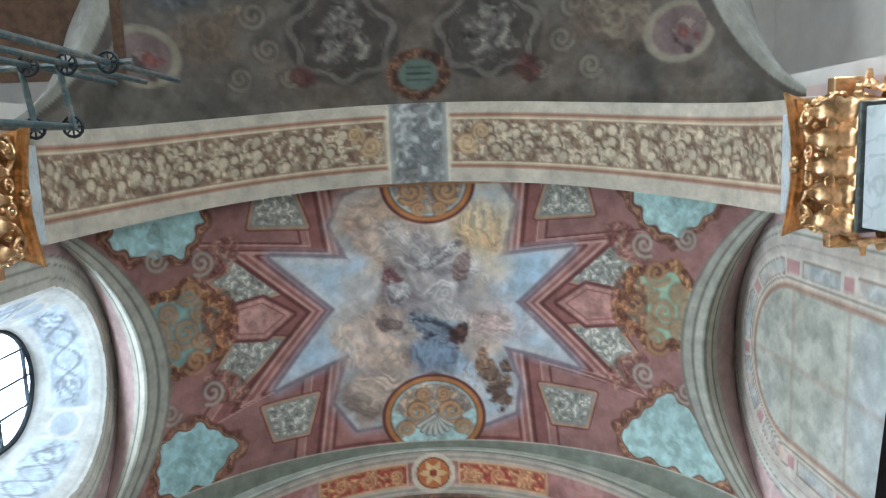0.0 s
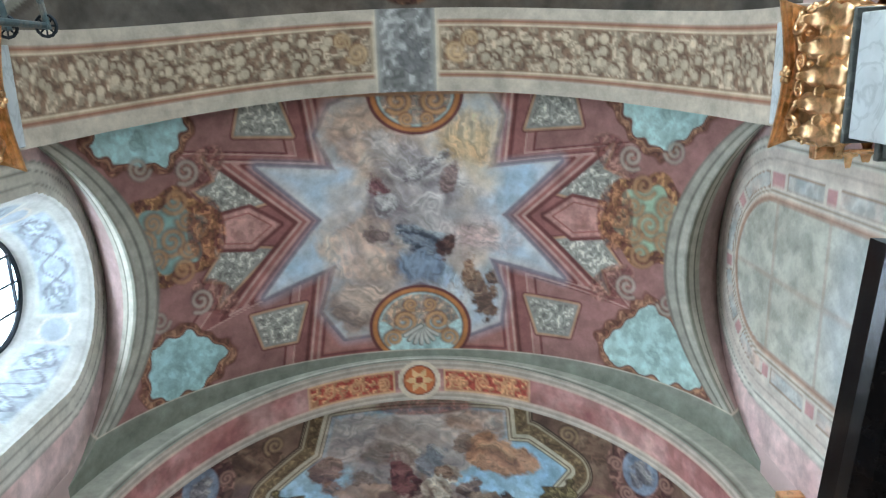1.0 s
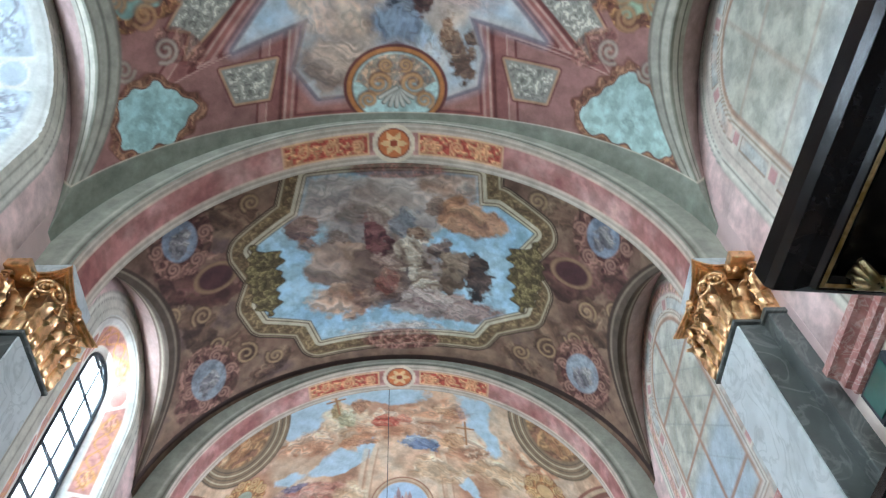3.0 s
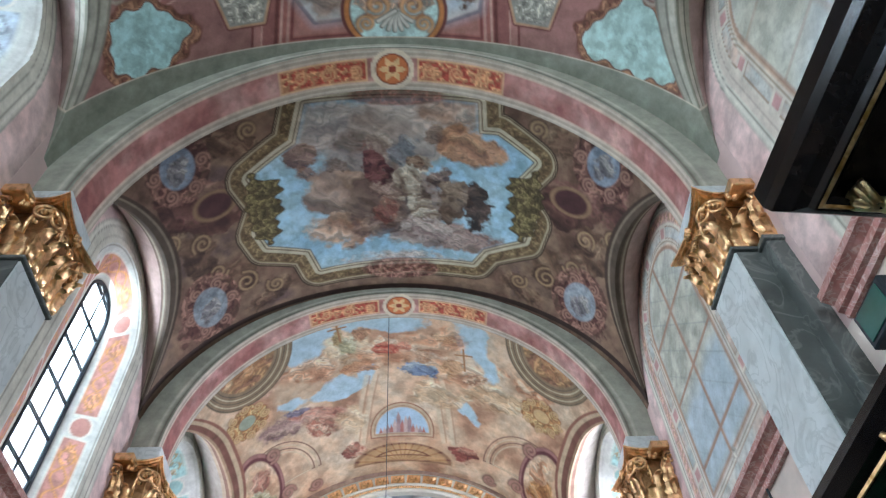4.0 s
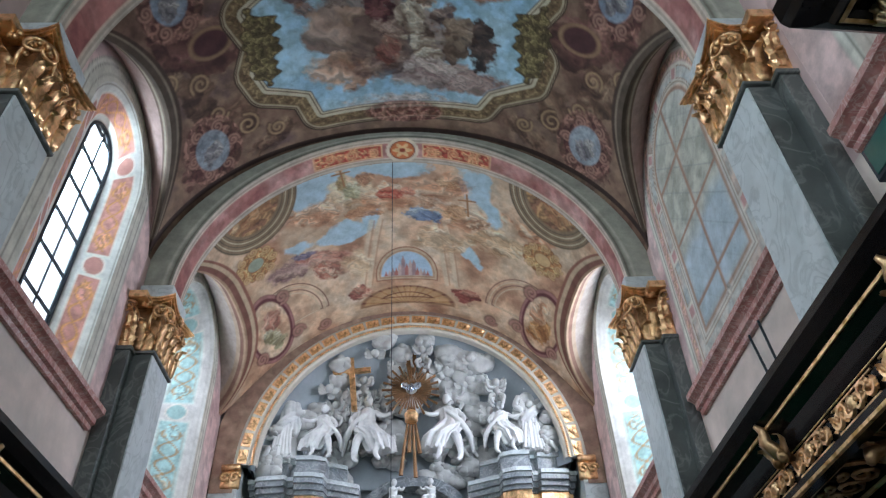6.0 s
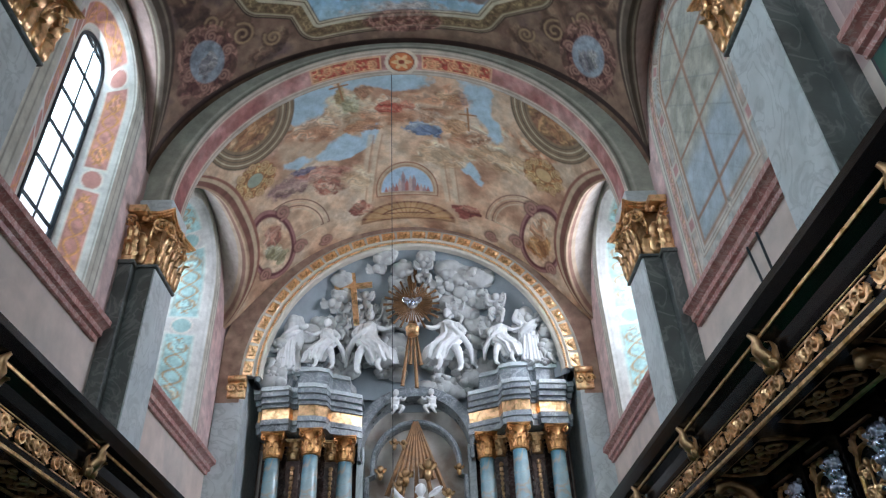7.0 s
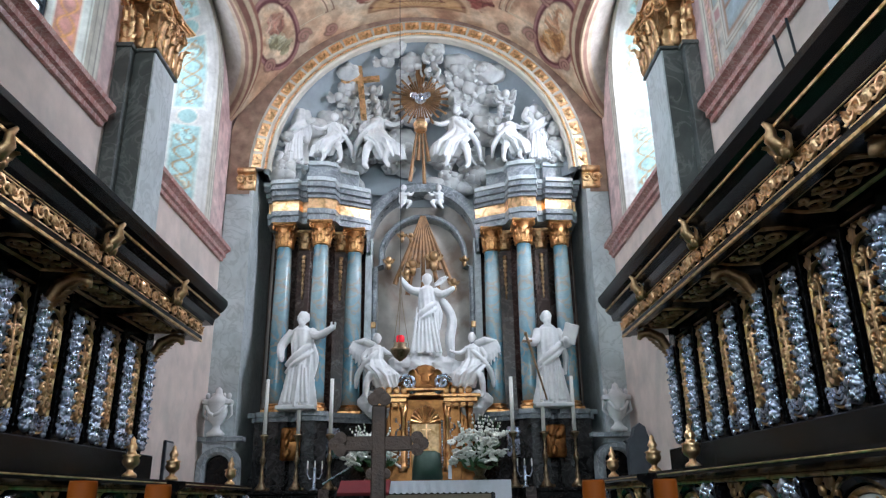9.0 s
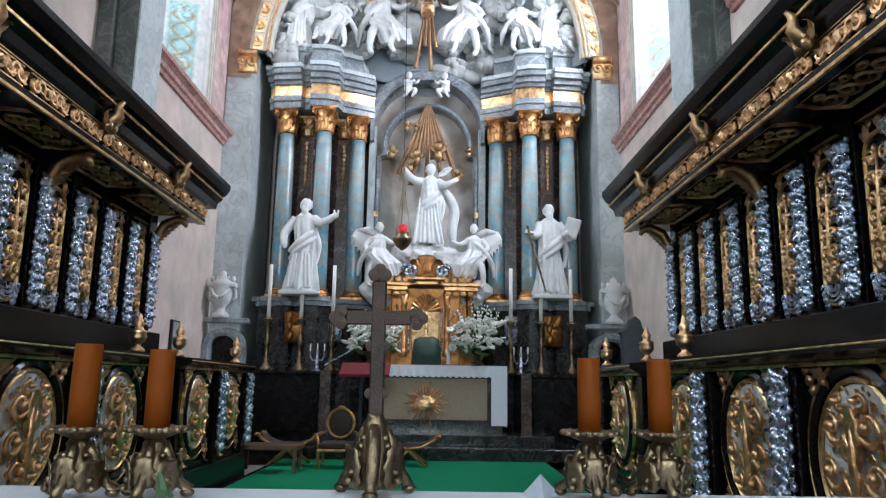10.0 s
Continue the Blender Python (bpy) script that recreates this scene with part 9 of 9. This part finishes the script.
fx = thing("wall_lamp_box", pose(3.56, 3.02, 5.22), "small dark box lamp with green glass on the wall", "wall lamp")
part("case", boxes((-0.10, 0.09, -0.22, 0.22, -0.16, 0.16), bevel=0.015), IRON, fx)
part("glass", boxes((-0.112, -0.10, -0.17, 0.17, -0.12, 0.12), bevel=0.004), mat("green_glass", (0.03, 0.12, 0.10), 0.08, bump=0.0, coat=0.6), fx, "green glass")
for k in range(2):
    bm = bmesh.new()
    tube(bm, [(3.25, 4.88 + 0.16 * k, 4.03), (3.30, 5.08 + 0.24 * k, 5.22)], 0.012, 6)
    tagged(part("thin_rod", bm, IRON), "thin dark rod standing on the stall canopy", "rod", "rods on the canopy")

# scaffold behind the chancel arch
TUBE = mat("painted_steel_tube", (0.10, 0.15, 0.16), 0.45, 0.5, vary=0.3, scale=20, second=(0.22, 0.22, 0.2))
sc = thing("scaffold", pose(-3.1, -1.7, 0), "tubular steel scaffold with round couplings in the nave", "scaffold")
bars = [((-0.35, 0.70, 7.9), (1.3, 0.55, 7.85)), ((-0.6, 0.22, 8.0), (0.8, 0.20, 7.95))]
for k, x in enumerate((-0.05, 0.27, 0.62)):
    bars.append(((x, 0.75 if k < 2 else 0.25, 7.92), (x - 0.1, 0.2, 7.95)))
    bars.append(((x - 0.02, 0.2, 0.0), (x - 0.02, 0.2, 9.6)))
    if k < 2:
        bars.append(((x - 0.02, 0.72, 0.0), (x - 0.02, 0.72, 7.95)))
for a, b in bars[1:]:
    bm = bmesh.new()
    tube(bm, [a, b], 0.028, 8)
    part("tube", bm, TUBE, sc)
for x, y in ((-0.07, 0.72), (0.25, 0.72), (-0.07, 0.2), (0.25, 0.2), (0.60, 0.2)):
    bm = bmesh.new()
    tube(bm, [(x + 0.085 * math.cos(a), y + 0.085 * math.sin(a), 7.93) for a in [2 * math.pi * q / 12 for q in range(13)]], 0.014, 5, caps=False)
    for q in range(4):
        a = math.pi * q / 4
        tube(bm, [(x - 0.08 * math.cos(a), y - 0.08 * math.sin(a), 7.93), (x + 0.08 * math.cos(a), y + 0.08 * math.sin(a), 7.93)], 0.008, 4)
    part("coupling_ring", bm, IRON, sc)
part("deck", boxes((-1.6, 0.05, -1.6, 0.15, 9.6, 9.66)), BROWN_WOOD, sc)

# ------------------------------------------------------------ the people's altar in front of the camera
pa = thing("peoples_altar", pose(0.15, 1.45, 0), "plain altar table under a white cloth", "altar table")
part("block", boxes((-1.15, 1.25, -0.42, 0.47, 0.0, 1.06), bevel=0.01), BROWN_WOOD, pa)
tcl = thing("table_cloth", pose(0.15, 1.45, 1.062), "smooth white linen cloth on the front altar", "table cloth")
bm = bmesh.new()
box(bm, -1.2, 1.3, -0.46, 0.53, 0.0, 0.014, 0.005)
part("cloth_top", bm, WHITE_CLOTH, tcl)
bm = bmesh.new()
n = 60
g = [[bm.verts.new((-1.2 + 2.5 * k / n, 0.53 + 0.015 * math.sin(k * 0.7) * j / 3, 0.012 - 0.28 * j / 3)) for j in range(4)] for k in range(n + 1)]
for k in range(n):
    for j in range(3):
        bm.faces.new((g[k][j], g[k + 1][j], g[k + 1][j + 1], g[k][j + 1]))
bmesh.ops.solidify(bm, geom=bm.faces[:], thickness=0.006)
part("cloth_drop", bm, WHITE_CLOTH, tcl)
TABLE_Z = 1.077


def table_candle(x, y, r=0.031, h=0.185):
    cs = thing("table_candlestick", pose(x, y, TABLE_Z), "short ornate brass candlestick with a thick amber candle", "candlestick", "candlesticks on the front altar")
    bm = bmesh.new()
    for k in range(3):
        a = 2 * math.pi * k / 3 + 0.5
        c, s = math.cos(a), math.sin(a)
        tube(bm, [(0.075 * c, 0.075 * s, 0.012), (0.085 * c, 0.085 * s, 0.02), (0.062 * c, 0.062 * s, 0.035), (0.045 * c, 0.045 * s, 0.07), (0.03 * c, 0.03 * s, 0.10), (0.02 * c, 0.02 * s, 0.13)], [0.012, 0.014, 0.012, 0.014, 0.014, 0.012], 8)
        leaf(bm, pose(0, 0, 0.02, 0, 0, math.degrees(a) + 150) @ pose(0, -0.05, 0), 0.09, 0.07, 0.2)
        leaf(bm, pose(0, 0, 0.03, 0, 0, math.degrees(a) + 90) @ pose(0, -0.055, 0), 0.09, 0.05, -0.1)
        for q in range(5):
            blob(bm, ((0.03 + 0.008 * q) * math.cos(a + 1.05), (0.03 + 0.008 * q) * math.sin(a + 1.05), 0.10 - 0.018 * q), (0.011, 0.011, 0.009), 6, 4, lump=0.4, seed=q)
        blob(bm, (0.082 * c, 0.082 * s, 0.011), (0.018, 0.018, 0.011), 7, 5)
    lathe(bm, [(0.045, 0.03), (0.042, 0.06), (0.028, 0.09), (0.022, 0.11), (0.03, 0.125), (0.022, 0.138)], 12)
    part("foot", bm, BRASS, cs, "three-legged openwork brass foot", True)
    bm = bmesh.new()
    lathe(bm, [(0.018, 0.136), (0.05, 0.15), (0.068, 0.158), (0.07, 0.165), (0.05, 0.163), (0.02, 0.162)], 20)
    for k in range(14):
        a = 2 * math.pi * k / 14
        blob(bm, (0.066 * math.cos(a), 0.066 * math.sin(a), 0.160), (0.012, 0.012, 0.008), 6, 4)
    part("drip_pan", bm, BRASS, cs, "", True)
    bm = bmesh.new()
    lathe(bm, [(r, 0.163), (r * 1.01, 0.25), (r * 0.99, 0.163 + h - 0.006), (r * 0.94, 0.163 + h), (r * 0.6, 0.163 + h - 0.008), (0.0, 0.163 + h - 0.01)], 24)
    part("candle", bm, AMBER, cs, "thick amber wax candle", True)
    return cs


table_candle(-0.555, 1.76, 0.032, 0.195)
table_candle(-0.385, 1.78, 0.030, 0.185)
table_candle(0.675, 1.88, 0.029, 0.185)
table_candle(0.860, 1.89, 0.030, 0.185)

cx = thing("altar_cross", pose(0.13, 1.88, TABLE_Z), "dark bronze standing cross with trefoil ends on an ornate foot", "crucifix")
bm = bmesh.new()
box(bm, -0.019, 0.019, -0.010, 0.010, 0.19, 0.54, 0.004)
box(bm, -0.085, 0.085, -0.0085, 0.0085, 0.425, 0.462, 0.003)
for x, z in ((-0.098, 0.443), (0.098, 0.443), (0.0, 0.555)):
    for a in (0, 1, 2):
        t = (math.pi if x < 0 else 0 if x > 0 else math.pi / 2) + (a - 1) * 1.5
        lathe(bm, [(0.0, -0.010), (0.017, -0.008), (0.017, 0.008), (0.0, 0.010)], 12, pose(x + 0.014 * math.cos(t), 0, z + 0.014 * math.sin(t), 90, 0, 0))
for s in (-1, 1):
    for z in (0.25, 0.37):
        lathe(bm, [(0.0, -0.009), (0.014, -0.007), (0.014, 0.007), (0.0, 0.009)], 10, pose(s * 0.018, 0, z, 90, 0, 0))
part("cross", bm, BRONZE, cx, "dark bronze cross")
bm = bmesh.new()
for k in range(3):
    a = 2 * math.pi * k / 3 - math.pi / 2
    c, s = math.cos(a), math.sin(a)
    tube(bm, [(0.10 * c, 0.10 * s, 0.012), (0.09 * c, 0.09 * s, 0.03), (0.06 * c, 0.06 * s, 0.07), (0.045 * c, 0.045 * s, 0.12), (0.02 * c, 0.02 * s, 0.17)], [0.014, 0.016, 0.018, 0.02, 0.014], 8)
    blob(bm, (0.10 * c, 0.10 * s, 0.013), (0.02, 0.02, 0.013), 8, 5)
    leaf(bm, pose(0, 0, 0.02, 0, 0, math.degrees(a) + 150) @ pose(0, -0.055, 0), 0.13, 0.08, 0.15)
    for q in range(6):
        blob(bm, ((0.03 + 0.008 * q) * math.cos(a + 1.05), (0.03 + 0.008 * q) * math.sin(a + 1.05), 0.14 - 0.02 * q), (0.013, 0.013, 0.011), 6, 4, lump=0.4, seed=q)
lathe(bm, [(0.05, 0.02), (0.055, 0.06), (0.045, 0.11), (0.03, 0.16), (0.032, 0.175), (0.022, 0.19), (0.02, 0.2)], 12)
part("foot", bm, BRASS, cx, "ornate brass foot", True)
bm = bmesh.new()
tube(bm, [(0, 0, 0), (0.01, 0, 0.04), (0.0, 0.0, 0.075)], [0.012, 0.014, 0.004], 6)
leaf(bm, pose(0.01, 0, 0.0, 0, 30, 0), 0.05, 0.02)
o = part("green_sprig", bm, LEAF)
o.matrix_basis = pose(-0.325, 1.66, TABLE_Z)
tagged(o, "small green sprig lying on the white cloth", "sprig")
bm = bmesh.new()
for s in (-1, 1):
    vs = [bm.verts.new(p) for p in ((0, -0.02, 0), (0.05 * s, 0.02, 0), (0.03 * s, 0.02, 0.02), (-0.004, 0, 0.055))]
    bm.faces.new(vs)
bmesh.ops.solidify(bm, geom=bm.faces[:], thickness=0.002)
o = part("folded_card", bm, WHITE_CLOTH)
o.matrix_basis = pose(0.555, 1.9, TABLE_Z + 0.001)
tagged(o, "folded white card standing on the cloth", "card")

# carpet, chair, bench, lectern between
tagged(part("floor_platform", boxes((-2.04, 2.04, 5.2, 13.5, 0.004, 0.22), bevel=0.01), BLACK_MARBLE), "low dark stone platform before the altar", "platform", kind="structure")
tagged(part("carpet", boxes((-1.95, 1.98, 5.3, 11.2, 0.2205, 0.235), bevel=0.004), GREEN_CLOTH), "deep green carpet on the choir floor", "carpet")
GILT_WOOD = mat("gilded_wood", (0.50, 0.27, 0.10), 0.4, 0.7, vary=0.3, scale=20, second=(0.25, 0.12, 0.05))
VELVET = mat("dark_brown_velvet", (0.045, 0.028, 0.026), 0.8, vary=0.3, scale=30, bump=0.3)
ch = thing("armchair", pose(-1.0, 10.35, 0.235), "gilded armchair with an oval dark velvet back", "chair")
ch.scale = (0.88, 0.88, 0.68)
bm = bmesh.new()
blob(bm, (0, 0, 0.85), (0.19, 0.045, 0.27), 18, 12)
part("backrest", bm, VELVET, ch, "oval dark velvet back", True)
bm = bmesh.new()
tube(bm, [(0.21 * math.cos(a), 0, 0.85 + 0.29 * math.sin(a)) for a in [2 * math.pi * k / 24 for k in range(25)]], 0.026, 7, caps=False)
blob(bm, (0, 0, 1.16), (0.06, 0.03, 0.035), 8, 6)
part("back_frame", bm, GILT_WOOD, ch, "", True)
part("seat", boxes((-0.27, 0.27, -0.5, 0.02, 0.38, 0.50), bevel=0.03), VELVET, ch)
part("seat_frame", boxes((-0.29, 0.29, -0.52, 0.03, 0.32, 0.38), bevel=0.015), GILT_WOOD, ch)
for sx in (-1, 1):
    for yy in (-0.48, 0.0):
        bm = bmesh.new()
        tube(bm, [(sx * 0.26, yy, 0.34), (sx * 0.275, yy, 0.2), (sx * 0.25, yy, 0.0)], [0.03, 0.024, 0.016], 8)
        part("leg", bm, GILT_WOOD, ch)
    bm = bmesh.new()
    tube(bm, [(sx * 0.22, 0.0, 0.68), (sx * 0.30, -0.2, 0.64), (sx * 0.31, -0.40, 0.62), (sx * 0.28, -0.44, 0.5), (sx * 0.27, -0.42, 0.36)], 0.024, 8)
    part("armrest", bm, GILT_WOOD, ch, "", True)
for x, lab in ((-1.72, "low gilded scroll-ended bench with dark velvet"), (-0.05, "low gilded scroll-ended bench with dark velvet")):
    bn = thing("bench", pose(x, 10.45, 0.235), lab, "bench", "benches beside the armchair")
    bn.scale = (1, 1, 0.68)
    bm = bmesh.new()
    pts = [(-0.36, 0.60), (-0.30, 0.52), (-0.15, 0.44), (0.1, 0.43), (0.28, 0.50), (0.36, 0.60), (0.36, 0.56), (0.28, 0.44), (0.1, 0.36), (-0.15, 0.36), (-0.30, 0.44), (-0.38, 0.55)]
    prism(bm, pts, "y", -0.2, 0.2)
    part("seat", bm, VELVET, bn)
    for yy in (-0.2, 0.2):
        bm = bmesh.new()
        tube(bm, [(-0.40, yy, 0.60), (-0.34, yy, 0.52), (-0.18, yy, 0.40), (0.0, yy, 0.36), (0.18, yy, 0.40), (0.34, yy, 0.52), (0.40, yy, 0.60)], 0.026, 7)
        blob(bm, (-0.41, yy, 0.61), (0.045, 0.04, 0.04), 8, 6)
        blob(bm, (0.41, yy, 0.61), (0.045, 0.04, 0.04), 8, 6)
        for s in (-1, 1):
            tube(bm, [(0, yy, 0.34), (s * 0.10, yy, 0.2), (s * 0.26, yy, 0.0)], [0.03, 0.026, 0.018], 7)
        part("side_frame", bm, GILT_WOOD, bn, "", True)
lc = thing("lectern", pose(-0.80, 11.0, 0.235), "slim dark lectern with a red top", "lectern")
bm = bmesh.new()
lathe(bm, [(0.2, 0), (0.2, 0.02), (0.03, 0.05), (0.024, 1.3)], 12)
part("pole", bm, IRON, lc)
part("base_plate", boxes((-0.2, 0.2, -0.15, 0.15, 0.0, 0.025), bevel=0.005), IRON, lc)
o = part("desk", boxes((-0.32, 0.42, -0.24, 0.24, -0.02, 0.03), bevel=0.008), mat("dark_red_cloth", (0.16, 0.015, 0.02), 0.8, vary=0.15), lc, "dark red desk")
o.matrix_basis = pose(0, 0, 1.32, 22, 0, 0)
bm = bmesh.new()
tube(bm, [(-0.55, -0.1, 1.38), (-0.15, -0.05, 1.62)], 0.014, 6)
part("rail", bm, SILVER, lc)
dt = thing("side_table", pose(-1.7, 9.6, 0.235), "low dark side table with a white cloth edge", "side table")
part("top", boxes((-0.5, 0.3, -0.25, 0.25, 0.28, 0.34), bevel=0.01), BROWN_WOOD, dt)
for sx in (-0.45, 0.25):
    for yy in (-0.2, 0.2):
        part("leg", boxes((sx - 0.02, sx + 0.02, yy - 0.02, yy + 0.02, 0, 0.28)), BROWN_WOOD, dt)
